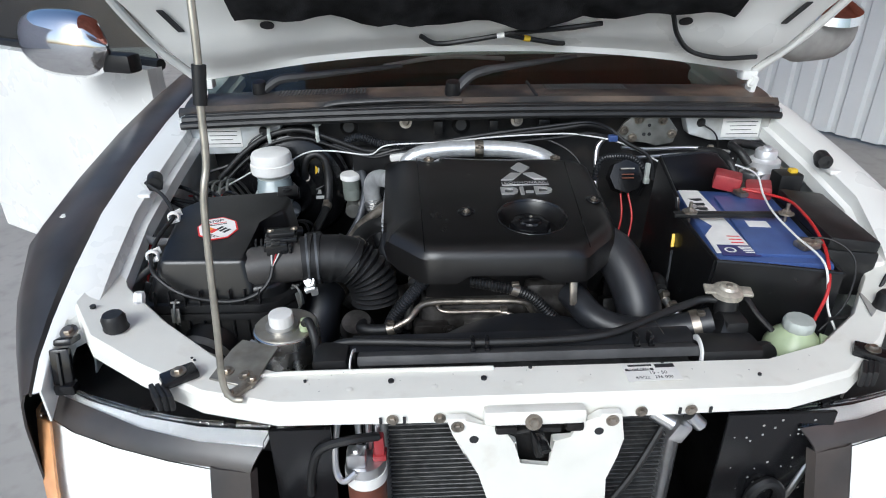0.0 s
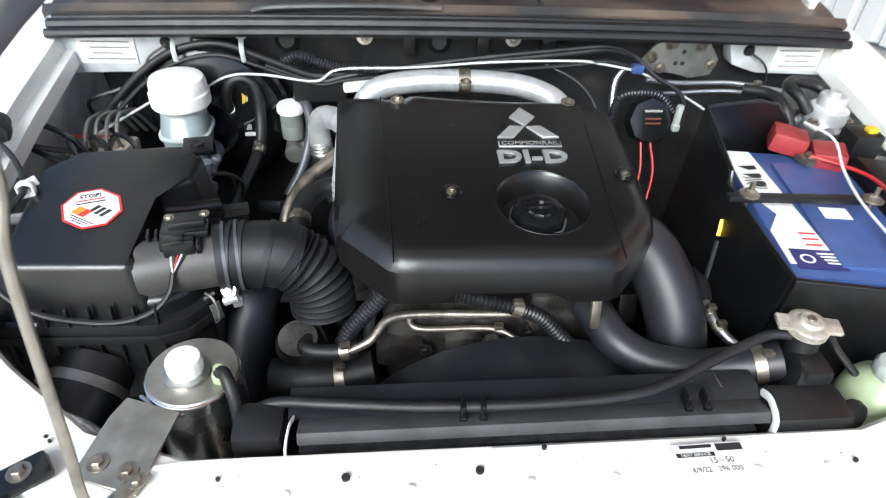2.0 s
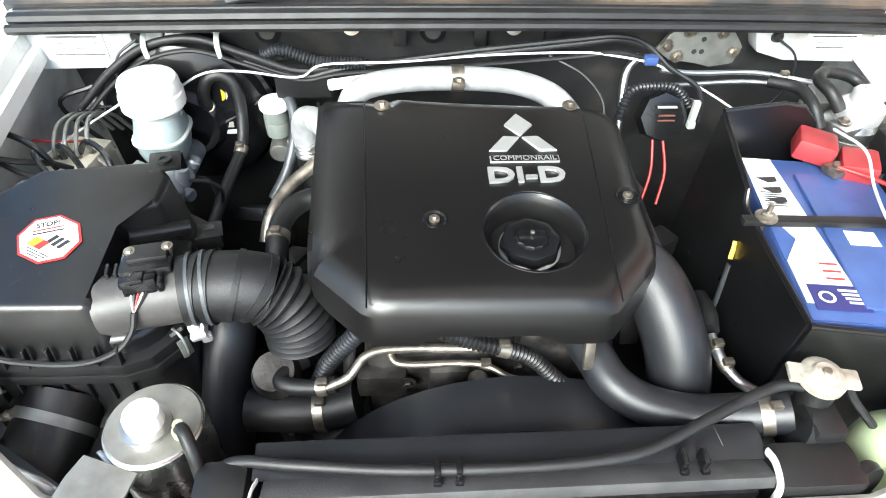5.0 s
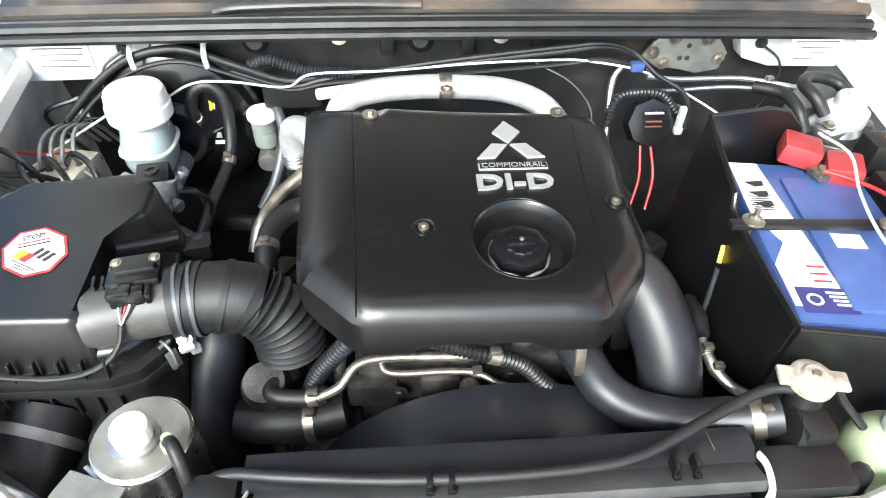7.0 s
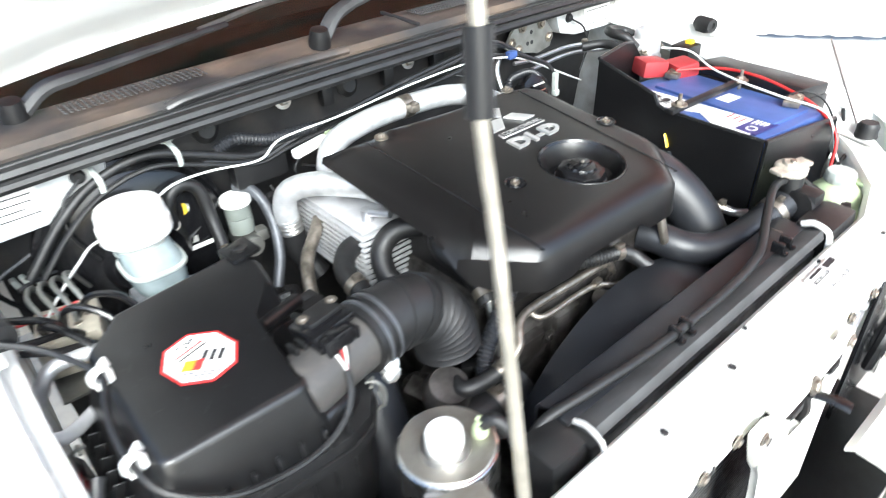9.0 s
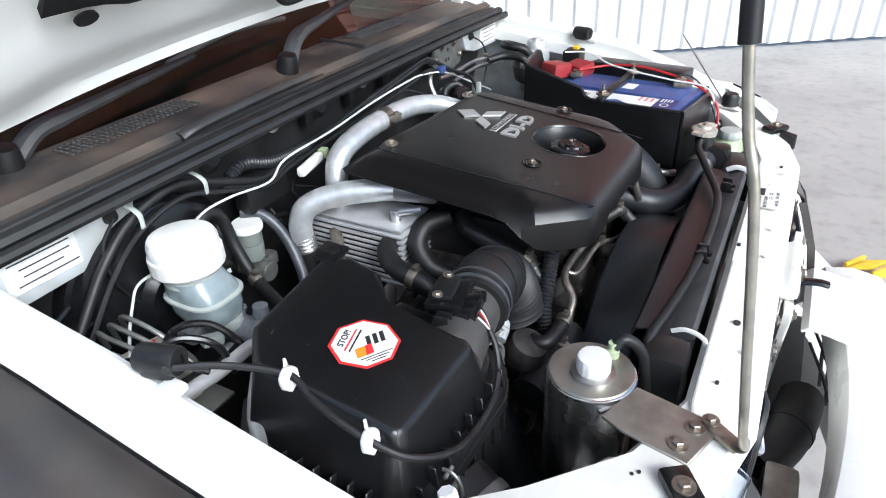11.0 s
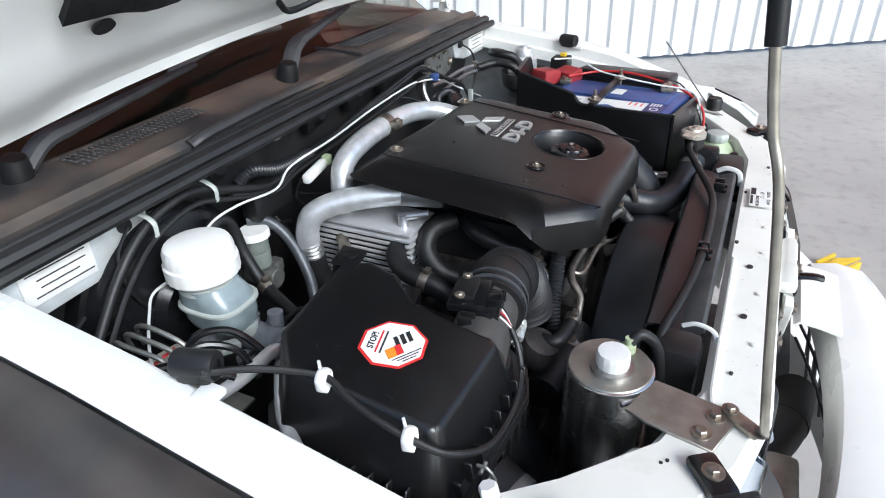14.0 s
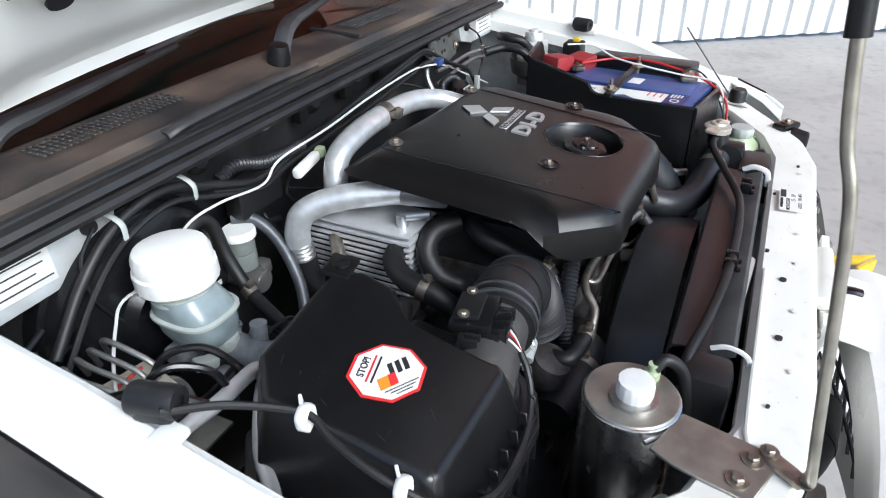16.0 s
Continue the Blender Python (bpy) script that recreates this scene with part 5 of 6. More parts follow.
for k in range(8):
    part("lid_rib", rbox((-0.590, 0.745 + 0.019 * k, 1.008), (0.010, 0.0026, 0.026), 0.0008, (0, 20, 0), seg=1), "plastic", lid)
    part("rib", rbox((-0.588, 0.745 + 0.019 * k, 0.955), (0.012, 0.003, 0.036), 0.001, seg=1), "plastic", airbox)
for k in range(8):
    x = -0.565 + 0.0235 * k
    part("lid_rib", rbox((x, 0.7065, 1.010), (0.0026, 0.008, 0.026), 0.0008, (-6, 0, 0), seg=1), "plastic", lid)
    part("rib", rbox((x, 0.706, 0.955), (0.003, 0.012, 0.036), 0.001, seg=1), "plastic", airbox)
for x, y, turn in ((-0.352, 0.738, 50), (-0.530, 0.700, 0), (-0.602, 0.86, -90)):
    bm = join(tube([(0, 0.004, 0.022), (0, -0.006, 0.022), (0, -0.014, 0.010), (0, -0.013, -0.008), (0, -0.004, -0.020)], 0.0018, 8, 5), rbox((0, -0.011, 0.002), (0.013, 0.002, 0.024), 0.0008, (-12, 0, 0)), tube([(-0.007, -0.002, 0.021), (0.007, -0.002, 0.021)], 0.0022, 8, 1))
    bm.transform(pose(x, y, 0.988, 0, 0, turn))
    part("spring_clip", bm, "grey_plate", airbox, "steel spring clip")
part("mount_tab", join(rbox((-0.384, 0.925, 1.100), (0.036, 0.030, 0.006), 0.002, (8, 0, 10)), rbox((-0.384, 0.938, 1.090), (0.036, 0.006, 0.024), 0.002, (8, 0, 10)), lathe([(0.0045, 0), (0.0085, 0), (0.0085, 0.003), (0.0045, 0.003)], (-0.384, 0.923, 1.103), seg=16)), "weathered", lid)
part("tab_hole", lathe([(0, 0.0005), (0.0045, 0.0005), (0.0045, 0)], (-0.384, 0.923, 1.1035), seg=14), "ink", lid)
part("side_tab", join(rbox((-0.338, 0.878, 1.030), (0.030, 0.024, 0.005), 0.0015, (6, 0, 12)), rbox((-0.338, 0.867, 1.020), (0.030, 0.004, 0.022), 0.0015, (6, 0, 12))), "plastic", lid)
part("tab_slot", rbox((-0.338, 0.880, 1.0335), (0.011, 0.008, 0.001), 0, (6, 0, 12)), "ink", lid)
for x, y, z in ((-0.561, 0.838, 1.086), (-0.570, 0.748, 1.060)):
    bm = join(rbox((0, 0, 0), (0.017, 0.012, 0.006), 0.0025), tube([(0.007, 0, 0.0), (0.0085, 0, 0.009), (0.002, 0, 0.0145), (-0.006, 0, 0.012), (-0.008, 0, 0.004)], 0.0055, 10, 5, flat=0.45), rbox((0.009, 0.006, 0.010), (0.010, 0.003, 0.012), 0.001, (0, 0, 30)))
    bm.transform(pose(x, y, z, 0, -10, 12))
    part("cable_clip", bm, "white_cap", airbox, "white plastic cable clip")
part("inlet_pipe", tube([(-0.49, 0.72, 0.925), (-0.50, 0.675, 0.905), (-0.525, 0.60, 0.875)], 0.044, 24, 5), "plastic", airbox, "black inlet pipe")
part("inlet_band", tube([(-0.4955, 0.696, 0.913), (-0.4985, 0.685, 0.909)], 0.0462, 24, 1), "grey_plate", airbox)
part("inlet_screw", join(tube([(-0.545, 0.688, 0.93), (-0.527, 0.690, 0.94)], 0.005, 10, 1), rbox((-0.535, 0.687, 0.935), (0.014, 0.010, 0.010), 0.003, (0, 20, 0))), "zinc", airbox)

random.seed(8)
for k in range(10):
    x, y = random.uniform(-0.545, -0.43), random.uniform(0.74, 0.90)
    if math.hypot(x + 0.483, y - 0.812) < 0.045:
        continue
    a, n = random.uniform(0, 3.1), random.uniform(0.003, 0.012)
    bm = rbox((0, 0, 0), (n, 0.0003, 0.0002), 0)
    bm.transform(Matrix.Translation((x, y, lid_z(y) + 0.0002)) @ Matrix.Rotation(math.atan(0.17), 4, "X") @ Matrix.Rotation(a, 4, "Z"))
    part("scuff", bm, "strip", lid)
# sticker: red octagon with white middle and orange block
SA = radians(-28)
S_M = Matrix.Translation((-0.483, 0.812, lid_z(0.812) + 0.0008)) @ Matrix.Rotation(math.atan(0.17), 4, "X") @ Matrix.Rotation(SA, 4, "Z")
OCT = [(math.cos(radians(22.5 + 45 * i)), math.sin(radians(22.5 + 45 * i))) for i in range(8)]
stick = part("warning_sticker", plate([(x * 0.036, y * 0.033) for x, y in OCT], 0, 0.0006, 0, S_M), "ink_red", lid, "red and white octagonal sticker")
AT[stick.name] = AT[airbox.name]


def flat(name, bm, m, base, parent):
    bm.transform(base)
    return part(name, bm, m, parent)


flat("sticker_face", plate([(x * 0.033, y * 0.0302) for x, y in OCT], 0.0007, 0.0004, 0), "label", S_M, airbox)
flat("sticker_block", plate([(-0.016, -0.016), (0.002, -0.016), (0.005, -0.004), (-0.013, -0.004)], 0.0012, 0.0003, 0), "ink_orange", S_M, airbox)
flat("sticker_block", plate([(-0.006, -0.016), (0.002, -0.016), (0.005, -0.004), (-0.002, -0.004)], 0.0016, 0.0003, 0), "ink_red", S_M, airbox)
for k in range(3):
    x = 0.0 + 0.0075 * k
    flat("sticker_shape", plate([(x, -0.006), (x + 0.0048, -0.006), (x + 0.0085, 0.007), (x + 0.0037, 0.007)], 0.0012, 0.0003, 0), "ink", S_M, airbox)
flat("sticker_text", letters("STOP!", 0.0090, 0.0002, Matrix.Translation((-0.0148, 0.0142, 0.0014)) @ Matrix.Rotation(radians(42), 4, "Z"), 0.0002), "ink", S_M, airbox)
for k in range(2):
    bm = plate([(-0.016, -0.0009), (0.016, -0.0009), (0.016, 0.0009), (-0.016, 0.0009)], 0.0012, 0.0003, 0)
    bm.transform(Matrix.Translation((-0.0102 + 0.0032 * k, 0.0096 - 0.0032 * k, 0)) @ Matrix.Rotation(radians(42), 4, "Z"))
    flat("sticker_line", bm, "ink_red" if k == 0 else "ink", S_M, airbox)
for k in range(3):
    flat("sticker_line", plate([(-0.014 + 0.004 * k, -0.0195 - 0.003 * k), (0.020 - 0.005 * k, -0.0195 - 0.003 * k), (0.020 - 0.005 * k, -0.0185 - 0.003 * k), (-0.014 + 0.004 * k, -0.0185 - 0.003 * k)], 0.0012, 0.0003, 0), "ink", S_M, airbox)

# ---- catch can on its bracket ----
can = thing("oil_catch_can", (-0.345, 0.625, 0.80), "polished stainless steel catch can with white cap", "catch can")
part("can", lathe([(0, 0.80), (0.044, 0.80), (0.0475, 0.804), (0.048, 0.81), (0.048, 1.004), (0.0472, 1.0075), (0.045, 1.009), (0.0, 1.0095)], (-0.345, 0.625, 0), seg=64), "stainless", can)
part("top_disc", lathe([(0, 1.0105), (0.044, 1.0105), (0.0455, 1.009)], (-0.345, 0.625, 0), seg=64), "can_steel", can)
part("cap_seat", lathe([(0, 1.0105), (0.0235, 1.0105), (0.0235, 1.0145), (0.017, 1.0155)], (-0.350, 0.622, 0), seg=40), "brushed", can)
part("cap", lathe([(0, 1.0155), (0.0172, 1.0155), (0.0178, 1.018), (0.0178, 1.030), (0.0165, 1.033), (0.010, 1.034), (0, 1.034)], (-0.350, 0.622, 0), seg=64, wave=0.015, lobes=16), "white_cap", can, "white ribbed plastic cap")
part("bracket", plate([(-0.402, 0.597), (-0.347, 0.576), (-0.352, 0.555), (-0.365, 0.490), (-0.426, 0.512), (-0.412, 0.575)], 1.004, 0.003, 0.0008), "can_steel", can, "stainless mounting bracket")
part("weld", tube([(-0.392, 0.602, 1.0), (-0.372, 0.586, 1.0), (-0.345, 0.577, 1.0)], 0.0025, 8, 4), "brushed", can)
for x, y in ((-0.406, 0.524), (-0.378, 0.514)):
    part("bracket_bolt", bolt((x, y, 1.007), 0.0058), "zinc", can, "hexagon bolt with washer")
part("hose_barb", join(lathe([(0, 0), (0.008, 0), (0.008, 0.008), (0.005, 0.010), (0.005, 0.018), (0, 0.018)], (-0.315, 0.612, 1.0105), seg=14)), "green_tank", can, "greenish brass barb")
part("drain_hose", tube([(-0.314, 0.611, 1.022), (-0.306, 0.601, 1.030), (-0.297, 0.585, 1.012), (-0.295, 0.575, 0.97), (-0.297, 0.57, 0.90)], 0.0065, 10, 6), "rubber", can)

# ---- battery in its box ----
tray = thing("battery_box", (0.38, 0.83, 0.80), "black plastic battery box with open top", "battery box")


def wall_sheet(name, rim, foot, t=0.004):
    """An upright sheet of the box from its shaped rim down to its foot."""
    a, b = Vector(foot[0]), Vector(foot[1])
    low = [a.lerp(b, i / (len(rim) - 1)) for i in range(len(rim))]
    body = thick(loft([[Vector(p) for p in rim], low]), t)
    part(name, body, "weathered", tray)
    part("rim_bead", tube(rim, 0.0032, 8, 1), "weathered", tray)


wall_sheet("side_wall", ((0.304, 0.668, 1.076), (0.306, 0.74, 1.077), (0.309, 0.835, 1.079), (0.310, 0.848, 1.084), (0.311, 0.856, 1.098), (0.315, 0.97, 1.131)), ((0.285, 0.665, 0.80), (0.30, 0.975, 0.80)))
wall_sheet("end_wall", ((0.303, 0.666, 1.076), (0.39, 0.655, 1.071), (0.488, 0.644, 1.062)), ((0.285, 0.663, 0.80), (0.485, 0.642, 0.80)))
wall_sheet("end_wall", ((0.315, 0.974, 1.133), (0.40, 0.984, 1.137), (0.43, 0.988, 1.13), (0.46, 0.992, 1.10)), ((0.31, 0.978, 0.80), (0.50, 0.995, 0.80)))
wall_sheet("side_wall", ((0.492, 0.644, 1.058), (0.53, 0.99, 1.062)), ((0.488, 0.642, 0.80), (0.53, 0.99, 0.80)))
part("base", rbox((0.40, 0.82, 0.795), (0.21, 0.34, 0.012), 0.003, (0, 0, -9)), "plastic", tray)
part("yellow_strap", tube([(0.3012, 0.824, 1.044), (0.299, 0.818, 1.033), (0.2975, 0.814, 1.024)], 0.0028, 6, 3, flat=0.25), "yellow", tray, "yellow and white strap end")
part("strap", tube([(0.2965, 0.811, 1.018), (0.290, 0.795, 0.975), (0.284, 0.785, 0.94)], 0.0055, 6, 3, flat=0.25), "pipe_grey", tray)

B_M = pose(0.417, 0.809, 0.021, 0, 0, -7.3) @ Matrix.Diagonal((1, 0.955, 1, 1))


def bat(bm):
    bm.transform(B_M)
    return bm


battery = thing("battery", (0.398, 0.845, 0.80), "blue car battery with worn labels", "battery")
part("case", bat(rbox((0, 0, 0.925), (0.172, 0.30, 0.245), 0.005)), "blue", battery)
part("lid", bat(rbox((0, 0, 1.043), (0.170, 0.297, 0.012), 0.004)), "blue", battery)
part("lid_panel", bat(rbox((0.02, -0.01, 1.051), (0.09, 0.24, 0.006), 0.002)), "blue", battery)
part("label", bat(plate([(-0.082, 0.145), (-0.045, 0.145), (-0.028, -0.05), (-0.022, -0.125), (-0.083, -0.125), (-0.084, -0.06), (-0.062, -0.02), (-0.084, 0.03)], 1.0495, 0.0008, 0)), "label", battery, "torn white battery label")
part("label", bat(plate([(-0.076, -0.135), (-0.018, -0.135), (-0.018, -0.097), (-0.076, -0.097)], 1.0508, 0.0006, 0)), "ink_navy", battery, "navy label with white print")
for k in range(7):
    part("label_print", bat(plate([(-0.078 + 0.003 * (k % 2), 0.070 - 0.0045 * k), (-0.052, 0.070 - 0.0045 * k), (-0.052, 0.068 - 0.0045 * k), (-0.078 + 0.003 * (k % 2), 0.068 - 0.0045 * k)], 1.0504, 0.0003, 0)), "strip", battery)
part("label_print", bat(join(*[plate([(-0.045 + 0.002 * k, -0.103 - 0.006 * k), (-0.022, -0.103 - 0.006 * k), (-0.022, -0.106 - 0.006 * k), (-0.045 + 0.002 * k, -0.106 - 0.006 * k)], 1.0515, 0.0004, 0) for k in range(4)], lathe([(0.006, 1.0518), (0.009, 1.0518)], (-0.060, -0.116, 0), seg=20))), "label", battery)
part("label_print", bat(join(*[plate([(-0.075, 0.10 - 0.022 * k), (-0.05, 0.104 - 0.022 * k), (-0.05, 0.094 - 0.022 * k), (-0.062, 0.09 - 0.022 * k)], 1.0504, 0.0004, 0) for k in range(3)])), "ink", battery)
part("label_print", bat(join(*[plate([(-0.05, -0.06 - 0.012 * k), (-0.03, -0.06 - 0.012 * k), (-0.03, -0.063 - 0.012 * k), (-0.05, -0.063 - 0.012 * k)], 1.0504, 0.0004, 0) for k in range(3)])), "ink_red", battery)
part("label", bat(plate([(-0.005, -0.03), (0.03, -0.03), (0.03, -0.005), (-0.005, -0.005)], 1.0545, 0.0006, 0)), "label", battery)
for x, y in ((0.03, 0.115), (0.058, -0.105)):
    term = part("terminal", bat(join(lathe([(0, 1.05), (0.010, 1.05), (0.009, 1.068), (0, 1.068)], (x, y, 0), seg=18), rbox((x, y, 1.060), (0.032, 0.026, 0.010), 0.003, (0, 0, 20)), bolt((x + 0.014, y, 1.065), 0.005))), "zinc", battery, "lead terminal with clamp")
UP = Vector((0, -0.022, 0.02))
clamp = thing("battery_clamp", (0.38, 0.832, 1.06), "black hold-down bar across the battery", "clamp")
part("bar", rbox((0.385, 0.832, 1.066), (0.19, 0.013, 0.008), 0.002, (0, 0, -3)), "plastic", clamp)
for x, y in ((0.318, 0.838), (0.478, 0.822)):
    part("hook_bolt", join(tube([(x, y, 0.98), (x, y, 1.088)], 0.0032, 8, 1), bolt((x, y, 1.070), 0.007), lathe([(0, 0), (0.013, 0), (0.013, 0.002), (0, 0.002)], (x, y, 1.069), seg=16)), "zinc", clamp)
clamp.location += UP
term_cover = thing("terminal_cover", (0.455, 0.945, 1.07), "red plastic battery terminal cover with fuses", "terminal cover")
part("cover", join(rbox((0.445, 0.955, 1.090), (0.050, 0.045, 0.030), 0.006, (0, 6, -25)), rbox((0.488, 0.918, 1.085), (0.045, 0.050, 0.026), 0.006, (0, -6, -25))), "red", term_cover)
for pts, r, m, label in (
    ([(0.453, 0.925, 1.075), (0.485, 0.90, 1.075), (0.505, 0.86, 1.078), (0.498, 0.80, 1.08), (0.492, 0.745, 1.072), (0.478, 0.69, 1.06), (0.462, 0.645, 1.03), (0.448, 0.635, 0.98)], 0.0026, "red_wire", "thick red battery cable over the battery"),
    ([(0.445, 0.955, 1.112), (0.463, 0.91, 1.11), (0.455, 0.86, 1.092), (0.445, 0.80, 1.084), (0.449, 0.735, 1.074), (0.46, 0.665, 1.06), (0.466, 0.64, 1.0), (0.478, 0.62, 0.965)], 0.0018, "white_wire", "white wire crossing the battery top"),
    ([(0.455, 0.735, 1.07), (0.50, 0.72, 1.072), (0.525, 0.69, 1.05), (0.50, 0.65, 1.0), (0.46, 0.635, 0.96)], 0.0016, "rubber", "thin black earth wire"),
    ([(0.463, 0.63, 0.985), (0.52, 0.64, 0.985), (0.55, 0.66, 1.0), (0.575, 0.68, 1.03)], 0.003, "rubber", "black wire to the washer bottle"),
):
    h = hose(pts, r, label, m, "wire", category="wire", seg=8)
    h.location += UP * 0.8

fuse = thing("fuse_box", (0.545, 0.80, 0.99), "black plastic fuse box with lid", "fuse box")
part("body", rbox((0.545, 0.80, 1.03), (0.085, 0.21, 0.08), 0.008, (0, 4, -6)), "plastic", fuse)
part("lid", rbox((0.547, 0.80, 1.078), (0.080, 0.205, 0.022), 0.006, (0, 6, -6)), "plastic", fuse, "dusty black lid")
relay = thing("relay_box", (0.56, 0.955, 1.05), "black relay with yellow tag", "relay")
part("body", rbox((0.56, 0.955, 1.08), (0.045, 0.04, 0.05), 0.005), "plastic", relay)
part("tag", rbox((0.567, 0.952, 1.108), (0.014, 0.014, 0.008), 0.002), "yellow", relay)

filt = thing("fuel_filter", (0.560, 1.085, 1.0), "grey fuel filter head with priming plunger", "fuel filter")
part("bracket", thick(loft([[(0.495 + 0.12 * u, 1.01 + 0.03 * math.cos(u * 3), z) for u in (0, 0.25, 0.5, 0.75, 1)] for z in (1.03, 1.055)]), 0.003), "grey_plate", filt)
part("body", join(lathe([(0, 1.0), (0.035, 1.0), (0.037, 1.06), (0.03, 1.068), (0, 1.068)], (0.555, 1.075, 0), seg=28), rbox((0.545, 1.06, 1.062), (0.06, 0.035, 0.016), 0.005, (0, 0, 20))), "alu", filt)
part("plunger", lathe([(0, 1.066), (0.031, 1.066), (0.032, 1.070), (0.031, 1.088), (0.026, 1.092), (0.0215, 1.093), (0.0215, 1.106), (0.0185, 1.110), (0.009, 1.110), (0.0085, 1.116), (0, 1.1165)], (0.563, 1.078, 0), seg=28), "plate_alu", filt)
part("cradle", lathe([(0.040, 1.018), (0.054, 1.028), (0.0575, 1.046), (0.0595, 1.062), (0.0575, 1.062), (0.0555, 1.046), (0.052, 1.031), (0.040, 1.021)], (0.548, 1.066, 0), seg=32), "grey_plate", filt, "dull steel filter cradle")
for x, y in ((0.532, 1.058), (0.590, 1.062)):
    part("head_bolt", bolt((x, y, 1.072), 0.006), "zinc", filt)
for pts in ([(0.530, 1.075, 1.08), (0.515, 1.09, 1.10), (0.510, 1.12, 1.105), (0.540, 1.15, 1.10), (0.585, 1.15, 1.09), (0.600, 1.12, 1.08)], [(0.500, 1.06, 1.06), (0.490, 1.08, 1.085), (0.485, 1.12, 1.09), (0.455, 1.15, 1.085)]):
    part("fuel_hose", tube(pts, 0.009, 10, 6), "rubber", filt)
filt.location += Vector((0, -0.03, 0.008))
hose([(0.53, 1.13, 1.085), (0.45, 1.155, 1.088), (0.36, 1.16, 1.085), (0.30, 1.16, 1.09)], 0.004, "bright metal fuel line", "alu", "metal_pipe", (0.2,), "pipe")
hose([(0.535, 1.12, 1.072), (0.45, 1.15, 1.075), (0.34, 1.155, 1.068), (0.28, 1.15, 1.07)], 0.004, "bright metal fuel line", "alu", "metal_pipe", category="pipe")

# steel bracket plate on the bulkhead
bp = thing("bracket_plate", (0.36, 1.175, 1.085), "grey steel bracket plate with bolts on the bulkhead", "bracket")
bm = prism([(0.29, 1.118), (0.305, 1.142), (0.325, 1.158), (0.352, 1.160), (0.36, 1.152), (0.38, 1.158), (0.398, 1.155), (0.425, 1.122), (0.418, 1.095), (0.38, 1.088), (0.355, 1.098), (0.315, 1.10)], 0, 0.006, 0.002)
bm.transform(Matrix.Translation((0, 1.178, 0)) @ Matrix.Rotation(radians(90), 4, "X"))
part("plate", bm, "grey_plate", bp)
for x, z in ((0.305, 1.125), (0.335, 1.148), (0.388, 1.145), (0.412, 1.115), (0.325, 1.108)):
    part("plate_bolt", bolt((x, 1.171, z), 0.006, (0, -1, 0)), "zinc", bp)
for x, z in ((0.36, 1.135), (0.35, 1.115), (0.362, 1.115)):
    part("plate_hole", lathe([(0, 0.0005), (0.004, 0.0005), (0.004, 0)], (x, 1.1715, z), (0, -1, 0), 12), "ink", bp)

# alarm siren unit with its leads
unit = thing("siren_unit", (0.30, 1.10, 0.99), "black round siren with printed label", "siren")
part("body", lathe([(0, 0), (0.036, 0), (0.038, 0.006), (0.036, 0.03), (0, 0.034)], (0.297, 1.12, 1.035), (0, -0.9, 0.45), 8), "plastic_gloss", unit)
part("label_line", rbox((0.297, 1.0925, 1.066), (0.030, 0.001, 0.004), 0, (-63, 0, 0)), "seal_paint", unit)
for k in range(2):
    part("label_line", rbox((0.297, 1.087 - 0.003 * k, 1.055 - 0.007 * k), (0.026, 0.001, 0.0025), 0, (-63, 0, 0)), "brown", unit)
part("connector", join(rbox((0.338, 1.088, 1.058), (0.010, 0.010, 0.042), 0.003), rbox((0.338, 1.086, 1.04), (0.012, 0.012, 0.012), 0.003)), "ivory", unit, "clear plug with green end")
for dx in (0.0, 0.016):
    part("red_lead", tube([(0.288 + dx, 1.09, 1.01), (0.286 + dx * 1.4, 1.06, 0.97), (0.27 + dx * 1.6, 1.03, 0.93)], 0.0022, 8, 4), "red_wire", unit)

# ---- brake and clutch hydraulics ----
booster = thing("brake_booster", (-0.43, 1.16, 0.85), "round black brake booster with yellow sticker", "brake booster")
part("drum", lathe([(0, 0), (0.05, 0.0), (0.06, 0.012), (0.10, 0.018), (0.122, 0.03), (0.128, 0.045), (0.134, 0.048), (0.134, 0.058), (0.128, 0.062), (0.126, 0.09), (0, 0.09)], (-0.432, 1.142, 1.005), (0, 1, 0.05), 64), "plastic_gloss", booster)
part("sticker", lathe([(0, 0.0008), (0.0125, 0.0008), (0.0125, 0)], (-0.374, 1.156, 1.055), (0, -1, 0.05), 24), "label", booster)
part("sticker_ring", lathe([(0, 0.0016), (0.010, 0.0016), (0.010, 0.0009)], (-0.374, 1.156, 1.055), (0, -1, 0.05), 24), "yellow", booster, "yellow round sticker")
part("label_strip", rbox((-0.360, 1.155, 0.99), (0.035, 0.001, 0.007), 0), "label", booster)
part("printed_mark", rbox((-0.367, 1.155, 1.003), (0.010, 0.001, 0.010), 0), "seal_paint", booster)

brake = thing("brake_reservoir", (-0.447, 1.09, 0.97), "white capped brake fluid reservoir on its master cylinder", "reservoir")
bm = lathe([(0, 1.120), (0.030, 1.120), (0.038, 1.117), (0.041, 1.110), (0.041, 1.098), (0.0435, 1.096), (0.0435, 1.078), (0.040, 1.074), (0, 1.074)], (-0.447, 1.095, 0), seg=72, wave=0.008, lobes=24)
part("cap", bm, "white_cap", brake, "large white screw cap")
part("neck", lathe([(0.034, 1.076), (0.033, 1.066), (0.034, 1.060)], (-0.447, 1.094, 0), seg=40), "ivory", brake)


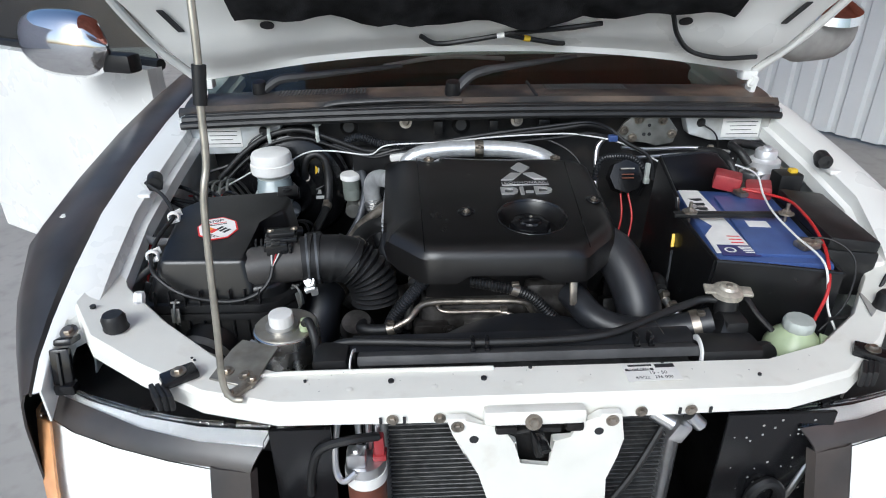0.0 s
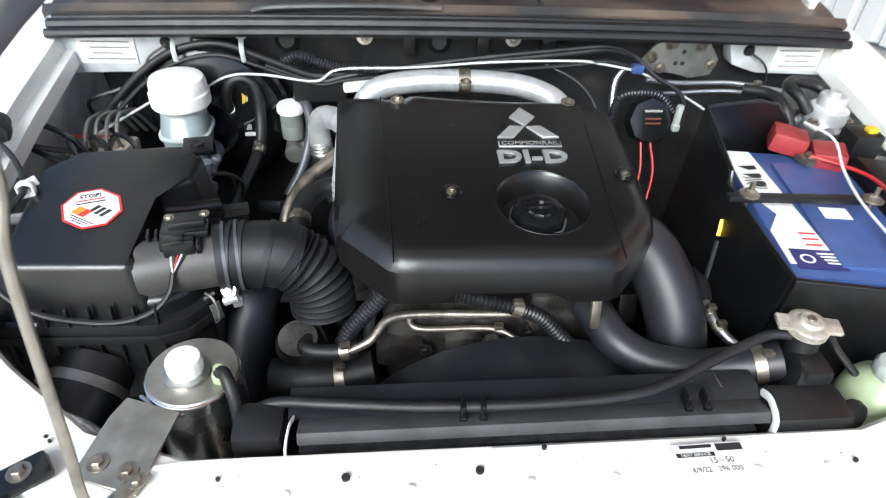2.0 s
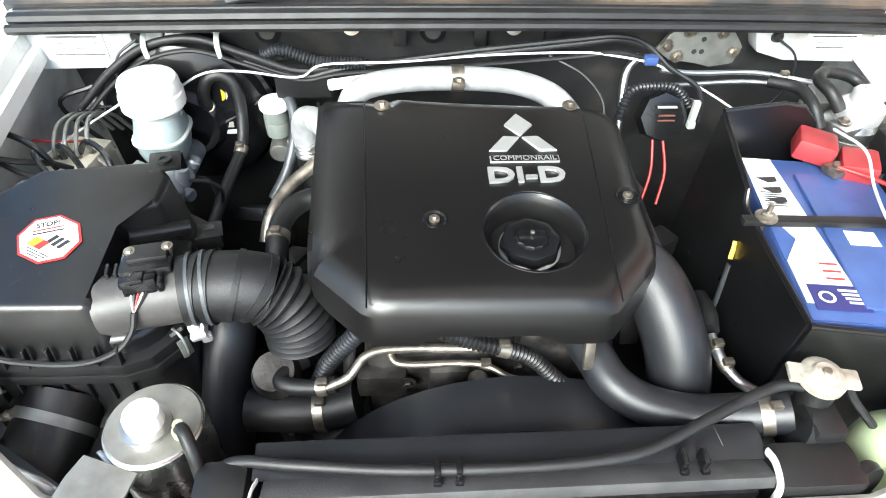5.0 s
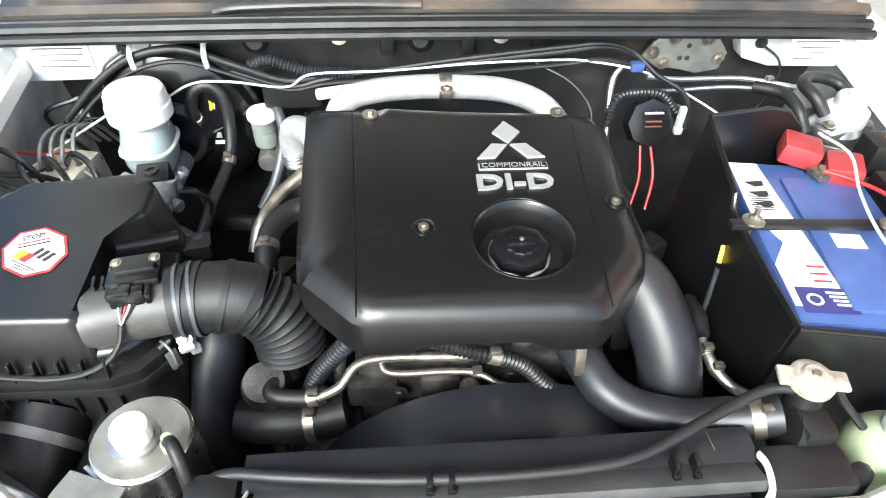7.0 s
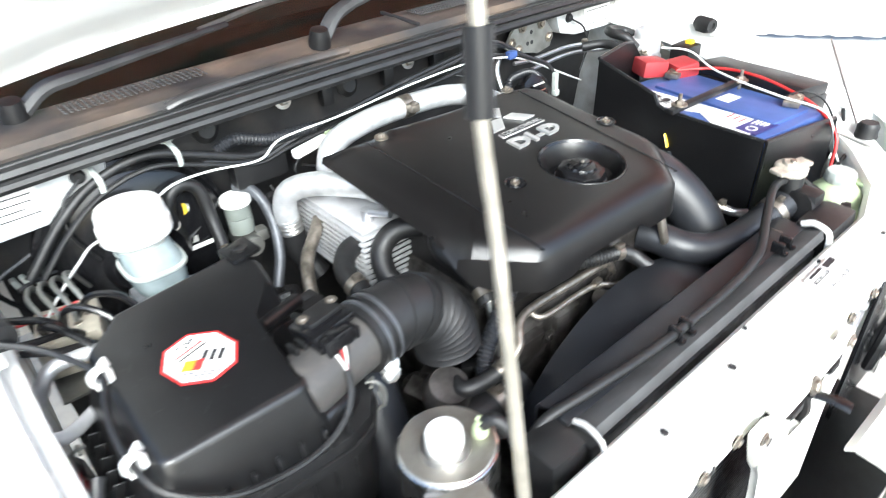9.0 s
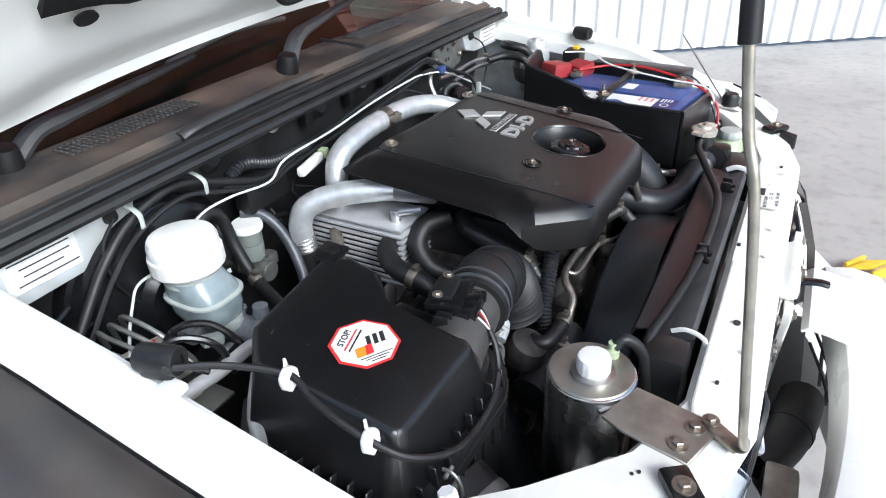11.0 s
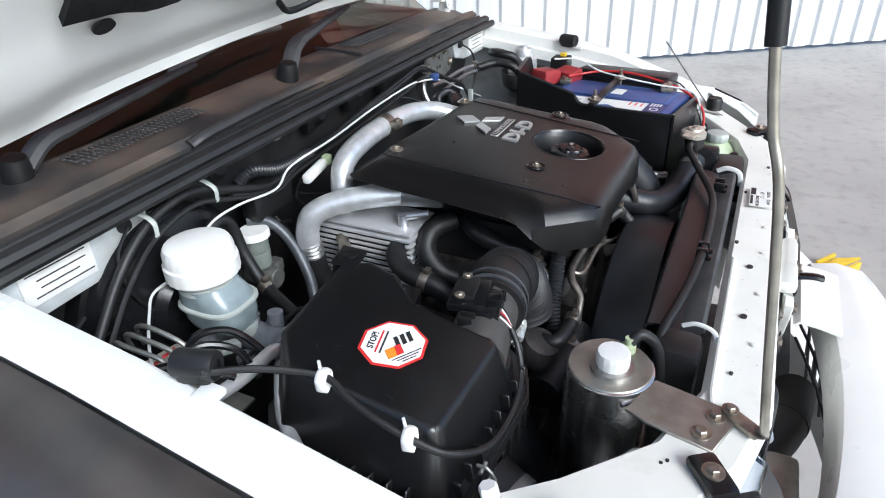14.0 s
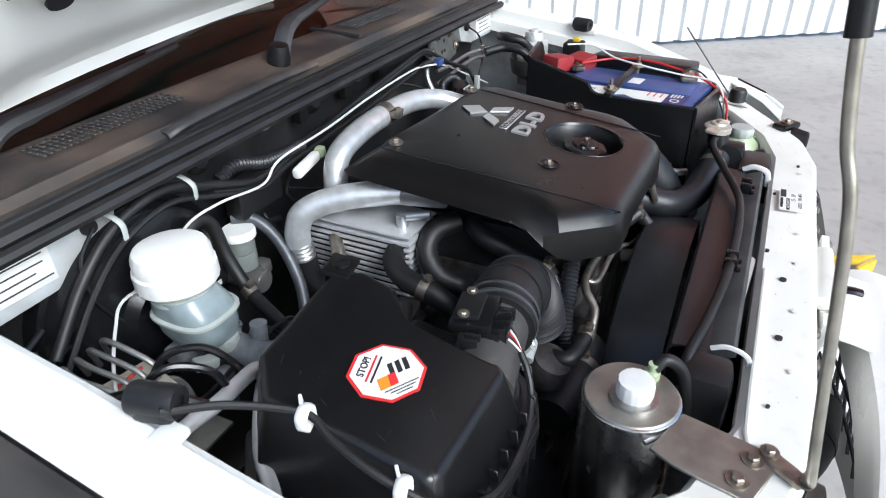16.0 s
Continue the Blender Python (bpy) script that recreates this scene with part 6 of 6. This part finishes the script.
def soft_ring(cx, cy, z, hx, hy, n=36, p=3.2):
    """One level of a rounded tank."""
    out = []
    for k in range(n):
        a = 2 * math.pi * k / n
        c, d = math.cos(a), math.sin(a)
        r = (abs(c) ** p + abs(d) ** p) ** (-1 / p)
        out.append((cx + hx * r * c, cy + hy * r * d, z))
    return out


def tank_body(levels):
    bm = loft([soft_ring(*lv) for lv in levels], True)
    bm.faces.ensure_lookup_table()
    bmesh.ops.holes_fill(bm, edges=[e for e in bm.edges if e.is_boundary], sides=40)
    return bm


part("tank", tank_body([(-0.447, 1.094, 1.066, 0.033, 0.033, 36, 2.2), (-0.446, 1.092, 1.058, 0.033, 0.035, 36, 2.6), (-0.445, 1.088, 1.048, 0.034, 0.039), (-0.444, 1.086, 1.040, 0.0345, 0.041)]), "fluid", brake, "translucent tank of pale fluid")
part("tank_seam", tank_body([(-0.444, 1.086, 1.041, 0.0365, 0.043), (-0.444, 1.086, 1.0395, 0.0385, 0.045), (-0.444, 1.086, 1.0365, 0.0385, 0.045), (-0.444, 1.086, 1.035, 0.0365, 0.043)]), "ivory", brake)
part("tank_base", tank_body([(-0.444, 1.086, 1.036, 0.0345, 0.041), (-0.444, 1.085, 1.020, 0.034, 0.0405), (-0.443, 1.084, 1.010, 0.032, 0.038), (-0.442, 1.082, 1.004, 0.028, 0.034)]), "fluid", brake)
for y in (1.058, 1.10):
    part("tank_foot", lathe([(0, 1.004), (0.015, 1.004), (0.016, 0.994), (0.013, 0.988), (0, 0.988)], (-0.438, y, 0), seg=20), "ivory", brake)
part("level_plug", rbox((-0.476, 1.052, 0.996), (0.026, 0.016, 0.012), 0.003, (0, 15, -20)), "ivory", brake)
for x, y, z, ax in ((-0.412, 1.075, 0.985, (0.6, 0, 1)), (-0.412, 1.038, 0.988, (0.6, -0.2, 1)), (-0.462, 1.04, 0.975, (-1, -0.2, 0.2)), (-0.412, 1.02, 0.975, (1, -0.6, 0)), (-0.45, 1.015, 0.978, (-0.4, -1, 0.1))):
    part("casting_boss", lathe([(0, 0), (0.010, 0), (0.010, 0.010), (0.0075, 0.013), (0, 0.0135)], (x, y, z), ax, 18), "cast_blue", brake)
part("master_cylinder", join(tube([(-0.425, 1.13, 0.975), (-0.43, 1.01, 0.98)], 0.019, 18, 1), lathe([(0, 0), (0.021, 0), (0.021, 0.012), (0, 0.014)], (-0.43, 1.013, 0.98), (0, -1, 0), 20), tube([(-0.43, 1.06, 0.98), (-0.43, 1.06, 1.0)], 0.014, 14, 1), tube([(-0.415, 1.03, 0.985), (-0.412, 1.03, 1.012)], 0.010, 12, 1), rbox((-0.455, 1.10, 0.985), (0.05, 0.03, 0.022), 0.006)), "cast_blue", brake, "cast aluminium master cylinder")
for pts in ([(-0.41, 1.03, 0.99), (-0.375, 1.02, 0.995), (-0.36, 1.02, 0.975), (-0.37, 1.01, 0.94)], [(-0.41, 1.05, 0.98), (-0.385, 1.045, 0.98), (-0.375, 1.035, 0.955), (-0.385, 1.02, 0.93)], [(-0.46, 1.03, 0.985), (-0.51, 1.02, 0.99), (-0.55, 1.03, 1.0), (-0.575, 1.04, 1.03)]):
    part("brake_pipe", tube(pts, 0.0028, 8, 5), "dark", brake)

clutch = thing("clutch_reservoir", (-0.295, 1.16, 0.94), "small clutch fluid reservoir with white cap", "reservoir")
part("cap", lathe([(0, 1.044), (0.021, 1.044), (0.023, 1.041), (0.023, 1.033), (0, 1.033)], (-0.295, 1.157, 0), seg=40, wave=0.01, lobes=20), "white_cap", clutch)
part("tank", lathe([(0, 1.033), (0.019, 1.033), (0.0195, 1.012), (0.018, 1.010), (0.0195, 1.006), (0.0185, 0.985), (0, 0.985)], (-0.295, 1.158, 0), seg=32), "smoky", clutch)
part("cylinder", join(lathe([(0, 0), (0.016, 0), (0.017, 0.01), (0.017, 0.06), (0, 0.06)], (-0.293, 1.13, 0.965), (0, 1, 0), 20), lathe([(0, 0.001), (0.013, 0.0), (0.014, -0.002)], (-0.293, 1.129, 0.965), (0, -1, 0), 16), rbox((-0.272, 1.15, 0.972), (0.02, 0.02, 0.02), 0.004)), "grey_plate", clutch)

absu = thing("brake_modulator", (-0.60, 1.05, 0.93), "brake hydraulic block with steel pipes", "hydraulic unit")
part("block", rbox((-0.605, 1.055, 1.0), (0.07, 0.075, 0.05), 0.004, (0, 0, -12)), "cream", absu, "pale metal valve block")
part("motor", lathe([(0, 0), (0.03, 0), (0.03, 0.07), (0, 0.07)], (-0.60, 1.08, 0.94), (0.2, 0, -1), 20), "dark", absu)
for k in range(4):
    x = -0.625 + 0.015 * k
    part("pipe_union", bolt((x, 1.04 + 0.012 * (k % 2), 1.02), 0.006), "zinc", absu)
    part("hydraulic_pipe", tube([(x, 1.04 + 0.012 * (k % 2), 1.028), (x, 1.05, 1.045), (x - 0.005, 1.09, 1.05 + 0.003 * k), (x + 0.005, 1.13, 1.04), (x + 0.02, 1.15, 1.0)], 0.003, 8, 5), "grey_plate", absu)
    part("pipe_holder", rbox((-0.633 + 0.011 * k, 1.195, 1.018), (0.007, 0.012, 0.018), 0.002, (0, -15, 0)), "ivory", absu)
part("tray_bracket", rbox((-0.60, 1.03, 0.965), (0.09, 0.08, 0.004), 0.001), "grey_plate", absu)
absu.location.x += 0.045

for pts, r, m, label in (
    ([(-0.64, 0.98, 1.075), (-0.60, 0.985, 1.06), (-0.565, 1.0, 1.045), (-0.55, 1.02, 1.02)], 0.004, "dark", "dark steel brake pipe by the fender"),
    ([(-0.63, 0.99, 1.06), (-0.585, 0.975, 1.045), (-0.55, 0.985, 1.03), (-0.54, 1.01, 1.0)], 0.0035, "dark", "dark steel brake pipe by the fender"),
    ([(-0.56, 1.04, 1.01), (-0.53, 1.045, 1.02), (-0.515, 1.04, 1.0), (-0.515, 1.03, 0.96)], 0.0035, "grey_plate", "grey steel brake pipe behind the filter box"),
    ([(-0.62, 0.86, 1.04), (-0.61, 0.80, 1.0), (-0.61, 0.74, 0.94)], 0.003, "red_wire", "thin red wire down the inner fender"),
    ([(-0.625, 0.88, 1.04), (-0.618, 0.83, 1.0), (-0.615, 0.77, 0.94)], 0.003, "rubber", "thin black wire down the inner fender"),
):
    hose(pts, r, label, m, "brake_pipe" if m in ("dark", "grey_plate") else "wire", category="pipe" if m in ("dark", "grey_plate") else "wire", seg=8)

for pts in (
    [(-0.640, 1.035, 1.075), (-0.605, 1.020, 1.072), (-0.575, 1.005, 1.062), (-0.56, 1.0, 1.035)],
    [(-0.565, 1.035, 1.03), (-0.558, 1.020, 1.058), (-0.540, 1.005, 1.062), (-0.520, 0.985, 1.045), (-0.515, 0.97, 1.01)],
    [(-0.548, 1.045, 1.03), (-0.528, 1.035, 1.055), (-0.500, 1.015, 1.050), (-0.485, 0.99, 1.02), (-0.48, 0.97, 0.98)],
    [(-0.585, 1.03, 1.03), (-0.585, 1.010, 1.058), (-0.570, 0.985, 1.060), (-0.550, 0.965, 1.04)],
):
    hose(pts, 0.0042, "black coated brake pipe arching over the valve block", "plastic_gloss", "brake_pipe", category="pipe", seg=8)

# ---- radiator ----
radiator = thing("radiator", (0, 0.57, 0.60), "black radiator with plastic end tanks", "radiator")
part("core", rbox((0, 0.565, 0.79), (0.47, 0.045, 0.38), 0.002), "fins", radiator)
part("top_cover", rbox((0.003, 0.553, 0.999), (0.475, 0.028, 0.014), 0.0025, (-22, 0, 0)), "strip", radiator, "dark grey foam strip on the radiator")
part("shroud_lip", thick(loft([[(x, 0.566, 1.002), (x, 0.592, 1.005), (x, 0.603, 1.003), (x, 0.607, 0.997), (x, 0.608, 0.93)] for x in (-0.245, -0.1, 0.05, 0.2, 0.245)]), 0.003), "shroud", radiator)
rows = []
for i in range(17):
    a = radians(25 + 130 * i / 16)
    rows.append([(0.02 + 0.25 * math.cos(a) * k, y, 0.735 + 0.25 * math.sin(a) * k) for k, y in ((1.0, 0.615), (1.0, 0.655), (0.98, 0.685), (0.94, 0.69))])
part("fan_shroud", thick(loft(rows), 0.003), "shroud", radiator, "curved black fan shroud")
part("end_tank", join(rbox((0.285, 0.556, 0.985), (0.09, 0.05, 0.05), 0.012), lathe([(0, 0), (0.022, 0), (0.024, 0.006), (0.022, 0.012), (0, 0.012)], (0.332, 0.552, 0.985), (0.3, -0.9, 0.2), 20), tube([(0.285, 0.60, 1.0), (0.31, 0.595, 0.99)], 0.026, 16, 1)), "plastic", radiator)
part("end_tank", join(rbox((-0.272, 0.562, 0.972), (0.052, 0.05, 0.075), 0.014), lathe([(0, 0), (0.025, 0), (0.025, 0.05), (0, 0.05)], (-0.272, 0.562, 0.90), (0, 0, 1), 20)), "plastic", radiator)
for x, y in ((0.240, 0.547), (-0.243, 0.540)):
    part("retaining_clip", tube([(x, y - 0.016, 0.985), (x, y - 0.012, 1.008), (x + 0.002, y + 0.008, 1.014), (x + 0.004, y + 0.024, 1.006)], 0.0045 if x > 0 else 0.003, 8, 5, flat=0.5), "white_cap", radiator, "white retaining clip")
part("filler_neck", join(tube([(0.306, 0.612, 0.985), (0.308, 0.623, 1.04)], 0.017, 16, 1), rbox((0.308, 0.60, 1.005), (0.035, 0.05, 0.04), 0.010)), "plastic", radiator)
rcap = part("pressure_cap", join(lathe([(0, 0.012), (0.011, 0.0115), (0.014, 0.008), (0.019, 0.007), (0.0225, 0.004), (0.0225, -0.004), (0.018, -0.006)], (0.308, 0.625, 1.046), (0, -0.05, 1), 40), rbox((0.308, 0.625, 1.049), (0.068, 0.022, 0.006), 0.003, (3, 0, -12))), "cap_metal", radiator, "worn metal radiator cap with two ears")
part("cap_button", lathe([(0, 0.0145), (0.004, 0.014), (0.005, 0.0115)], (0.308, 0.625, 1.046), (0, -0.05, 1), 16), "zinc", rcap)
for x in (0.155, 0.175, -0.075, -0.055):
    part("hose_clip", join(rbox((x, 0.562, 1.014), (0.006, 0.016, 0.016), 0.002), rbox((x, 0.552, 1.008), (0.008, 0.006, 0.008), 0.002)), "plastic_gloss", radiator)
part("scratch", rbox((0.20, 0.592, 1.0098), (0.0008, 0.030, 0.0004), 0, (4, 0, 6)), "zinc", radiator)

# ---- coolant bottle and washer filler ----
bottle = thing("coolant_bottle", (0.392, 0.585, 0.90), "pale green coolant overflow bottle", "bottle")
part("tank", lathe([(0, 0.90), (0.036, 0.90), (0.041, 0.92), (0.042, 0.955), (0.040, 0.975), (0.033, 0.990), (0.024, 0.999), (0.020, 1.004), (0, 1.004)], (0.392, 0.588, 0), seg=40), "green_tank", bottle)
part("cap", lathe([(0, 1.004), (0.020, 1.004), (0.0215, 1.006), (0.0215, 1.016), (0.019, 1.020), (0, 1.021)], (0.392, 0.588, 0), seg=48, wave=0.02, lobes=12), "ivory", bottle, "round greyish cap")
part("mount_ear", join(plate([(0.415, 0.562), (0.440, 0.540), (0.452, 0.556), (0.425, 0.585)], 0.992, 0.005, 0.001)), "green_tank", bottle)
for x, y in ((0.434, 0.556),):
    part("ear_bolt", bolt((x, y, 0.997), 0.007), "dark", bottle)
part("outlet_hose", tube([(0.365, 0.60, 0.99), (0.345, 0.62, 1.01), (0.33, 0.63, 1.03), (0.315, 0.63, 1.035)], 0.0045, 8, 5), "rubber", bottle)
bottle.location.x += 0.012
washer = thing("washer_filler", (0.59, 0.72, 0.96), "white washer fluid filler with cap", "bottle")
part("neck", lathe([(0, 0.96), (0.022, 0.96), (0.024, 1.0), (0.02, 1.03), (0, 1.03)], (0.588, 0.72, 0), seg=24), "ivory", washer)
part("cap", lathe([(0, 1.03), (0.026, 1.03), (0.027, 1.034), (0.027, 1.045), (0.024, 1.05), (0, 1.05)], (0.588, 0.72, 0), seg=30), "white_cap", washer)

# ---- wiring along the bulkhead ----
FW = [(-0.573, 1.14, 1.045), (-0.514, 1.15, 1.10), (-0.458, 1.155, 1.134), (-0.392, 1.155, 1.145), (-0.326, 1.155, 1.122), (-0.249, 1.155, 1.094), (-0.182, 1.155, 1.103), (-0.015, 1.15, 1.12), (0.152, 1.15, 1.138), (0.219, 1.15, 1.146), (0.265, 1.155, 1.133)]
hose(FW, 0.006, "thick taped black wiring loom on the bulkhead", "rubber", "wiring_loom", category="wiring", seg=10)
hose([(x, y - 0.008, z - 0.013 - 0.004 * math.sin(9 * x)) for x, y, z in FW], 0.0035, "black wiring loom on the bulkhead", "rubber", "wiring_loom", category="wiring", seg=8)
hose([(x, y - 0.004, z + 0.010 * math.sin(7 * x + 1)) for x, y, z in FW[4:]] + [(0.30, 1.13, 1.11), (0.345, 1.11, 1.085), (0.352, 1.09, 1.04)], 0.004, "black wiring loom on the bulkhead", "plastic", "wiring_loom", category="wiring", seg=8)
hose([(-0.443, 1.13, 1.066), (-0.386, 1.14, 1.098), (-0.329, 1.14, 1.102), (-0.25, 1.14, 1.092), (-0.21, 1.14, 1.112), (-0.098, 1.14, 1.116), (0.027, 1.14, 1.126), (0.153, 1.14, 1.13), (0.206, 1.14, 1.126), (0.288, 1.14, 1.108), (0.371, 1.13, 1.069), (0.445, 1.11, 1.03)], 0.0018, "long white wire along the bulkhead", "white_wire", "wire", category="wire", seg=8)
hose([(-0.60, 1.02, 1.03), (-0.56, 1.075, 1.042), (-0.52, 1.115, 1.055), (-0.49, 1.135, 1.064), (-0.443, 1.13, 1.066)], 0.0018, "white wire behind the reservoir", "white_wire", "wire", category="wire", seg=6)
hose([(-0.62, 0.965, 1.0), (-0.592, 0.972, 1.03), (-0.535, 0.972, 1.024), (-0.478, 0.978, 1.016), (-0.462, 0.985, 0.99), (-0.46, 0.99, 0.94)], 0.008, "bare aluminium pipe behind the filter box", "plate_alu", "metal_pipe", category="pipe")
hose([(-0.62, 1.07, 1.035), (-0.58, 1.065, 1.035), (-0.54, 1.06, 1.04)], 0.0018, "short red wire behind the reservoir", "red_wire", "wire", category="wire", seg=6)
hose([(0.12, 1.15, 1.12), (0.17, 1.13, 1.10), (0.20, 1.11, 1.07), (0.205, 1.09, 1.04)], 0.0022, "thin black wire behind the engine", "rubber", "wire", category="wire", seg=6)
hose([(0.23, 1.10, 1.04), (0.245, 1.12, 1.075), (0.28, 1.13, 1.08), (0.32, 1.13, 1.075), (0.345, 1.12, 1.05)], 0.0065, "corrugated black wiring conduit", "rubber_blue", "wiring_conduit", category="conduit", ridge=0.001, pitch=0.006)
hose([(0.235, 1.10, 0.99), (0.238, 1.12, 1.04), (0.243, 1.15, 1.09), (0.262, 1.16, 1.115)], 0.006, "grey metal pipe behind the engine", "brushed", "metal_pipe", category="pipe")
hose([(-0.30, 1.165, 1.115), (-0.27, 1.16, 1.125), (-0.22, 1.155, 1.11), (-0.15, 1.15, 1.108)], 0.0085, "corrugated black wiring conduit", "rubber_blue", "wiring_conduit", category="conduit", ridge=0.001, pitch=0.005)
plug = thing("wiring_plug", (-0.16, 1.12, 1.085), "white taped plug with green end", "plug")
part("wrap", rbox((-0.175, 1.125, 1.092), (0.062, 0.013, 0.015), 0.005, (0, -4, 8)), "label", plug)
part("green_end", rbox((-0.135, 1.13, 1.095), (0.014, 0.013, 0.015), 0.003, (0, -4, 8)), "green_tank", plug, "green plug end")
part("blue_end", rbox((0.272, 1.14, 1.118), (0.02, 0.014, 0.014), 0.003), "blue", plug)
for x in (-0.36, -0.461):
    c = thing("loom_clip", (x, 1.19, 1.12), "zinc cable clip on the bulkhead", "clip", "loom clips")
    part("strap", join(tube([(x, 1.195, 1.145), (x, 1.17, 1.15), (x + 0.003, 1.145, 1.14), (x + 0.004, 1.145, 1.12)], 0.0038, 8, 4, flat=0.4), bolt((x, 1.172, 1.152), 0.006, (0, -0.4, 1))), "ivory", c)
single("control_module", rbox((-0.245, 1.165, 1.075), (0.085, 0.03, 0.05), 0.005), "plastic", (-0.245, 1.165, 1.05), "black control module box on the bulkhead", "module")
single("light_strip", rbox((-0.41, 1.192, 1.152), (0.075, 0.006, 0.008), 0.002), "label", (-0.41, 1.192, 1.148), "white label strip on the bulkhead", "label")
for k in range(10):
    random.seed(40 + k)
    x0 = random.uniform(-0.6, 0.45)
    a = (x0, 1.17, random.uniform(0.98, 1.10))
    b = (x0 + random.uniform(-0.08, 0.12), 1.155, a[2] + random.uniform(-0.06, 0.02))
    c = (b[0] + random.uniform(-0.05, 0.1), 1.16, b[2] - random.uniform(0.02, 0.10))
    hose([a, b, c], random.choice((0.0025, 0.0035, 0.005)), "black wire on the bulkhead", random.choice(("rubber", "plastic")), "wire", category="wire", seg=6)

# rubber cable holders on the fenders
for s, x, y, z in ((-1, -0.63, 0.925, 1.112), (1, 0.635, 0.957, 1.115)):
    h = thing("fender_buffer", (x, y, z), "black rubber buffer on a white fender tab", "buffer", "fender buffers")
    part("roll", join(rbox((x - s * 0.012, y, z + 0.010), (0.026, 0.034, 0.024), 0.008, (0, 0, -17 * s)), lathe([(0.006, -0.019), (0.0125, -0.019), (0.0135, -0.016), (0.0135, 0.016), (0.0125, 0.019), (0.006, 0.019)], (x - s * 0.012, y, z + 0.013), (0.3 * s, 1, 0), 20)), "rubber", h)
    part("tab", rbox((x, y - 0.02, z - 0.004), (0.022, 0.022, 0.008), 0.003), "paint", h)
single("fender_print", letters("CIRCUITBREAKERS", 0.010, 0.0002, pose(0.591, 0.77, 1.02, 90, 0, -90)), "ink", (0.591, 0.77, 1.01), "black printed word on the inner fender", "print")

# service sticker on the beam
tag = thing("service_sticker", (0.157, 0.497, 1.0042), "white oil service sticker with handwriting", "sticker")
T_M = pose(0.157, 0.4965, 1.0058, 0, 0, 1)
flat("paper", plate([(-0.036, -0.017), (0.036, -0.017), (0.036, 0.017), (-0.036, 0.017)], 0, 0.0006, 0), "label", T_M, tag)
flat("heading_bar", plate([(-0.028, 0.012), (0.004, 0.012), (0.004, 0.0155), (-0.028, 0.0155)], 0.0007, 0.0003, 0), "ink", T_M, tag)
flat("heading_block", plate([(0.008, 0.008), (0.034, 0.008), (0.034, 0.0155), (0.008, 0.0155)], 0.0007, 0.0003, 0), "ink", T_M, tag)
flat("band", plate([(-0.034, 0.003), (0.004, 0.003), (0.004, 0.0075), (-0.034, 0.0075)], 0.0007, 0.0003, 0), "ink", T_M, tag)
flat("band_text", letters("NEXT SERVICE", 0.0045, 0.0001, Matrix.Translation((-0.015, 0.0052, 0.0012))), "label", T_M, tag)
flat("handwriting", letters("15 - 50", 0.0085, 0.0001, Matrix.Translation((0.008, -0.002, 0.0008))), "ink", T_M, tag)
flat("handwriting", letters("4/9/22   296 000", 0.0075, 0.0001, Matrix.Translation((0.0, -0.011, 0.0008))), "ink", T_M, tag)
pad_tag = thing("beam_pad", (0.55, 0.62, 1.03), "worn grey-brown pad on the crossmember", "pad")
part("pad", plate([(0.51, 0.588), (0.545, 0.62), (0.565, 0.66), (0.53, 0.65)], 1.020, 0.002, 0.0005, Matrix.Identity(4)), "seal_paint", pad_tag)

# aerial beside the headlight
aerial = thing("whip_aerial", (0.33, 0.45, 0.76), "thin steel whip aerial with black spring base", "aerial")
part("whip", tube([(0.432, 0.50, 0.935), (0.50, 0.575, 0.99), (0.575, 0.65, 1.05), (0.66, 0.74, 1.13)], 0.0018, 6, 3), "brushed", aerial)
part("spring_base", join(tube([(0.400, 0.470, 0.90), (0.430, 0.498, 0.933)], 0.009, 12, 1), lathe([(0, 0), (0.010, 0), (0.006, 0.012), (0, 0.014)], (0.430, 0.498, 0.933), (0.6, 0.6, 0.6), 14)), "rubber", aerial)
part("mast", tube([(0.33, 0.445, 0.76), (0.365, 0.452, 0.83), (0.400, 0.470, 0.90)], 0.0042, 8, 3), "brushed", aerial)

# floor of the bay and things lying beside the car
under = thing("undertray", (0, 0.85, 0.49), "black splash tray and chassis rails under the engine", "tray")
part("tray", rbox((0, 0.85, 0.50), (1.16, 0.8, 0.02), 0.004), "dark", under)
for x in (-0.45, 0.45):
    part("chassis_rail", rbox((x, 0.85, 0.60), (0.16, 0.6, 0.2), 0.03), "dark", under)
crate = thing("yellow_crate", (1.80, 0.09, 0.0), "yellow slatted plastic piece on the floor", "crate")
for k in range(6):
    part("slat", rbox((1.745 + 0.016 * k, 0.115 - 0.012 * k, 0.045), (0.007, 0.10, 0.012), 0.002, (0, 0, 25)), "yellow", crate)
for x, y in ((1.80, 0.135), (1.765, 0.045)):
    part("rail", rbox((x, y, 0.025), (0.12, 0.014, 0.05), 0.004, (0, 0, -35)), "yellow", crate)
